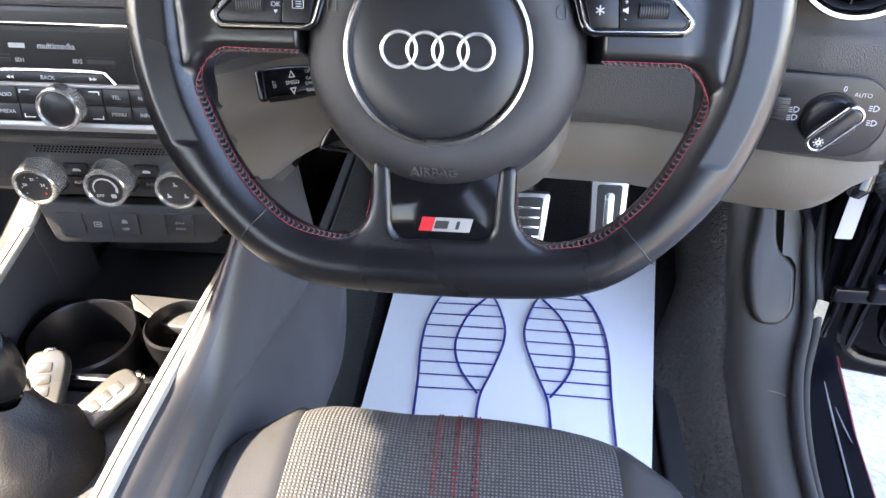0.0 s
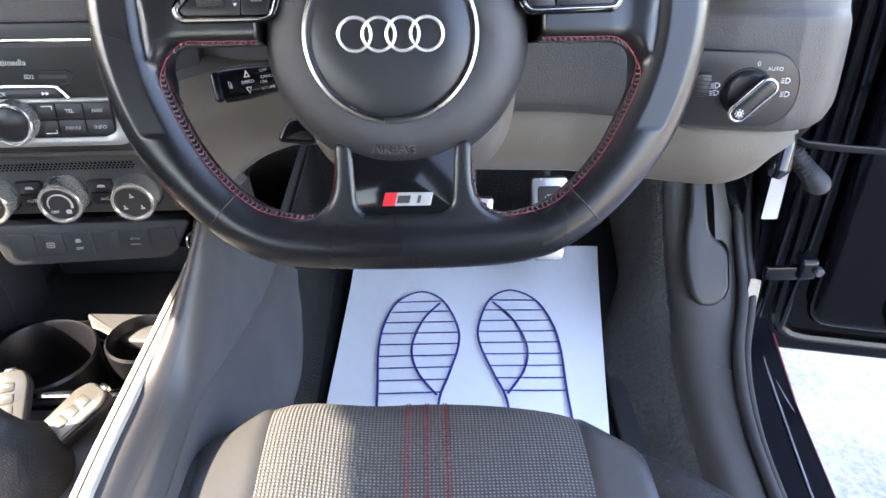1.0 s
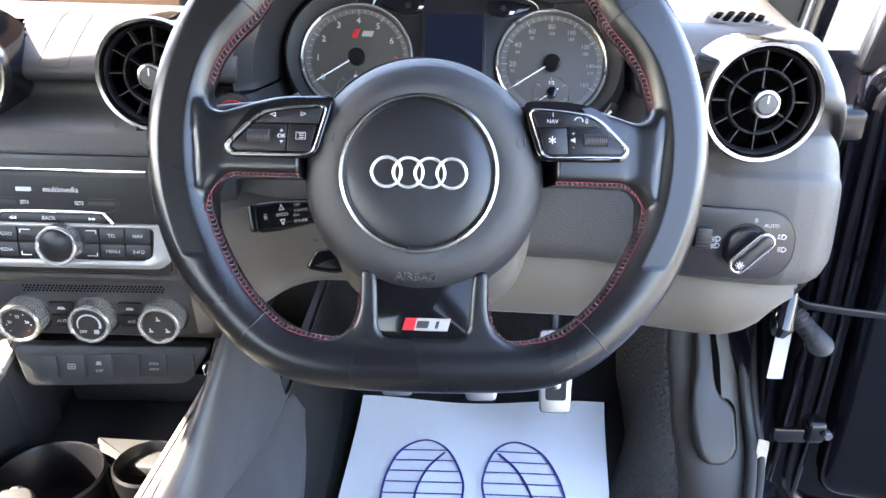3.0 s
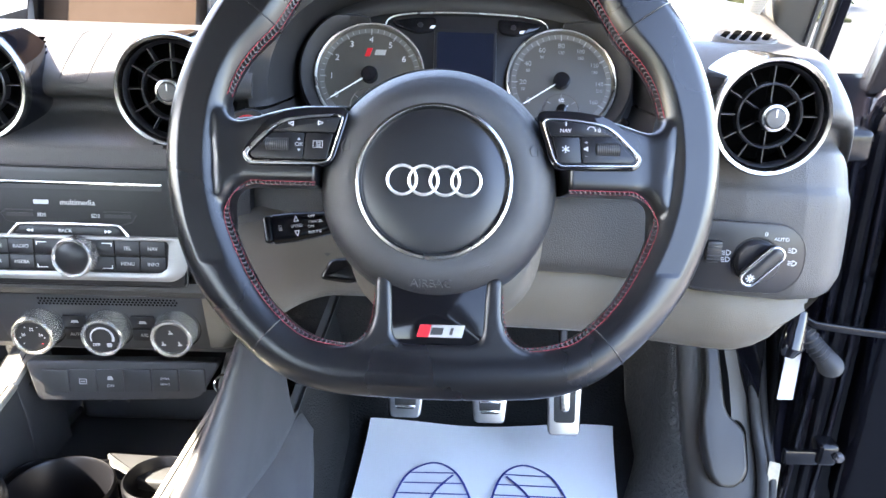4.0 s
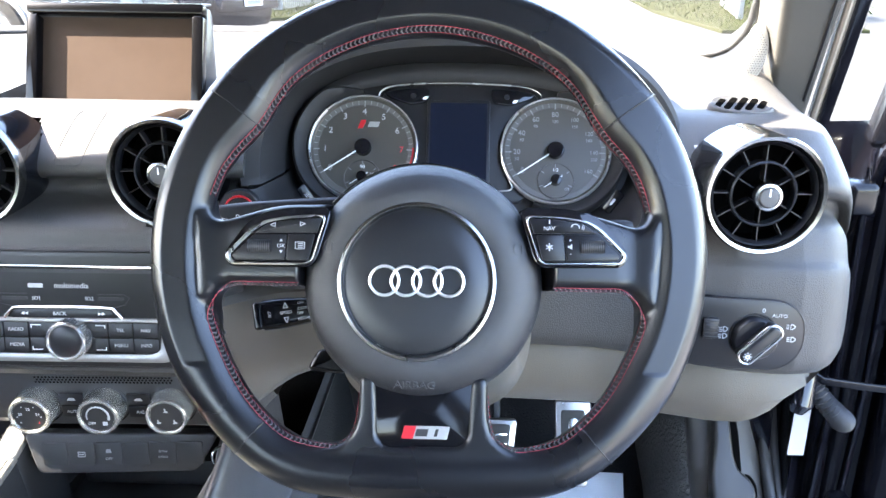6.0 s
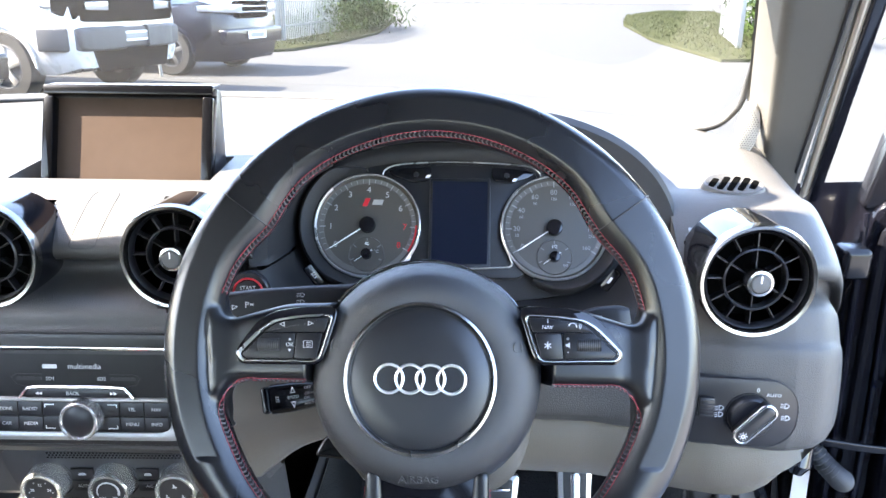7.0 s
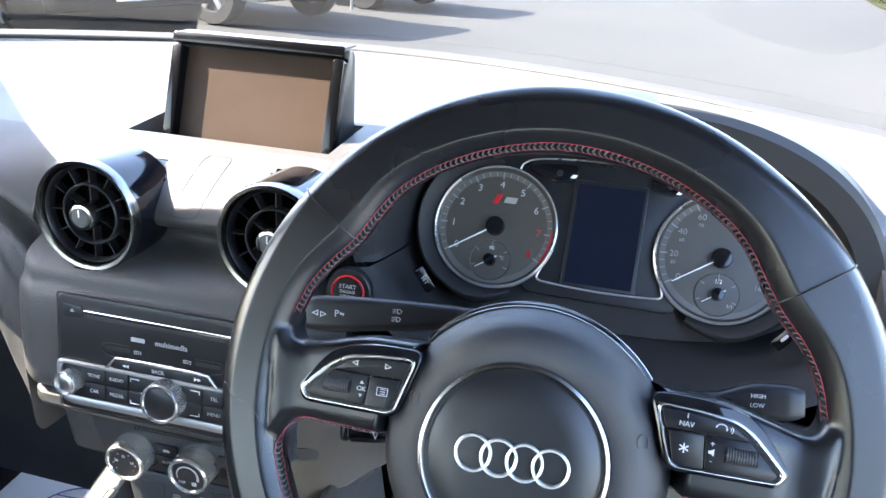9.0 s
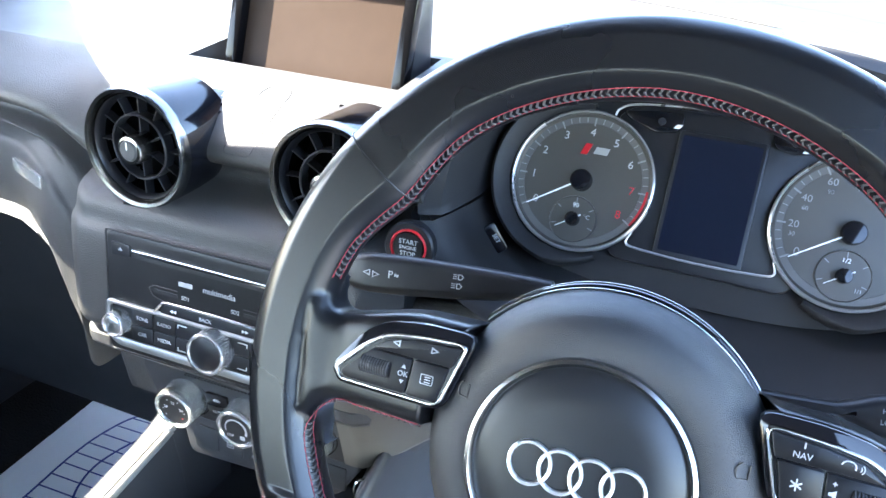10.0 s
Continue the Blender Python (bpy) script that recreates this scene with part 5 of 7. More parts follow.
def stack_body():
    """Grey moulding that carries the controls: rounded flanks, a lip under the radio, a recess below."""
    rows = []
    for i in range(33):
        s = i / 16 - 1
        x = -0.311 + 0.152 * s
        e = max(0, abs(s) - 0.80) / 0.20
        bk2 = 0.060 * e ** 2.2
        prof = [(0.560, 0.792), (0.544, 0.788), (0.543, 0.780), (0.549, 0.772), (0.566, 0.767), (0.570, 0.760), (0.573, 0.735), (0.577, 0.708), (0.590, 0.696), (0.640, 0.690), (0.720, 0.690)]
        rows.append([(x, y + bk2, z + 0.0 * e) for y, z in prof])
    return quads(rows)


part("moulding", stack_body(), M_DASH, stack, "grey moulded surround")
CL = axes((-0.2965, 0.5695, 0.733), (1, 0.03, 0), (0, -0.1, 1))
part("panel", slab(polyround([(-0.092, -0.024), (0.092, -0.024), (0.098, 0.022), (0.092, 0.033), (-0.10, 0.033), (-0.104, 0.022)], 0.006), -0.01, 0.003, 0.001), M_CLIMATE, stack, "satin dark panel", CL)
hole = to_mesh("grille_hole", lathe([(0.0011, 0.0), (0.0, 0.0)], 8))
hole.materials.append(M_VOID)
for k in range(38):
    for j in range(3):
        part("grille_hole", hole, None, stack, "", at(CL, -0.060 + 0.0033 * k + 0.00165 * (j % 2), 0.0235 + 0.0026 * j, 0.0032))
for k, lab in enumerate(("temperature", "fan", "air")):
    x = -0.0615 + 0.0615 * k
    m = at(CL, x, -0.001, 0.002) @ Matrix.Rotation(radians(-4), 4, "X")
    part("well", lathe([(0.0218, 0.0), (0.0212, 0.0022), (0.0203, 0.0)], 48), M_PIANO, stack, "", m)
    kn = part("knob", knurled(0.0193, 0.023, 50, 0.0009), M_KNOB, stack, "knurled silver knob with black face", m, 15)
    mk = m @ Matrix.Translation((0, 0, 0.0002)) @ Matrix.Diagonal((0.86, 0.86, 0.955, 1))
    part("knob_face", lathe([(0.0172, 0.0213), (0.0165, 0.0222), (0.0, 0.0222)], 48), M_BLACK, kn, "matt black face", mk)
    if k == 0:
        for tx, px, py in (("20", -0.009, 0.002), ("22", 0.0, 0.0085), ("24", 0.009, 0.002)):
            part("lettering", words(tx, 0.0045), M_GREYPRINT, kn, "", at(mk, px, py, 0.0224))
        for a in (-40, -5, 60, 120, 185, 220):
            part("mark", slab(rounded(0.0014, 0.0014, 0.0005, 2), 0.0222, 0.0225), M_RED if a == -40 else M_GREYPRINT, kn, "", at(mk, 0.0125 * math.cos(radians(a)), 0.0125 * math.sin(radians(a))))
    elif k == 1:
        arcp = [(0.0118 * math.cos(radians(200 - 22 * q)), 0.0118 * math.sin(radians(200 - 22 * q)), 0.0224) for q in range(11)]
        part("mark", sweep(arcp, lambda i: [(a * (0.4 + 0.06 * i), b) for a, b in oval(0.0014, 0.0002, 8)], (0, 0, 1)), M_GREYPRINT, kn, "white sweep mark", mk)
        part("lettering", words("OFF", 0.0046), M_GREYPRINT, kn, "", at(mk, -0.0068, -0.0085, 0.0224))
        part("mark", slab(rounded(0.0052, 0.0046, 0.001), 0.0222, 0.0225), M_GREYPRINT, kn, "fan symbol", at(mk, 0.0068, -0.0085))
    else:
        for px, py in ((0.0, 0.0075), (-0.0085, -0.006), (0.0085, -0.006)):
            part("mark", slab(polyround([(-0.0025, -0.002), (0.0025, -0.002), (0.0025, -0.0005), (0.0005, 0.0), (0.0, 0.0026), (-0.0016, 0.0026), (-0.0008, 0.0)], 0.0004, 2), 0.0222, 0.0225), M_GREYPRINT, kn, "seat symbol", at(mk, px, py))
for k, (u0, l0) in enumerate((("", "AUTO"), ("", "A/C"))):
    x = -0.0305 + 0.0615 * k
    for j in range(2):
        bt = part("button", slab(rounded(0.0215, 0.0125, 0.001, 2, x, 0.0055 - 0.0135 * j), 0.002, 0.0052, 0.0006), M_SMOOTHBLACK, stack, "", CL)
        if j:
            part("lettering", words(l0, 0.0045), M_GREYPRINT, bt, "", at(CL, x, 0.0055 - 0.0135 * j, 0.0054))
        else:
            part("mark", slab(polyround([(-0.004, -0.001), (0.004, -0.001), (0.0025, 0.0018), (-0.0025, 0.0018)], 0.001, 3), 0.005, 0.0054), M_GREYPRINT, bt, "heating symbol", at(CL, x, 0.0055))

# ---- switch bar ----
swb = thing("switch_bar", (-0.305, 0.61, 0.65), "dark grey switch bar with six flat push buttons", "switch panel")
SW = axes((-0.3065, 0.603, 0.6535), (1, 0.03, 0), (0, 0.10, 1))
part("bar", slab(polyround([(-0.086, -0.0235), (0.074, -0.0185), (0.098, 0.0225), (-0.096, 0.0215)], 0.009, 5), -0.012, 0.003, 0.0025, 3), M_CONSOLE, swb, "", SW)
for k in range(6):
    w = 0.0265
    x = -0.0665 + 0.0270 * k
    bt = part("button", slab(rounded(w - 0.0006, 0.0245, 0.0015, 3, x, -0.0005 + 0.0006 * k), 0.0, 0.0042, 0.0007), M_SWITCH, swb, "", SW)
    if k == 2:
        part("lettering", words("OFF", 0.0042), M_GREYPRINT, bt, "", at(SW, x, -0.0045, 0.0044))
        part("mark", slab(polyround([(-0.003, 0), (0.003, 0), (0.002, 0.004), (-0.002, 0.004)], 0.0006), 0.0042, 0.0045), M_GREYPRINT, bt, "skidding car symbol", at(SW, x, 0.002))
    elif k == 4:
        part("lettering", words("drive", 0.0046), M_GREYPRINT, bt, "", at(SW, x, 0.0045, 0.0044))
        part("lettering", words("select", 0.0042), M_GREYPRINT, bt, "", at(SW, x, -0.0015, 0.0044))
    elif k == 1:
        part("mark", frame_of(rounded(0.0075, 0.0058, 0.0008, 2), rounded(0.0062, 0.0044, 0.0006, 2), 0.0042, 0.0046, 0.0001), M_GREYPRINT, bt, "screen symbol", at(SW, x, 0.0))
        part("mark", slab(rounded(0.0042, 0.0012, 0.0003, 2), 0.0042, 0.0046), M_GREYPRINT, bt, "", at(SW, x, 0.0))

# ---- start button ----
SBT = axes((-0.1625, 0.5845, 0.916), (1, 0.05, 0), (0, 0.14, 1))
stb = thing("start_button", SBT.translation, "round engine start button with a red ring on the dashboard", "start button")
part("collar", lathe([(0.0185, -0.006), (0.0185, 0.001), (0.0172, 0.0022), (0.0135, 0.0018)], 48), M_SMOOTHBLACK, stb, "", SBT)
part("red_ring", lathe([(0.0136, 0.0), (0.0135, 0.0028), (0.0128, 0.0034), (0.0121, 0.003), (0.0116, 0.001)], 48), M_RED, stb, "red ring", SBT)
part("cap", lathe([(0.0117, 0.002), (0.0110, 0.0030), (0.0, 0.0026)], 40), M_SATINBLACK, stb, "satin black cap", SBT)
for tx, y, sz in (("START", 0.0042, 0.0048), ("ENGINE", 0.0, 0.0036), ("STOP", -0.0044, 0.0048)):
    part("lettering", words(tx, sz), M_GREYPRINT, stb, "", at(SBT, 0, y, 0.0031))

# ---- light switch ----
LS = axes((0.262, 0.5425, 0.8305), (1, -0.08, 0), (0, 0.08, 1))
lsw = thing("light_switch", LS.translation, "black light switch panel with a silver-edged rotary knob", "light switch")
part("panel", slab(rounded(0.106, 0.060, 0.026, 8, -0.002, 0.0), -0.012, 0.0025, 0.001), M_SMOOTHBLACK, lsw, "", LS)
part("panel_edge", tube([LS @ Vector((x, y, 0.0018)) for x, y in rounded(0.1065, 0.0605, 0.0262, 8, -0.002, 0.0)], 0.0008, 6, True, (0, 1, 0)), M_SMOOTHBLACK, lsw)
DK = at(LS, 0.0115, -0.002, 0.002)
part("dial", lathe([(0.0208, 0.0), (0.0203, 0.0012), (0.0196, 0.0012), (0.0190, 0.0004), (0.0, 0.0004)], 56), M_SMOOTHBLACK, lsw, "", DK)
kn = part("knob", lathe([(0.0185, 0.0), (0.0182, 0.006), (0.0165, 0.0085), (0.0, 0.0092)], 48), M_SMOOTHBLACK, lsw, "", DK)
bar = DK @ Matrix.Rotation(radians(48), 4, "Z")
part("grip", slab(rounded(0.0405, 0.0115, 0.005, 5), 0.005, 0.0205, 0.003, 3), M_SMOOTHBLACK, kn, "black grip", bar)
part("grip_edge", tube([(x, y, 0.0182) for x, y in rounded(0.0405, 0.0125, 0.0058, 6)], 0.0016, 8, True), M_RING, kn, "silver edge", bar)
for tx, x, y, sz in (("AUTO", 0.0300, 0.0175, 0.0044), ("0", 0.0168, 0.0213, 0.0056)):
    part("lettering", words(tx, sz), M_GREYPRINT, lsw, "", at(LS, x, y, 0.0027))
LAMP = [(-0.0006, -0.0024), (0.0014, -0.0024), (0.0034, -0.0008), (0.0034, 0.0008), (0.0014, 0.0024), (-0.0006, 0.0024)]
for x, y, turn in ((0.0415, -0.0025, 0), (0.0400, 0.0085, 0), (-0.0135, 0.0035, 8), (-0.0135, -0.0025, 8)):
    m = at(LS, x, y, 0.0026, turn)
    part("mark", frame_of(LAMP, [(a * 0.66 + 0.0004, b * 0.66) for a, b in LAMP], 0, 0.0004, 0.0001), M_GREYPRINT, lsw, "lamp symbol", m)
    for k in range(3):
        part("mark", slab(rounded(0.0026, 0.0006, 0.0002, 1, -0.0026, -0.0016 + 0.0016 * k), 0, 0.0004), M_GREYPRINT, lsw, "lamp symbol", m)
part("mark", lathe([(0.0010, 0.0204), (0.0019, 0.0209), (0.0010, 0.0211)], 12), M_WHITE, kn, "lamp symbol", at(bar, -0.0135, 0))
for k in range(8):
    part("mark", slab(rounded(0.0012, 0.0005, 0.0001, 1, 0.0031, 0), 0.0205, 0.0209), M_WHITE, kn, "lamp symbol", at(bar, -0.0135, 0, 0, 45 * k))
wh = part("dimmer_wheel", box(0.013, 0.0185, 0.006, 0.002, (-0.025, 0.0045, 0.004)), M_SMOOTHBLACK, lsw, "ribbed dimmer wheel", LS)
for k in range(5):
    part("rib", box(0.0125, 0.001, 0.0012, 0.0003, (-0.025, -0.002 + 0.0033 * k, 0.0072)), M_BLACK, wh, "", LS)

# ---- centre console ----
M_FLANK = pebbled("padded_flank_leather", (0.032, 0.032, 0.034), 0.45, 1500, 0.2, 0.0004)
M_SIDE = pebbled("smooth_side_plastic", (0.034, 0.034, 0.037), 0.5, 1500, 0.15)
console = thing("centre_console", (MID, 0.3, 0.4), "dark grey centre console with satin trim strips and an open tray", "centre console")
TRIM = [(0.66, 0.676, 0.104), (0.600, 0.654, 0.106), (0.578, 0.647, 0.1065), (0.42, 0.640, 0.094), (0.31, 0.637, 0.088), (0.10, 0.634, 0.086), (-0.25, 0.632, 0.088)]   # y, z, half width
for sg in (1, -1):
    line = spline([(MID + sg * w, y, z) for y, z, w in TRIM], 6)
    part("trim_strip", sweep(line, lambda i: [(sg * a, b) for a, b in rounded(0.015, 0.008, 0.003, 4)][::sg], (0, 0, 1)), M_STRIP, console, "satin grey trim strip")
    part("trim_joint", tube([p + Vector((-sg * 0.0010, 0, 0.0040)) for p in line], 0.0007, 6), M_BLACK, console, "")
    # inner wall of the tray
    part("tray_wall", quads([[(p.x - sg * 0.004, p.y, p.z - 0.002), (p.x - sg * 0.010, p.y, 0.61), (p.x - sg * 0.014, p.y, 0.545)] for p in line]), M_CONSOLE, console)


def flank_section(sg, y):
    """The console's side at y: points (x, z) from the trim strip's edge over the pad to the crease, then down to the carpet."""
    x0 = MID + sg * lerp(y, [p[0] for p in TRIM[::-1]], [p[2] for p in TRIM[::-1]])
    z0 = lerp(y, [p[0] for p in TRIM[::-1]], [p[1] for p in TRIM[::-1]])
    zc = lerp(y, [-0.25, 0.30, 0.44, 0.53, 0.66, 0.76, 1.15], [0.607, 0.607, 0.604, 0.573, 0.530, 0.512, 0.50])
    xc = MID + sg * lerp(y, [-0.25, 0.40, 0.60, 1.15], [0.134, 0.134, 0.140, 0.144])
    s = smooth_step((y - 0.40) / 0.20) if sg > 0 else 0.0     # only the driver's side rises beside the stack
    edge = Vector((x0 + sg * 0.006, z0 - 0.001)).lerp(Vector((MID + sg * 0.122, 0.700)), s)
    crown = Vector((x0 + sg * 0.015, z0 - 0.003)).lerp(Vector((MID + sg * 0.134, 0.738)), s)
    brow = Vector((x0 + sg * 0.026, z0 - 0.011)).lerp(Vector((MID + sg * 0.142, 0.728)), s)
    crease = Vector((xc, zc))
    if sg > 0:                             # and falls away under the dashboard
        f = smooth_step((y - 0.66) / 0.10)
        edge, crown, brow = (p.lerp(crease + Vector((-0.012 + 0.004 * k, 0.012 - 0.004 * k)), f) for k, p in enumerate((edge, crown, brow)))
    mid = brow.lerp(crease, 0.5) + Vector((sg * 0.003, 0.003))
    foot = Vector((MID + sg * 0.160, lerp(y, [-0.25, 0.5, 0.60, 0.70, 0.80, 1.15], [0.41, 0.405, 0.39, 0.363, 0.36, 0.36])))
    return [edge, crown, brow, mid, crease], [crease, crease.lerp(foot, 0.12) + Vector((sg * 0.004, 0)), crease.lerp(foot, 0.5) + Vector((sg * 0.006, 0)), foot]


for sg in (1, -1):
    pad, side, seam, carpet = [], [], [], []
    for y in [-0.25 + 0.02 * k for k in range(71)]:
        upper, lower = flank_section(sg, y)
        sweep_up = [(p.x, y, p.y) for p in spline([(p.x, p.y, 0) for p in upper], 5)]
        pad.append(sweep_up + [(upper[-1].x - sg * 0.004, y, upper[-1].y - 0.003)])
        seam.append(Vector(sweep_up[9]) + Vector((sg * 0.0003, 0, 0.0006)))
        carpet.append([(upper[-1].x - sg * 0.012, y, upper[-1].y - 0.01), (MID + sg * 0.150, y, 0.40), (MID + sg * 0.160, y, 0.34), (MID + sg * 0.178, y, 0.296)])
    part("padded_flank", quads(pad), M_FLANK, console, "dark grey padded flank with a stitched seam", angle=75)
    stitches = bmesh.new()
    for a, b in zip(even(seam, 0.0022)[::2], even(seam, 0.0022)[1::2]):
        d = Vector((sg * 0.00022, 0, -0.0001))
        q = [a - d, b - d, b + d, a + d]
        vs = [stitches.verts.new(v) for v in q] + [stitches.verts.new(v * 0.7 + (a + b) * 0.15 + Vector((0, 0, 0.0003))) for v in q]
        for f in ((4, 5, 6, 7), (0, 1, 5, 4), (1, 2, 6, 5), (2, 3, 7, 6), (3, 0, 4, 7)):
            stitches.faces.new([vs[i] for i in f])
    part("flank_seam", stitches, M_STITCH, console, "dark stitched seam")["kind"] = "stuff"
    # the side panel has a rounded front end
    for k in range(54):
        y = -0.25 + 1.06 * k / 53
        upper, lower = flank_section(sg, y)
        r = max(0, (y - 0.70) / 0.11)
        trim_low = lower[3].lerp(lower[0], 0.62 * (1 - math.sqrt(max(0, 1 - r * r))))
        trim_top = lower[0].lerp(lower[3], 0.30 * (1 - math.sqrt(max(0, 1 - r ** 4))))
        line = [trim_top, trim_top.lerp(trim_low, 0.12) + Vector((sg * 0.004, 0)), trim_top.lerp(trim_low, 0.5) + Vector((sg * 0.006, 0)), trim_low, trim_low + Vector((-sg * 0.012, -0.002))]
        side.append([(p.x, y, p.y) for p in spline([(p.x, p.y, 0) for p in line], 4)])
    part("side_panel", quads(side), M_SIDE, console, "smooth dark side panel with a rounded front end", angle=75)
    part("tunnel_carpet", quads(carpet), M_SHADECARPET, console, "carpet below the side panel, coloured dark for the shade there")
# tray floor and rear wall with ribs
part("tray_floor", quads([[(MID + 0.10 * s, y, z) for s in (-1, -0.5, 0, 0.5, 1)] for y, z in ((0.76, 0.545), (0.6, 0.545), (0.452, 0.545), (0.449, 0.583), (0.2, 0.583), (-0.25, 0.583))]), M_CONSOLE, console)
part("tray_back", quads([[(MID + 0.115 * s, 0.735 + 0.02 * k / 4, 0.56 + 0.12 * k / 4) for s in (-1, -0.5, 0, 0.5, 1)] for k in range(5)]), mat("gloss_tray_back", (0.040, 0.036, 0.031), 0.28, wear=0.08, blotch=30), console, "glossy dark back wall of the tray")
part("tray_roof", quads([[(MID + 0.105 * s, y, 0.638 + 0.02 * (y - 0.6) / 0.15) for s in (-1, -0.5, 0, 0.5, 1)] for y in (0.612, 0.68, 0.76)]), M_BLACK, console)
part("tray_ledge", box(0.19, 0.05, 0.05, 0.008, (MID + 0.004, 0.715, 0.572), 3), M_CONSOLE, console)
for k in range(2):
    part("rib", box(0.006, 0.012, 0.03, 0.003, (-0.365 + 0.021 * k, 0.687, 0.590)), M_CONSOLE, console)
# cup holders
for x, r, lab in ((-0.335, 0.045, "large black cup well"), (-0.250, 0.030, "small black cup well")):
    part("cup_well", lathe([(r + 0.004, -0.03), (r + 0.004, 0.012), (r + 0.002, 0.0145), (r, 0.012), (r - 0.004, -0.036), (r - 0.008, -0.038), (0.0, -0.038)], 56), M_SATINBLACK, console, lab, Matrix.Translation((x, 0.505 if r > 0.04 else 0.525, 0.584)))
part("cup_rim", frame_of(rounded(0.184, 0.112, 0.03, 6), rounded(0.176, 0.104, 0.029, 6), -0.03, 0.010, 0.003), M_SATINBLACK, console, "worn grey rim of the cup holder", Matrix.Translation((MID, 0.510, 0.576)))
part("cup_plate", slab(polyround([(-0.272, 0.533), (-0.216, 0.528), (-0.212, 0.570), (-0.322, 0.576), (-0.308, 0.552)], 0.006, 5), 0.574, 0.587, 0.003, 3), M_CONSOLE, console, "satin grey plate behind the cup wells")
part("tray_bar", box(0.17, 0.010, 0.012, 0.003, (MID + 0.01, 0.456, 0.590)), M_CHROME, console, "bright cross bar")
# socket ring at the trim's end
part("socket_ring", lathe([(0.010, -0.003), (0.0105, 0.002), (0.009, 0.0028), (0.008, -0.001)], 32), M_CHROME, console, "small chrome ring", axes((-0.2065, 0.603, 0.6525), (1, 0.2, 0), (0, 0.6, 1)))

# gear lever
M_GAITER = pebbled("soft_gaiter_leather", (0.014, 0.014, 0.015), 0.55, 700, 0.3, spec=0.25)
gear = thing("gear_lever", (-0.312, 0.37, 0.578), "gear lever with leather gaiter, red stitching and silver-topped knob", "gear lever")
rows = []
for z, r, px, py, cr in ((0.580, 0.050, 0, 0, 0.0), (0.590, 0.047, 0, 0, 0.003), (0.604, 0.038, -0.003, 0.004, 0.005), (0.619, 0.028, -0.008, 0.008, 0.005), (0.633, 0.020, -0.014, 0.014, 0.002), (0.644, 0.015, -0.016, 0.016, 0.0)):
    rows.append([(-0.314 + px + (r + cr * math.sin(5 * a + z * 150)) * math.cos(a), 0.372 + py + (r * 1.1 + cr * math.cos(4 * a + z * 170)) * math.sin(a), z + 0.002 * math.sin(3 * a)) for a in [math.tau * i / 40 for i in range(40)]])
part("gaiter", quads(rows, closed_u=True), M_GAITER, gear, "creased black leather gaiter", angle=70)
part("stitching", tube([(-0.314 - 0.046 + 0.015 * k / 6, 0.372 + 0.020 - 0.008 * k / 6, 0.586 + 0.054 * k / 6) for k in range(7)], 0.0008, 6), M_SEAM, gear, "red seam")
KN = axes((-0.330, 0.390, 0.668), (1, 0, 0), (0, 1, 0.25))
part("collar", lathe([(0.0135, -0.032), (0.015, -0.026), (0.0145, -0.02)], 32), M_CHROME, gear, "chrome collar", KN)
part("knob", lathe([(0.014, -0.022), (0.0195, -0.008), (0.0225, 0.010), (0.0225, 0.022), (0.0195, 0.031), (0.014, 0.034)], 40), M_LEATHER, gear, "black leather knob", KN)
part("knob_ring", lathe([(0.0155, 0.0325), (0.015, 0.0358), (0.0125, 0.0352)], 40), M_CHROME, gear, "chrome ring", KN)
part("knob_top", lathe([(0.0128, 0.0345), (0.009, 0.0362), (0.0, 0.0368)], 32), M_RED, gear, "red and silver top", KN)

# two key fobs
def key(x, y, z, turn, tilt, lab):
    k = thing("key_fob", (x, y, z), lab, "car key", "key fobs")
    m = Matrix.Translation((x, y, z)) @ Matrix.Rotation(radians(turn), 4, "Z") @ Matrix.Rotation(radians(tilt), 4, "X")
    o = polyround([(-0.016, -0.030), (0.016, -0.030), (0.0185, 0.018), (0.012, 0.030), (-0.012, 0.030), (-0.0185, 0.018)], 0.006)
    part("body", slab(o, -0.0065, 0.0035, 0.003, 3), M_BLACK, k, "black shell", m)
    part("cover", slab([(a * 0.93, b * 0.95) for a, b in o], 0.0025, 0.0068, 0.0022, 3), M_KEY, k, "silver cover", m)
    for j in range(3):
        part("button", slab(rounded(0.0125, 0.0095, 0.002, 3, 0, -0.012 + 0.0115 * j), 0.0062, 0.0076, 0.0006), M_KEY, k, "", m)
    part("key_ring_lug", box(0.010, 0.006, 0.006, 0.002, (0, 0.031, 0)), M_CHROME, k, "", m)
    return k


key(-0.279, 0.432, 0.594, -38, 14, "silver and black car key fob lying in the console tray")
key(-0.336, 0.440, 0.602, 14, 16, "silver and black car key fob leaning beside the gear lever")

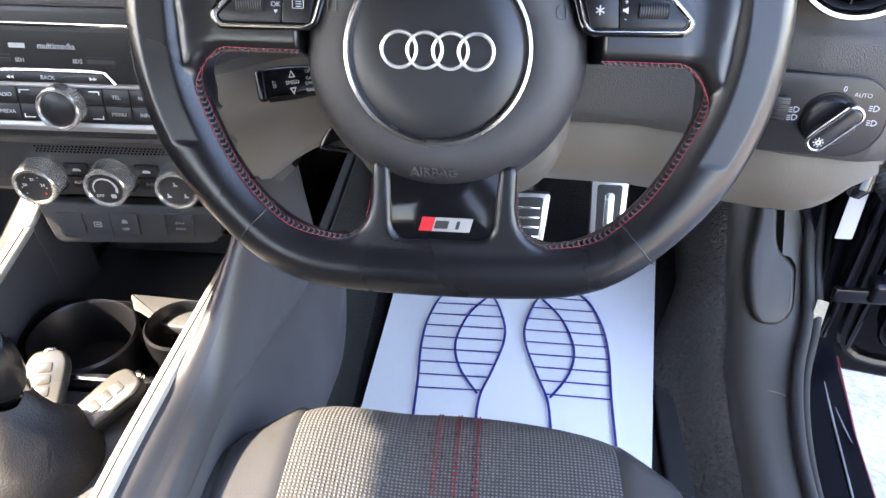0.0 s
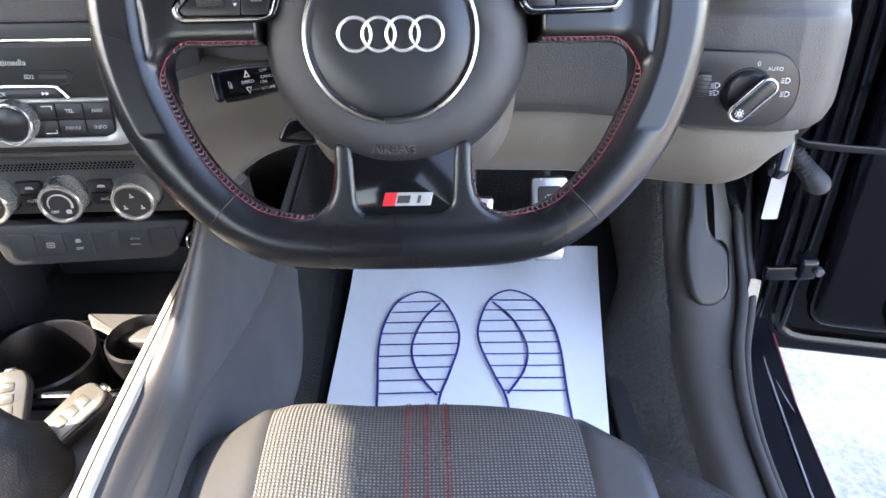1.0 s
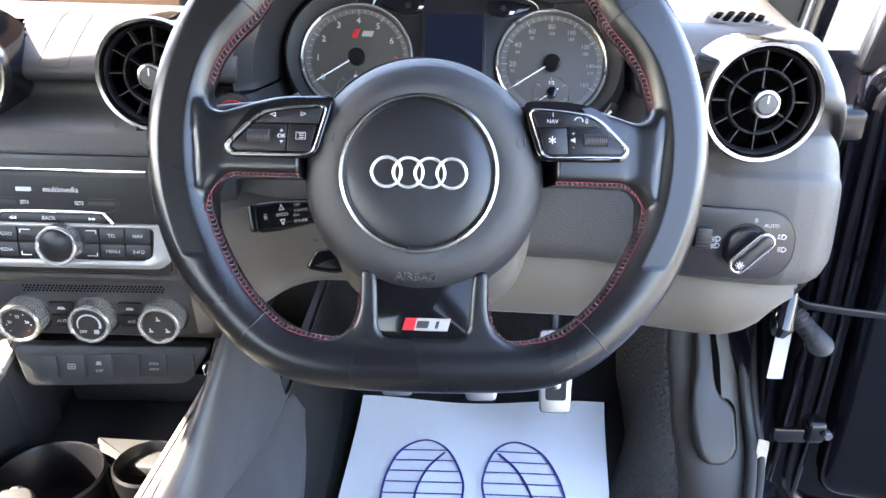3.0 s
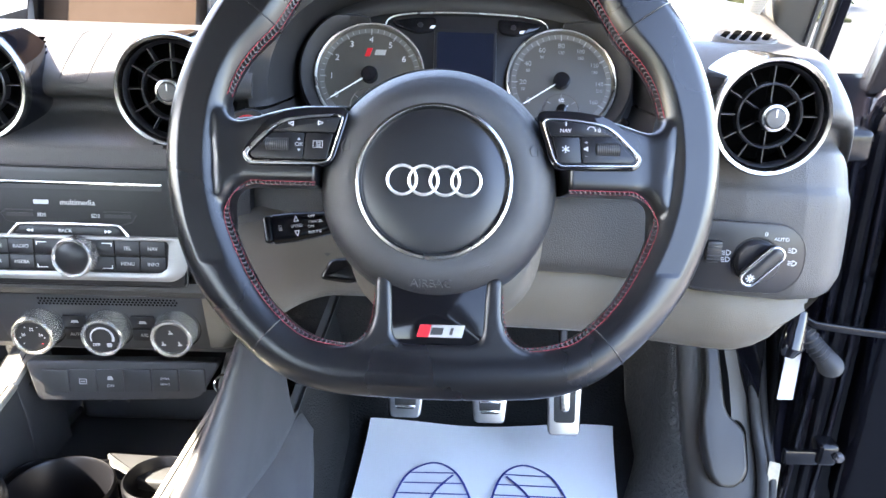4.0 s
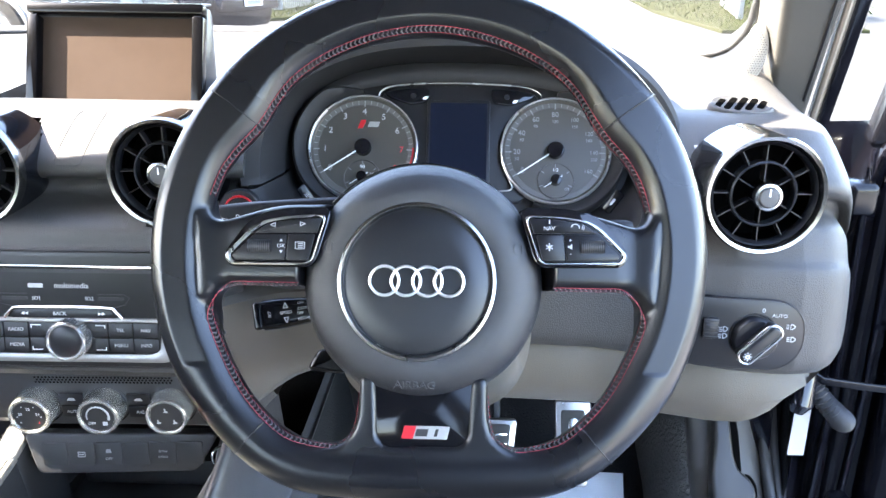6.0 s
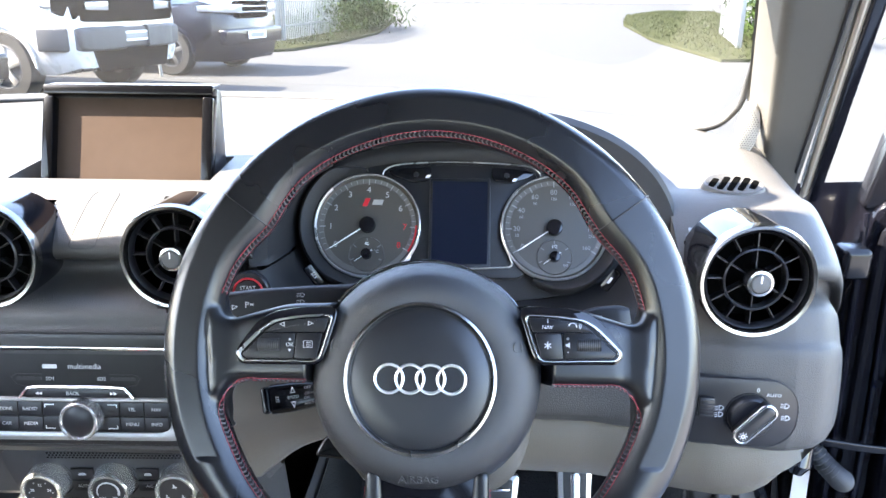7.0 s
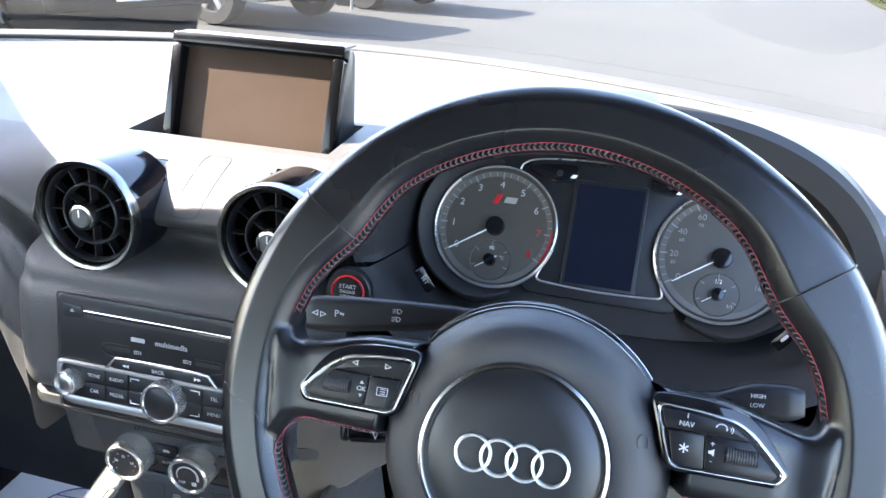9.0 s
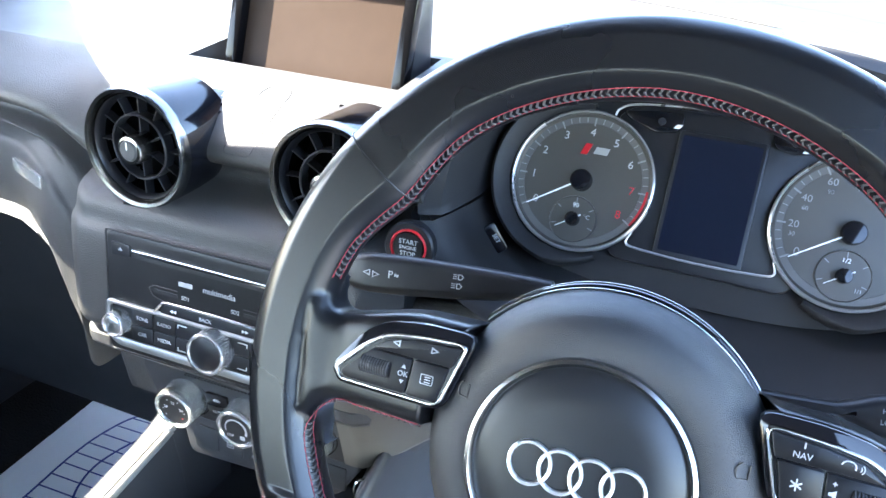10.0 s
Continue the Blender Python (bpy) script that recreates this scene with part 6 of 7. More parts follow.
# ---- seat ----
def weave():
    m = mat("woven_seat_fabric", (0.050, 0.0505, 0.050), 0.8, vary=0.1)
    nt = m.node_tree
    tc = nt.nodes.new("ShaderNodeTexCoord")
    prev = None
    for ax in ("X", "Y"):
        w = nt.nodes.new("ShaderNodeTexWave")
        w.bands_direction = ax
        w.inputs["Scale"].default_value = 100
        nt.links.new(tc.outputs["Object"], w.inputs["Vector"])
        if prev is None:
            prev = w
        else:
            mu = nt.nodes.new("ShaderNodeMath")
            mu.operation = "MULTIPLY"
            nt.links.new(prev.outputs["Fac"], mu.inputs[0])
            nt.links.new(w.outputs["Fac"], mu.inputs[1])
    bump = nt.nodes.new("ShaderNodeBump")
    bump.inputs["Strength"].default_value, bump.inputs["Distance"].default_value = 0.9, 0.0012
    nt.links.new(mu.outputs[0], bump.inputs["Height"])
    b = nt.nodes["Principled BSDF"]
    nt.links.new(bump.outputs[0], b.inputs["Normal"])
    old = b.inputs["Base Color"].links[0].from_socket
    mx = nt.nodes.new("ShaderNodeMix")
    mx.data_type, mx.blend_type = "RGBA", "MULTIPLY"
    mx.inputs[0].default_value = 1.0
    ramp = nt.nodes.new("ShaderNodeMapRange")
    ramp.inputs["To Min"].default_value, ramp.inputs["To Max"].default_value = 0.45, 2.4
    nt.links.new(mu.outputs[0], ramp.inputs["Value"])
    nt.links.new(old, mx.inputs[6])
    nt.links.new(ramp.outputs[0], mx.inputs[7])
    nt.links.new(mx.outputs[2], b.inputs["Base Color"])
    return m


M_WEAVE = weave()
seat = thing("driver_seat", (0.01, 0.1, 0.3), "black leather and woven fabric driver's seat with red stitch lines", "seat")
SEAT_EDGE = [(0.448, 0.42), (0.470, 0.47), (0.474, 0.515), (0.468, 0.542), (0.452, 0.562), (0.425, 0.574), (0.37, 0.578), (0.28, 0.574), (0.12, 0.558), (-0.08, 0.545), (-0.28, 0.54)]


def seat_point(x, k):
    """A point of the cushion: k counts along its section from the front edge up and back."""
    y, z = SEAT_EDGE[k]
    u = x - 0.013
    side = max(0, abs(u) - 0.135)
    rear = min(1, max(0, (k - 3) / 4))
    z += rear * (-0.04 * side + 0.4 * side ** 2)
    z += rear * 0.020 * smooth_step((u - 0.175) / 0.05)
    z += 0.019 * smooth_step((-u - 0.03) / 0.10) * min(1, k / 3)
    z -= max(0, abs(u) - 0.245) ** 2 * 30
    y -= 0.95 * u * u + 0.6 * side * (1 - rear * 0.5) - 0.013
    return Vector((x, y, z))


def seat_strip(name, x0, x1, material, label, n=10):
    rows = []
    for i in range(n + 1):
        s = i / n
        x = x0 + (x1 - x0) * s
        puff = 0.003 * (1 - (2 * s - 1) ** 8) - 0.003
        line = spline([seat_point(x, k) + Vector((0, 0.3 * puff, puff)) for k in range(len(SEAT_EDGE))], 4)
        rows.append(line)
    return part(name, quads(rows), material, seat, label, angle=60)


seat_strip("outer_bolster", -0.265, -0.166, M_SEATLEATHER, "grained black leather bolster")
seat_strip("side_panel", -0.166, -0.116, M_SEATSMOOTH, "smooth black leather panel")
seat_strip("centre_panel", -0.116, 0.148, M_WEAVE, "woven dark fabric centre", 24)
seat_strip("side_panel", 0.148, 0.196, M_SEATSMOOTH, "smooth black leather panel")
seat_strip("outer_bolster", 0.196, 0.29, M_SEATLEATHER, "grained black leather bolster")
for x in (-0.001, 0.0155, 0.032):
    line = spline([seat_point(x, k) + Vector((0, 0.0002, 0.0004)) for k in range(2, len(SEAT_EDGE))], 22)
    for off in (-0.0012, 0.0012):
        bm = bmesh.new()
        for a, b in list(zip(line, line[1:]))[::2]:
            d = (b - a)
            q = [a + Vector((off - 0.0005, 0, 0)), a + Vector((off + 0.0005, 0, 0)), b + Vector((off + 0.0005, 0, 0)), b + Vector((off - 0.0005, 0, 0))]
            vs = [bm.verts.new(v) for v in q] + [bm.verts.new(v + Vector((0, 0.0003, 0.0008))) for v in q]
            for f in ((4, 5, 6, 7), (0, 1, 5, 4), (1, 2, 6, 5), (2, 3, 7, 6), (3, 0, 4, 7)):
                bm.faces.new([vs[i] for i in f])
        part("stitch_line", bm, M_SEAM, seat, "red stitch line")
part("base", box(0.50, 0.62, 0.14, 0.03, (0.012, 0.12, 0.43), 3), M_BLACK, seat, "")

# backrest, out of view; added to keep light from behind off the cabin
rows = []
for z, y, hw in ((0.50, -0.20, 0.20), (0.62, -0.24, 0.25), (0.80, -0.29, 0.26), (0.98, -0.34, 0.24), (1.08, -0.37, 0.19), (1.12, -0.385, 0.12)):
    rows.append([(0.012 + hw * math.copysign(abs(math.cos(a)) ** 0.6, math.cos(a)), y + (0.06 + 0.03 * abs(math.cos(a)) ** 3) * math.sin(a), z) for a in [math.tau * i / 32 for i in range(32)]])
part("backrest", quads(rows, closed_u=True, caps=True), M_SEATLEATHER, seat, "black leather backrest, out of view, blocks light from behind", angle=60)

# ---- paper mats ----
def sole(mirror, parent, frame_m):
    """Printed shoe sole: outline, instep line and cross bars, 4 mm lines."""
    s = -1 if mirror else 1
    out = spline([(-0.050, -0.17), (-0.053, -0.08), (-0.058, 0.0), (-0.054, 0.06), (-0.036, 0.115), (0.0, 0.140), (0.034, 0.118), (0.056, 0.06), (0.058, 0.015), (0.044, -0.045), (0.031, -0.095), (0.030, -0.17)], 6)
    left = lambda y: float(np.interp(y, [-0.17, -0.08, 0.0, 0.06, 0.115, 0.14], [-0.050, -0.053, -0.058, -0.054, -0.036, 0.0]))
    right = lambda y: float(np.interp(y, [-0.17, -0.095, -0.045, 0.015, 0.06, 0.118, 0.14], [0.030, 0.031, 0.044, 0.058, 0.056, 0.034, 0.0]))
    flat = lambda i: [(0.0017, 0.0), (0.0017, 0.0004), (-0.0017, 0.0004), (-0.0017, 0.0)]
    part("printed_line", sweep([(s * p.x, p.y, 0) for p in out], flat), M_BLUEINK, parent, "blue printed outline", frame_m)
    inst = spline([(0.030, 0.112), (0.004, 0.07), (-0.010, 0.01), (0.0, -0.04), (0.028, -0.085)], 6)
    part("printed_line", sweep([(s * p.x, p.y, 0) for p in inst], flat), M_BLUEINK, parent, "blue printed instep line", frame_m)
    for k in range(9):
        y = 0.115 - 0.0245 * k
        part("printed_bar", sweep([(s * left(y), y - 0.002, 0), (s * right(y), y + 0.002, 0)], lambda i: [(0.0011, 0.0), (0.0011, 0.0004), (-0.0011, 0.0004), (-0.0011, 0.0)]), M_BLUEINK, parent, "", frame_m)


def paper(x0, x1, y0, y1, soles, tilt, skew, label):
    t = thing("paper_mat", ((x0 + x1) / 2, (y0 + y1) / 2, 0.305), label, "paper mat", "paper mats")
    rows = []
    for j in range(33):
        y = y0 + (y1 - y0) * j / 32
        c = (j / 32) ** 18 * 0.014
        mid, half = (x0 + x1) / 2 + skew * (y - y1), (x1 - x0) / 2 - 0.045 * (y1 - y)
        rows.append([(mid + half * (2 * i / 24 - 1), y, 0.311 + 0.0012 * math.sin(14 * i / 24 + 5 * y) * math.sin(9 * y) + c * (0.6 + 0.4 * math.cos(7 * i / 24))) for i in range(25)])
    part("sheet", quads(rows), M_PAPER, t)
    for cx, mir, tn in soles:
        sole(mir, t, Matrix.Translation((cx, (y0 + y1) / 2 + tilt, 0.3142)) @ Matrix.Rotation(radians(tn), 4, "Z"))
    return t


paper(-0.103, 0.306, 0.40, 1.047, ((0.002, False, -2), (0.150, True, 1)), 0.08, 0.10, "white paper foot mat with blue printed shoe soles on the carpet")
paper(-0.875, -0.475, 0.42, 1.0, ((-0.74, False, 0), (-0.60, True, 0)), 0.06, 0.0, "white paper foot mat on the passenger footwell carpet, in shade")

# ---- pedals ----
M_PEDAL = mat("brushed_pedal_steel", (0.36, 0.355, 0.35), 0.32, metal=1.0, wear=0.08, vary=0.1)


def pedal(name, x, y, z, w, h, taper, label, lean):
    p = thing(name, (x, y, z), label, "pedal", "pedals")
    m = axes((x, y, z), (1, 0, 0), (0, lean, 1))
    out = polyround([(-w / 2, h / 2), (-w / 2 * taper, -h / 2), (w / 2 * taper, -h / 2), (w / 2, h / 2)], 0.008)
    inn = [(a * 0.66, b * 0.74 + 0.003) for a, b in out]
    part("plate", slab(out, -0.008, 0.004, 0.003, 3), M_PEDAL, p, "brushed steel pedal plate", m)
    part("rubber_pad", slab(inn, 0.003, 0.0055, 0.001), M_RUBBER, p, "black rubber inlay", m)
    for k in range(4 if h < 0.1 else 5):
        yy = -h * 0.28 + k * h * 0.17
        if h < 0.1:
            part("grip_bar", box(w * 0.5, 0.004, 0.003, 0.0012, (0, yy, 0.0062)), M_CHROME, p, "", m)
    if h > 0.1:
        part("grip_bar", slab(rounded(0.014, h * 0.52, 0.006, 4, 0.0, 0.006), 0.005, 0.0072, 0.001), M_RING, p, "", m)
    part("arm", sweep([m @ Vector((0, 0, -0.006)), m @ Vector((0, 0.06, -0.03)), m @ Vector((0.0, 0.26, -0.02))], lambda i: rounded(0.016, 0.012, 0.003), (1, 0, 0)), M_BLACK, p, "", None)
    return p


pedal("clutch_pedal", -0.040, 0.955, 0.436, 0.062, 0.080, 0.74, "brushed steel clutch pedal with black rubber ribs", 0.45)
pedal("brake_pedal", 0.088, 0.950, 0.436, 0.062, 0.084, 0.74, "brushed steel brake pedal with black rubber ribs", 0.45)
pedal("accelerator_pedal", 0.204, 0.966, 0.434, 0.056, 0.130, 0.86, "long brushed steel accelerator pedal with rubber inlay", 0.42)

# ---- driver's side: sill, kick panel, door ----
M_SILL = pebbled("satin_sill_plastic", (0.040, 0.0365, 0.0315), 0.38, 1300, 0.2, spec=0.4)
sill = thing("sill_trim", (0.40, 0.5, 0.30), "dark grey plastic sill and kick panel trim beside the footwell", "sill trim", kind="structure")
BAND = [(-0.4, 0.362), (0.2, 0.366), (0.5, 0.370), (0.66, 0.376), (0.78, 0.398), (0.865, 0.45), (0.925, 0.54), (0.96, 0.65), (0.975, 0.76)]


def inward(y):
    """How far the band has drawn in towards the seat, 0 to 1."""
    s = min(1, max(0, (0.85 - y) / 0.30))
    return s * s * (3 - 2 * s)


line = spline([(0.398 - 0.041 * inward(y), y, z) for y, z in BAND], 6)


def broad(y):
    """The band is broader where it climbs past the lever."""
    return 1 + 0.28 * smooth_step((y - 0.72) / 0.12)


def band_section(i):
    g = 1 - 0.28 * inward(line[i].y)
    return [(a * g * (broad(line[i].y) if a > 0 else 1), b) for a, b in [(0.066, -0.012), (0.046, -0.004), (0.040, 0.0), (0.030, 0.006), (0.0, 0.009), (-0.024, 0.005), (-0.036, -0.002), (-0.041, -0.010), (-0.042, -0.022), (-0.030, -0.09), (0.066, -0.09)]]


part("band", sweep(line, band_section, (0, -1, 1)), M_SILL, sill, "satin grey band", angle=60)
cut = min(range(len(line)), key=lambda i: abs(line[i].y - 0.675))
part("joint", tube([line[cut] + Vector((0.031 - 0.062 * k / 8, 0.012 * math.sin(math.pi * k / 8) - 0.02 * k / 8, 0.0108 - 0.012 * (k / 8) ** 3 - 0.008 * (1 - k / 8) ** 3)) for k in range(9)], 0.0006, 6), M_LOWER, sill, "fine joint across the sill")
part("seal", tube([p + Vector((0.047 * broad(p.y) - 0.013 * inward(p.y), -0.004, 0.004)) for p in line], 0.0075, 10, False, (1, 0, 0)), M_RUBBER, sill, "black rubber door seal")
part("seal_lip", tube([p + Vector((0.058 * broad(p.y) - 0.013 * inward(p.y), -0.006, -0.004)) for p in line], 0.006, 10, False, (1, 0, 0)), M_RUBBER, sill, "second rubber lip")
wall_rows = []
for p in line[::2] + [Vector((0.398, 1.02, 0.78)), Vector((0.398, 1.35, 0.80))]:
    k = smooth_step((p.y - 0.80) / 0.20)
    top = Vector((p.x - 0.034 * (1 - 0.28 * inward(p.y)), p.y, p.z - 0.010))
    low = Vector((0.268 + 0.070 * k, p.y + 0.03 * k, 0.298))
    wall_rows.append([top, top.lerp(low, 0.2) + Vector((-0.003, 0, 0.006)), top.lerp(low, 0.6) + Vector((0.004, 0, -0.004)), low])
part("kick_wall", quads(wall_rows), M_CARPET, sill, "fuzzy grey-brown carpet on the side of the footwell", angle=70)
part("mat_edge", slab(polyround([(0.252, 0.30), (0.290, 0.30), (0.296, 0.70), (0.287, 0.745), (0.262, 0.755)], 0.012, 4), 0.292, 0.312, 0.005, 3), M_RUBBER, sill, "dark rubber edge beside the paper mat")

# bonnet release lever on the band
M_LEVER = pebbled("satin_dark_lever_plastic", (0.019, 0.0175, 0.0155), 0.40, 1200, 0.15, spec=0.3)
lever = thing("bonnet_lever", (0.40, 0.85, 0.45), "dark grey moulded bonnet release lever on the kick panel", "release lever")
LV = axes((0.392, 0.842, 0.468), (1, 0, 0), (0, 0.60, 0.80))
bm = slab(polyround([(-0.022, -0.030), (-0.016, -0.070), (-0.004, -0.085), (0.020, -0.084), (0.034, -0.066), (0.037, -0.012), (0.032, -0.001), (0.016, 0.012), (0.011, 0.030), (0.008, 0.125), (-0.010, 0.135), (-0.013, 0.050), (-0.020, 0.010)], 0.012, 6), -0.012, 0.012, 0.0055, 5)
for v in bm.verts:
    if v.co.z > 0:
        v.co.z += 0.005 * math.exp(-((v.co.y + 0.055) / 0.03) ** 2) - 0.0035 * math.exp(-((v.co.y - 0.0) / 0.025) ** 2)
part("handle", bm, M_LEVER, lever, "", LV, angle=70)
# black slabs paint the shade round the lever and in its finger recess
part("gap", slab(polyround([(-0.018, -0.082), (-0.006, -0.090), (0.024, -0.087), (0.0395, -0.064), (0.0405, -0.006), (0.030, 0.008), (0.010, 0.0), (-0.005, -0.04)], 0.012, 5), -0.014, 0.0035), M_VOID, lever, "dark patch for the shade in the gap round the lever", LV)
part("recess_shade", slab(polyround([(0.008, 0.020), (0.021, 0.006), (0.021, 0.060), (0.015, 0.125), (0.004, 0.13), (0.008, 0.06)], 0.006, 5), -0.012, 0.0056), M_VOID, lever, "dark patch for the shade of the finger recess", LV)

M_STEEL = mat("dull_steel", (0.06, 0.06, 0.065), 0.45, metal=0.6)
# body outside the seal: painted sill and hinge pillar
bodyside = thing("door_frame", (0.5, 0.6, 0.3), "gloss black painted door frame of the car body", "door frame", kind="structure")
part("outer_sill", sweep([(0.415, -0.5, 0.315), (0.436, 0.3, 0.317), (0.452, 0.55, 0.318), (0.464, 0.7, 0.320), (0.478, 0.85, 0.335)], lambda i: [(0.050, -0.09), (0.052, -0.03), (0.044, -0.008), (0.0, 0.004), (-0.045, 0.012), (-0.05, -0.09)], (0, 0, 1)), M_PAINT, bodyside, "gloss black sill")
part("red_line", tube([(0.467, -0.5, 0.292), (0.488, 0.3, 0.294), (0.504, 0.55, 0.295), (0.516, 0.7, 0.297), (0.529, 0.83, 0.312)], 0.0016, 6), M_SEAM, bodyside, "red line along the sill")
part("hinge_pillar", quads([[(0.452 + 0.03 * math.sin(k * 0.5), 0.86 + 0.012 * k + 0.04 * u, 0.30 + 0.078 * k) if u < 2 else (0.452 + 0.16, 0.93 + 0.012 * k, 0.30 + 0.078 * k) for k in range(9)] for u in (-1, 0, 1, 2)]), M_PAINT, bodyside, "gloss black hinge pillar")
part("hinge_panel", quads([[(x, y + 0.012 * k, 0.30 + 0.075 * k) for k in range(8)] for x, y in ((0.405, 0.93), (0.43, 0.885), (0.462, 0.850))]), M_PAINT, bodyside, "gloss black panel behind the seal")
part("pillar_patch", slab(polyround([(-0.012, -0.036), (0.009, -0.036), (0.016, 0.034), (-0.004, 0.034)], 0.002), 0, 0.001), mat("greyed_white_label", (0.24, 0.24, 0.25), 0.5, vary=0.15), bodyside, "white sticker on the hinge pillar", axes((0.4680, 0.826, 0.560), (1, 0.0, 0), (0, 0.25, 1)))
# pale tubes stand for the highlights along the gloss sill
part("sill_glint", tube([(0.425, -0.5, 0.318), (0.446, 0.3, 0.320), (0.464, 0.55, 0.321), (0.481, 0.7, 0.322), (0.492, 0.80, 0.326)], 0.0014, 6), M_SILVERPAINT, bodyside, "thin pale line for the highlight along the sill")
part("sill_glint", tube([(0.456, -0.5, 0.306), (0.477, 0.3, 0.308), (0.493, 0.55, 0.309), (0.500, 0.66, 0.311), (0.490, 0.745, 0.321)], 0.0012, 6), M_SILVERPAINT, bodyside, "thin pale line for the highlight along the sill")
# mottled patch painted for a scrap of bright outside past the pillar
part("pillar_patch", slab(polyround([(-0.010, -0.055), (-0.003, -0.058), (0.010, -0.02), (0.012, 0.045), (-0.004, 0.050)], 0.002), 0, 0.001), mat("outside_light_scrap", (0.20, 0.18, 0.14), 0.6, grain=180, vary=0.6, blotch=60), bodyside, "mottled patch for the bright outside showing past the hinge pillar", axes((0.4625, 0.797, 0.388), (1, 0.1, 0), (0, 0.15, 1)))
part("hinge_arm", box(0.048, 0.010, 0.022, 0.003, (0.505, 0.818, 0.436)), M_DOORBLACK, bodyside, "black hinge arm")
part("hinge_knuckle", box(0.028, 0.030, 0.034, 0.007, (0.538, 0.822, 0.444), 3), M_DOORBLACK, bodyside, "black hinge knuckle")
part("hinge_bolt", lathe([(0.007, -0.004), (0.007, 0.003), (0.005, 0.005), (0.0, 0.005)], 6), M_STEEL, bodyside, "hinge bolt", axes((0.550, 0.805, 0.445), (1, 0, 0), (0, 0, 1)))
part("hinge", box(0.035, 0.04, 0.04, 0.008, (0.505, 0.865, 0.86), 3), M_DOORBLACK, bodyside, "painted door hinge")

M_DOORPANEL = mat("wavy_gloss_black_panel", (0.002, 0.002, 0.003), 0.10, spec=0.14, grain=14, relief=0.6, deep=0.004, wear=0.03)
door = thing("car_door", (0.52, 0.87, 0.25), "open driver's door, gloss black edge and dark inner panel", "car door")
DR = axes((0.525, 0.875, 0.21), (0.975, -0.22, 0), (0, 0, 1))       # x along the door, y up, z to the cabin
part("shell", slab(polyround([(0.0, 0.06), (0.03, 0.0), (1.02, 0.02), (1.06, 0.68), (0.02, 0.72), (-0.01, 0.60)], 0.03), -0.13, -0.04, 0.012, 3), M_DOORPANEL, door, "gloss black door shell", DR)
part("inner_panel", slab(polyround([(0.07, 0.08), (0.98, 0.08), (1.0, 0.66), (0.06, 0.69)], 0.04), -0.04, -0.005, 0.02, 4), M_DOORPANEL, door, "dark inner panel", DR)
part("door_seal", tube([DR @ Vector((x, y, -0.038)) for x, y in polyround([(0.035, 0.04), (1.0, 0.05), (1.03, 0.69), (0.03, 0.70)], 0.05)], 0.009, 8, True, (0, 1, 0)), M_DOORBLACK, door, "black rubber seal")
part("door_pocket", box(0.7, 0.17, 0.05, 0.02, (0.52, 0.19, 0.01), 3), M_DOORPANEL, door, "", DR)
part("mirror_base", slab(polyround([(0.0, 0.70), (0.16, 0.70), (0.02, 0.80)], 0.01), -0.09, -0.05, 0.006), M_DOORBLACK, door, "black mirror corner", DR)
# check strap and cable boot
part("check_strap", sweep([(0.462, 0.815, 0.648), (0.478, 0.806, 0.641), (0.53, 0.800, 0.637), (0.62, 0.796, 0.630)], lambda i: rounded(0.006, 0.010, 0.002), (0, 0, 1)), M_DOORBLACK, bodyside, "dark steel check strap")
part("strap_bracket", sweep([(0.462, 0.815, 0.655), (0.456, 0.806, 0.632), (0.452, 0.80, 0.612), (0.449, 0.80, 0.600)], lambda i: oval((0.009, 0.014, 0.016, 0.009)[i], (0.009, 0.012, 0.014, 0.008)[i], 14), (0, 1, 0)), M_PAINT, bodyside, "dark cast steel bracket")
pts = spline([(0.470, 0.815, 0.632), (0.484, 0.808, 0.612), (0.502, 0.806, 0.594), (0.519, 0.818, 0.577), (0.530, 0.845, 0.562)], 8)
part("cable_boot", sweep(pts, lambda i: oval(*[(0.0150 if i % 2 else 0.0105) * (0.82 + 0.006 * i)] * 2, 16), (0, 1, 0)), mat("grey_boot_rubber", (0.018, 0.018, 0.019), 0.6, relief=0.2), bodyside, "ribbed rubber cable boot")
for x in (0.008, 0.046):
    part("edge_rib", tube([DR @ Vector((x + 0.006 * math.sin(4 * k / 10), 0.06 + 0.64 * k / 10, -0.034 + 0.002 * (x > 0.02))) for k in range(11)], 0.0045, 8, False, (0, 1, 0)), M_PAINT, door, "gloss black ridge of the door edge")
# painted frame and seals along the windscreen pillar
# beige puts the sun caught on the rubber seals into their colour
M_SEAL = mat("sun_caught_seal", (0.20, 0.17, 0.14), 0.35)
SEAL = [Vector((0.3425 + 0.065 * k, 0.603 + 0.194 * k, 1.166 - 0.181 * k)) for k in [-0.9 + 0.1 * i for i in range(22)]]
part("pillar_seal", tube(SEAL, 0.0035, 8, False, (0, 1, 0.6)), M_SEAL, bodyside, "pillar seal, coloured pale for the sun on it")
part("seal_lip", tube([p + Vector((0.007, 0.006, 0)) for p in SEAL], 0.0022, 8, False, (0, 1, 0.6)), M_SEAL, bodyside, "seal lip, coloured pale for the sun on it")
part("pillar_frame", sweep([p + Vector((0.017, 0.022, 0)) for p in SEAL], lambda i: rounded(0.016, 0.03, 0.005), (0, 1, 0.6)), M_PAINT, bodyside, "gloss black pillar frame")

# ---- outside: yard, verges, fences, parked cars ----
M_GRASS = mat("dry_grass", (0.018, 0.0195, 0.0105), 0.95, grain=30, relief=1.0, vary=0.5, blotch=1.5, spec=0.0)
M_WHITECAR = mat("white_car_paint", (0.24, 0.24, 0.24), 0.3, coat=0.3)
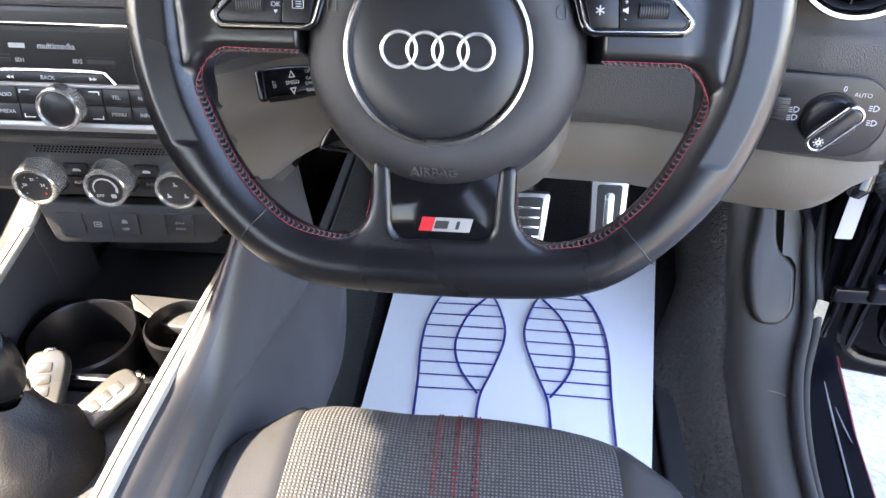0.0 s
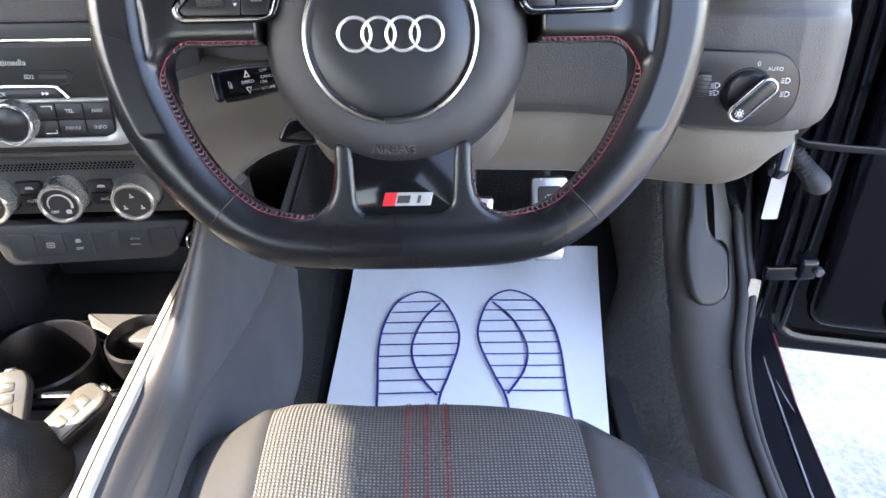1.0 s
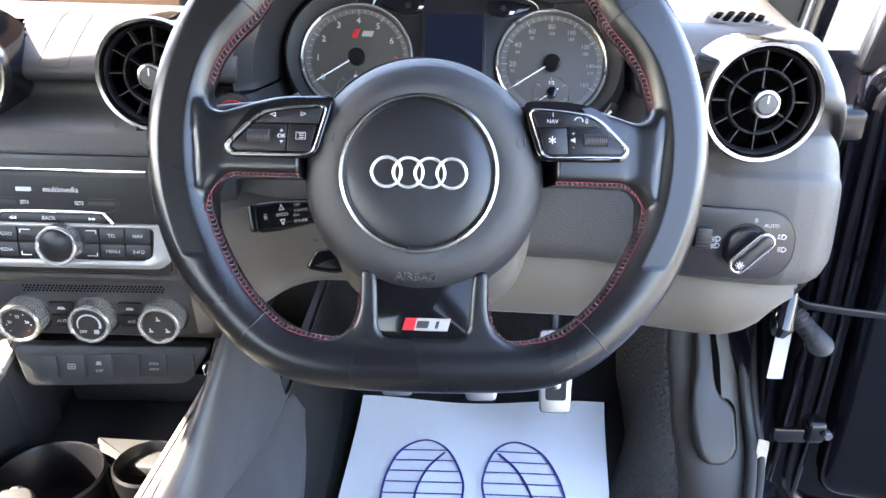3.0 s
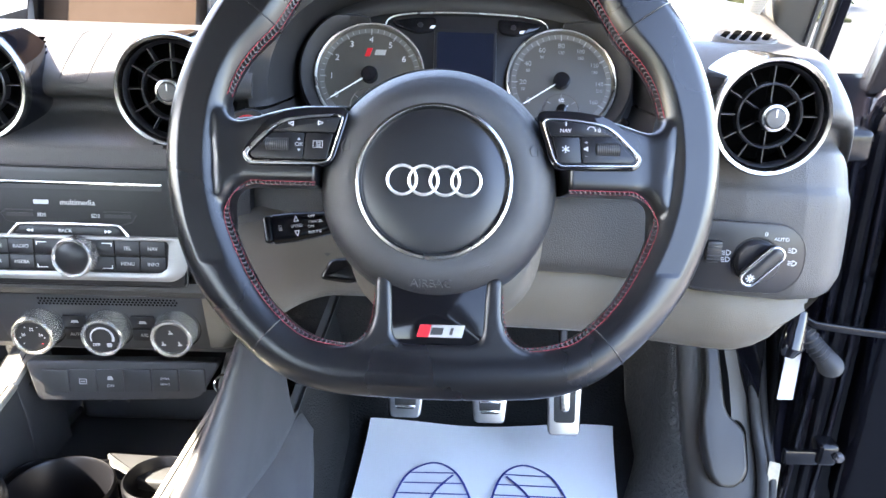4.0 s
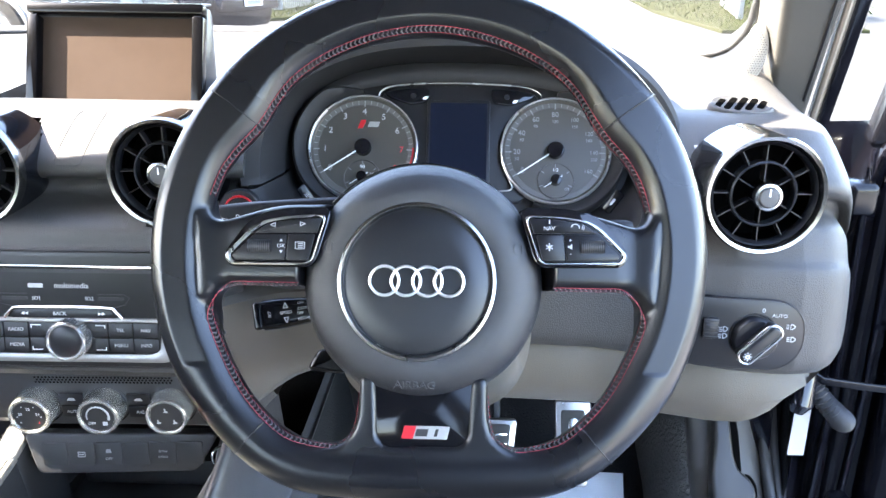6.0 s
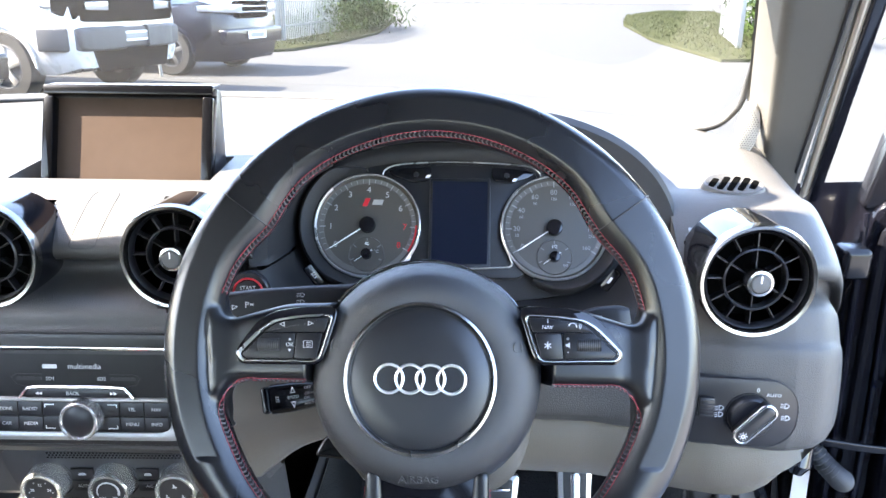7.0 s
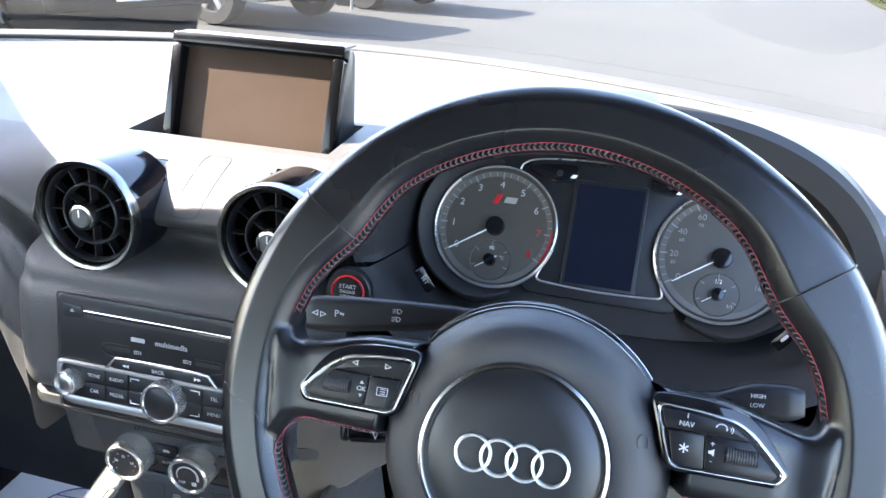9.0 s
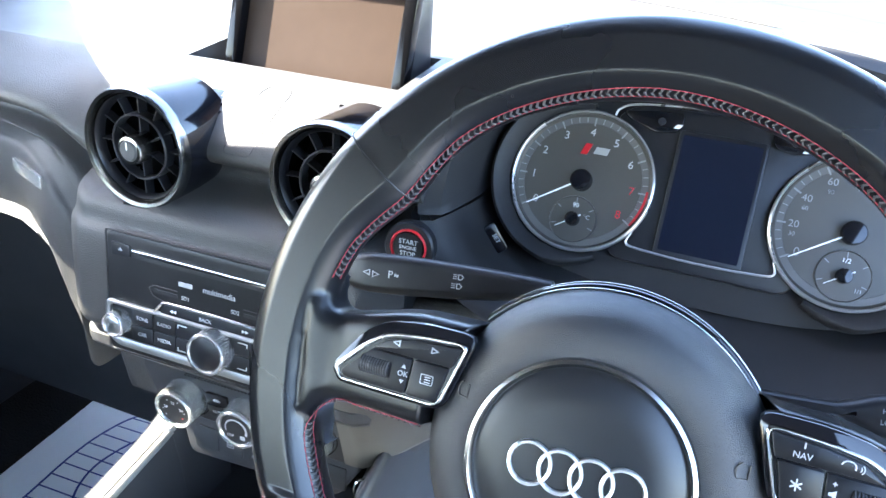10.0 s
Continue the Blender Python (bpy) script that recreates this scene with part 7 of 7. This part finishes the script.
M_BLUECAR = mat("dark_blue_car_paint", (0.0012, 0.002, 0.006), 0.25, spec=0.3, wear=0.0, vary=0.05)
M_BLACKCAR = mat("black_parked_car_paint", (0.003, 0.003, 0.003), 0.25, spec=0.3, wear=0.0, vary=0.05)
M_GLASSDARK = mat("dark_tinted_glass", (0.01, 0.012, 0.014), 0.05)
M_TYRE = mat("tyre_rubber", (0.008, 0.008, 0.008), 0.85, spec=0.2, relief=0.3)
M_GALV = mat("galvanised_steel", (0.092, 0.098, 0.100), 0.5, metal=0.2, vary=0.15)
M_LEAF = mat("hedge_leaves", (0.019, 0.0225, 0.0105), 0.85, vary=0.5, grain=20, spec=0.0)
M_BUMPER = mat("grey_bumper_plastic", (0.022, 0.023, 0.025), 0.6, spec=0.3)
M_LAMP = mat("clear_lamp_glass", (0.25, 0.25, 0.26), 0.12, metal=0.5)
M_PLATE = mat("number_plate", (0.4, 0.4, 0.4), 0.4)


def blades(n, place, height, seed):
    """Loose blades or leaves; place(rng) gives a spot and its height above ground."""
    rng = random.Random(seed)
    bm = bmesh.new()
    for _ in range(n):
        p, w = place(rng)
        a = rng.random() * math.tau
        d = Vector((math.cos(a), math.sin(a), 0)) * w
        t = Vector((rng.uniform(-1, 1), rng.uniform(-1, 1), rng.uniform(0.2, 1))).normalized() * height * rng.uniform(0.5, 1.2)
        bm.faces.new([bm.verts.new(v) for v in (p - d, p + d, p + t + d * 0.3, p + t - d * 0.3)])
    return bm


def verge(outline, seed):
    v = part("verge", slab(outline, -0.05, 0.07, 0.03), M_GRASS)
    tagged(v, "dry grass verge with weeds beside the asphalt", "verge", kind="structure")
    xs, ys = [p[0] for p in outline], [p[1] for p in outline]

    def spot(rng):
        while True:
            x, y = rng.uniform(min(xs), max(xs)), rng.uniform(min(ys), max(ys))
            inside = False
            for (x0, y0), (x1, y1) in zip(outline, outline[1:] + outline[:1]):
                if (y0 > y) != (y1 > y) and x < (x1 - x0) * (y - y0) / (y1 - y0) + x0:
                    inside = not inside
            if inside:
                return Vector((x, y, 0.06)), 0.012
    g = part("grass", blades(12000, spot, 0.13, seed), M_LEAF)
    tagged(g, "loose weeds and grass blades on the verge", "grass", kind="stuff")


verge([(4.7, 14.7), (4.75, 16.0), (4.9, 21.0), (6.2, 32.0), (9.0, 46.0), (14, 60), (18, 60), (9.4, 24), (7.6, 15.2)], 3)
verge([(-4.6, 15.6), (-3.6, 16.6), (-3.0, 19.4), (-2.6, 24.0), (-2.9, 31.0), (-4.5, 40), (-14, 40), (-12, 20)], 4)


M_HEDGE = mat("green_hedge_leaves", (0.018, 0.028, 0.009), 0.8, vary=0.5, grain=20, spec=0.0)


def hedge(name, cx, cy, sx, sy, h, n, seed):
    t = thing(name, (cx, cy, 0), "leafy green hedge at the verge", "hedge")

    def spot(rng):
        u, v, w = rng.gauss(0, 0.42), rng.gauss(0, 0.42), rng.random() ** 0.7
        return Vector((cx + sx * u * (1.1 - 0.5 * w), cy + sy * v * (1.1 - 0.5 * w), 0.05 + h * w * (0.8 + 0.3 * noise.noise((u * 3, v * 3, seed))))), 0.03
    part("leaves", blades(n, spot, 0.16, seed), M_HEDGE, t)
    rows = []
    for w in range(9):                   # the dense shaded inside of the hedge
        q = math.sin(math.pi * (0.5 + 0.5 * w / 8)) ** 0.5
        rows.append([(cx + sx * q * 0.42 * math.cos(a) * (1 + 0.25 * noise.noise((3 * math.cos(a), w * 0.5, seed))), cy + sy * q * 0.42 * math.sin(a) * (1 + 0.25 * noise.noise((w * 0.5, 3 * math.sin(a), seed))), 0.04 + h * 0.78 * w / 8) for a in [math.tau * i / 36 for i in range(36)]])
    part("inner_growth", quads(rows, closed_u=True, caps=True), M_HEDGE, t, "dense dark inside of the hedge")
    rng = random.Random(seed + 9)
    for k in range(7):
        x, y = cx + rng.uniform(-0.3, 0.3) * sx, cy + rng.uniform(-0.3, 0.3) * sy
        part("stem", tube([(x, y, 0), (x + rng.uniform(-0.1, 0.1), y, h * 0.4), (x + rng.uniform(-0.3, 0.3), y + rng.uniform(-0.2, 0.2), h * 0.8)], 0.02, 6), M_TYRE, t)


hedge("hedge", -3.7, 27.0, 1.6, 5.0, 1.3, 11000, 5)
hedge("hedge", 8.1, 20.6, 1.2, 3.2, 1.9, 7000, 6)


def palisade(x0, y0, x1, y1, h, label):
    """Steel palisade fence: rails, posts and pales."""
    f = thing("fence", (x0, y0, 0), label, "fence", "fences")
    a, b = Vector((x0, y0, 0)), Vector((x1, y1, 0))
    d = (b - a).normalized()
    nrm = Vector((-d.y, d.x, 0))
    L = (b - a).length
    pale = to_mesh("pale", slab(polyround([(-0.035, 0), (0.035, 0), (0.035, h - 0.12), (0.0, h), (-0.035, h - 0.12)], 0.01, 2), -0.006, 0.006))
    pale.materials.append(M_GALV)
    n = int(L / 0.155)
    for k in range(n + 1):
        part("pale", pale, None, f, "", axes(a + d * (L * k / n) + Vector((0, 0, 0.06)), d, (0, 0, 1)))
    for z in (0.4, h - 0.45):
        part("rail", sweep([a + nrm * 0.03 + Vector((0, 0, z)), b + nrm * 0.03 + Vector((0, 0, z))], lambda i: rounded(0.03, 0.05, 0.004), (0, 0, 1)), M_GALV, f)
    for k in range(int(L / 2.7) + 1):
        part("post", box(0.08, 0.08, h, 0.006, tuple(a + nrm * 0.09 + d * min(L, 2.7 * k) + Vector((0, 0, h / 2)))), M_GALV, f)
    return f


palisade(-9.5, 17.2, -4.35, 19.2, 2.2, "grey steel palisade fence behind the parked cars")
palisade(-4.35, 19.2, -3.75, 25.5, 2.2, "grey steel palisade fence along the verge")
g = thing("gate", (6.2, 18.4, 0), "open grey corrugated steel gate panel at the verge", "gate")
for k in range(14):
    t = k / 13
    part("panel_rib", box(0.09, 0.05, 2.0, 0.01, (6.1 + 1.5 * t, 18.0 + 6.2 * t, 1.08)), M_GALV, g)
part("gate_frame", sweep([(6.07, 17.95, 0.1), (7.62, 24.25, 0.1)], lambda i: rounded(0.05, 0.06, 0.01), (0, 0, 1)), M_GALV, g)
part("gate_post", box(0.12, 0.12, 2.3, 0.01, (6.05, 17.9, 1.15)), M_GALV, g)
pole = tagged(part("marker_pole", tube([(-4.36, 11.28, 0), (-4.42, 11.27, 1.0), (-4.50, 11.28, 2.4)], 0.022, 10), M_GALV), "thin grey pole standing by the parked cars", "pole")


def vehicle(name, label, paint, m, L, W, H, nose, wheel_r, clearance, lamp_z, plate_z):
    """A parked car, built along +y (its nose), with cabin, glass, wheels, lamps, grille and plate."""
    v = thing(name, m.translation, label, "car", "parked cars")
    belt = clearance + (H - clearance) * 0.56
    secs = []
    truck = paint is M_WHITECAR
    front = ((L / 2 - 0.35, 0.98, nose), (L / 2 - 0.06, 0.95, nose * 0.975), (L / 2, 0.86, nose * 0.90)) if truck else ((L / 2 - 0.4, 0.95, nose), (L / 2 - 0.10, 0.86, nose * 0.93), (L / 2, 0.74, nose * 0.72))
    for y, hw, zt in ((-L / 2, 0.80, belt * 0.9), (-L / 2 + 0.15, 0.92, belt), (-L * 0.2, 1.0, belt), (L * 0.15, 1.0, belt), (L * 0.3, 0.99, belt)) + front:
        w = W / 2 * hw
        zb = clearance + (0.08 if abs(y) > L / 2 - 0.1 else 0)
        secs.append([(x, y, z) for x, z in [(-w * 0.9, zb), (-w, zb + 0.15), (-w, zt * 0.72), (-w * 0.94, zt * 0.97), (-w * 0.6, zt), (0, zt * 1.02), (w * 0.6, zt), (w * 0.94, zt * 0.97), (w, zt * 0.72), (w, zb + 0.15), (w * 0.9, zb)]])
    body = part("body", quads(secs, closed_u=True, caps=True), paint, v, "", m, angle=50)
    cab = []
    for y, hw, z in ((-L * 0.46, 0.82, belt), (-L * 0.36, 0.74, H * 0.97), (-L * 0.1, 0.74, H), (L * 0.08, 0.74, H * 0.98), (L * 0.24, 0.86, belt)):
        w = W / 2 * hw
        cab.append([(-W / 2 * 0.92, y, belt - 0.02), (-w, y, max(z - 0.05, belt)), (-w * 0.7, y, z), (w * 0.7, y, z), (w, y, max(z - 0.05, belt)), (W / 2 * 0.92, y, belt - 0.02)])
    part("cabin", quads(cab, caps=True), paint, v, "", m, angle=40)
    ws = quads([[(s * W / 2 * 0.60, L * 0.095, H * 0.955 + 0.01), (s * W / 2 * 0.76, L * 0.235, belt + 0.035)] for s in (-1, 0, 1)])
    part("windscreen", ws, M_GLASSDARK, v, "dark windscreen", m)
    for s in (-1, 1):
        part("side_window", quads([[(s * (W / 2 * 0.90), y, belt + 0.03), (s * (W / 2 * 0.775), y * 0.94, H * 0.93)] for y in (-L * 0.36, -L * 0.1, L * 0.14)]), M_GLASSDARK, v, "dark side window", m)
        corner = [(0.40, 0.035), (0.56, 0.03), (0.70, 0.01), (0.80, -0.06), (0.90, -0.24), (0.93, -0.36)]
        line = [m @ Vector((s * x * W / 1.9, L / 2 + y, lamp_z)) for x, y in corner]
        lamp = part("headlamp", sweep(line, lambda i: rounded(0.045, (0.10 if truck else 0.13) - 0.010 * i, 0.012), (0, 0, 1)), M_LAMP, v, "bright headlamp")
        for y in (-L * 0.30, L * 0.31):
            wm = m @ axes((s * (W / 2 - 0.09), y, wheel_r), (0, s, 0), (0, 0, 1))
            whl = part("wheel", lathe([(wheel_r * 0.62, -0.11), (wheel_r * 0.95, -0.11), (wheel_r, -0.08), (wheel_r, 0.07), (wheel_r * 0.95, 0.10), (wheel_r * 0.66, 0.10)], 36), M_TYRE, v, "black tyre", wm)
            part("rim", lathe([(wheel_r * 0.66, 0.095), (wheel_r * 0.60, 0.10), (wheel_r * 0.58, 0.06), (0, 0.055)], 32), M_BUMPER, whl, "alloy rim", wm)
            for k in range(5):
                part("spoke", box(0.07, wheel_r * 0.56, 0.03, 0.01, (0, wheel_r * 0.32, 0.08)), M_SILVER if truck else M_BUMPER, whl, "", wm @ Matrix.Rotation(math.tau * k / 5, 4, "Z"))
            part("arch_trim", sweep([wm @ Vector((wheel_r * 1.14 * math.cos(a), wheel_r * 1.14 * math.sin(a), 0.085)) for a in [math.pi * k / 12 for k in range(13)]], lambda i: rounded(0.03, 0.03, 0.01), wm.to_3x3() @ Vector((0, 0, 1))), paint, v, "wheel arch lip", None)
    if truck:
        for s in (-1, 1):
            part("bumper_corner", sweep([m @ Vector((s * x, L / 2 + y, plate_z - 0.01)) for x, y in ((0.20, 0.05), (0.60, 0.04), (0.80, -0.02), (0.91, -0.14), (0.97, -0.40))], lambda i: rounded(0.08, 0.25, 0.03), (0, 0, 1)), M_BUMPER, v, "dark grey bumper corner")
            part("lamp_surround", sweep([m @ Vector((s * x, L / 2 + y, lamp_z)) for x, y in ((0.0, 0.02), (0.40, 0.02), (0.74, 0.0), (0.84, -0.05), (0.93, -0.22))], lambda i: rounded(0.05, (0.34, 0.34, 0.32, 0.28, 0.14)[i], 0.015), (0, 0, 1)), M_VOID, v, "black lamp surround")
            part("surround_strip", sweep([m @ Vector((s * x, L / 2 + y, lamp_z + z)) for x, y, z in ((0.0, 0.025, 0.18), (0.40, 0.025, 0.18), (0.74, 0.005, 0.17), (0.85, -0.05, 0.15), (0.94, -0.23, 0.08))], lambda i: rounded(0.035, 0.02, 0.008), (0, 0, 1)), M_LAMP, v, "bright strip")
        part("lower_grille", slab(polyround([(-0.58, 0.0), (0.58, 0.0), (0.66, 0.26), (-0.66, 0.26)], 0.04), -0.05, 0.025, 0.01), M_VOID, v, "black lower air intake", m @ axes((0, L / 2, clearance + 0.03), (-1, 0, 0), (0, 0, 1)))
    low = lamp_z - 0.13
    part("grille", slab(polyround([(-0.42, 0.0), (0.42, 0.0), (0.46, 0.24), (-0.46, 0.24)], 0.04), -0.05, 0.045, 0.01), M_VOID, v, "black grille", m @ axes((0, L / 2 - 0.01, low), (-1, 0, 0), (0, -0.05, 1)))
    for k in range(2):
        part("grille_bar", box(0.84, 0.022, 0.03, 0.008, (0, 0.08 + 0.08 * k, 0.04)), M_LAMP if not truck else M_BUMPER, v, "", m @ axes((0, L / 2 - 0.01, low), (-1, 0, 0), (0, -0.05, 1)))
    part("bumper", slab(polyround([(-W * 0.44, 0.0), (W * 0.44, 0.0), (W * 0.45, 0.22), (-W * 0.45, 0.22)], 0.05), -0.1, 0.05, 0.03, 3), M_BUMPER if truck else paint, v, "", m @ axes((0, L / 2, plate_z - 0.12), (-1, 0, 0), (0, 0, 1)))
    part("number_plate", box(0.52, 0.11, 0.012, 0.003), M_PLATE, v, "white plate", m @ axes((0, L / 2 + 0.065, plate_z), (-1, 0, 0), (0, 0, 1)))
    part("plate_bar", box(0.40, 0.06, 0.003, 0), M_GALV, v, "plain grey bar", m @ axes((0, L / 2 + 0.0725, plate_z), (-1, 0, 0), (0, 0, 1)))
    return v


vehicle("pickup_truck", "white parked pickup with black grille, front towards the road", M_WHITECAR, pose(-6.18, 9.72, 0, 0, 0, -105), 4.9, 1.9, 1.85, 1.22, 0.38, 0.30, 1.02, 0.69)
vehicle("parked_car", "dark blue parked estate car, front towards the road", M_BLUECAR, pose(-5.38, 12.72, 0, 0, 0, -105), 4.5, 1.82, 1.55, 1.08, 0.33, 0.20, 0.94, 0.56)
vehicle("parked_car", "black parked car, front towards the road", M_BLACKCAR, pose(-6.28, 6.50, 0, 0, 0, -105), 4.4, 1.82, 1.55, 1.05, 0.33, 0.20, 0.90, 0.56)

# pale building across the road, far off
far = thing("building", (5, 120, 0), "pale rendered building far beyond the road", "building")
part("wall", box(90, 8, 7, 0.1, (0, 122, 3.5)), mat("pale_render", (0.45, 0.44, 0.43), 0.9, vary=0.15, blotch=0.3), far)
part("roof", sweep([(-45.5, 122, 7), (45.5, 122, 7)], lambda i: [(4.6, 0), (0, 2.4), (-4.6, 0)], (0, 0, 1)), mat("roof_tiles", (0.16, 0.10, 0.08), 0.9), far, "dark tiled roof")
for k in range(10):
    part("window", box(1.6, 0.3, 1.5, 0.02, (-32 + 7 * k, 117.9, 3.2)), M_GLASSDARK, far, "dark window")
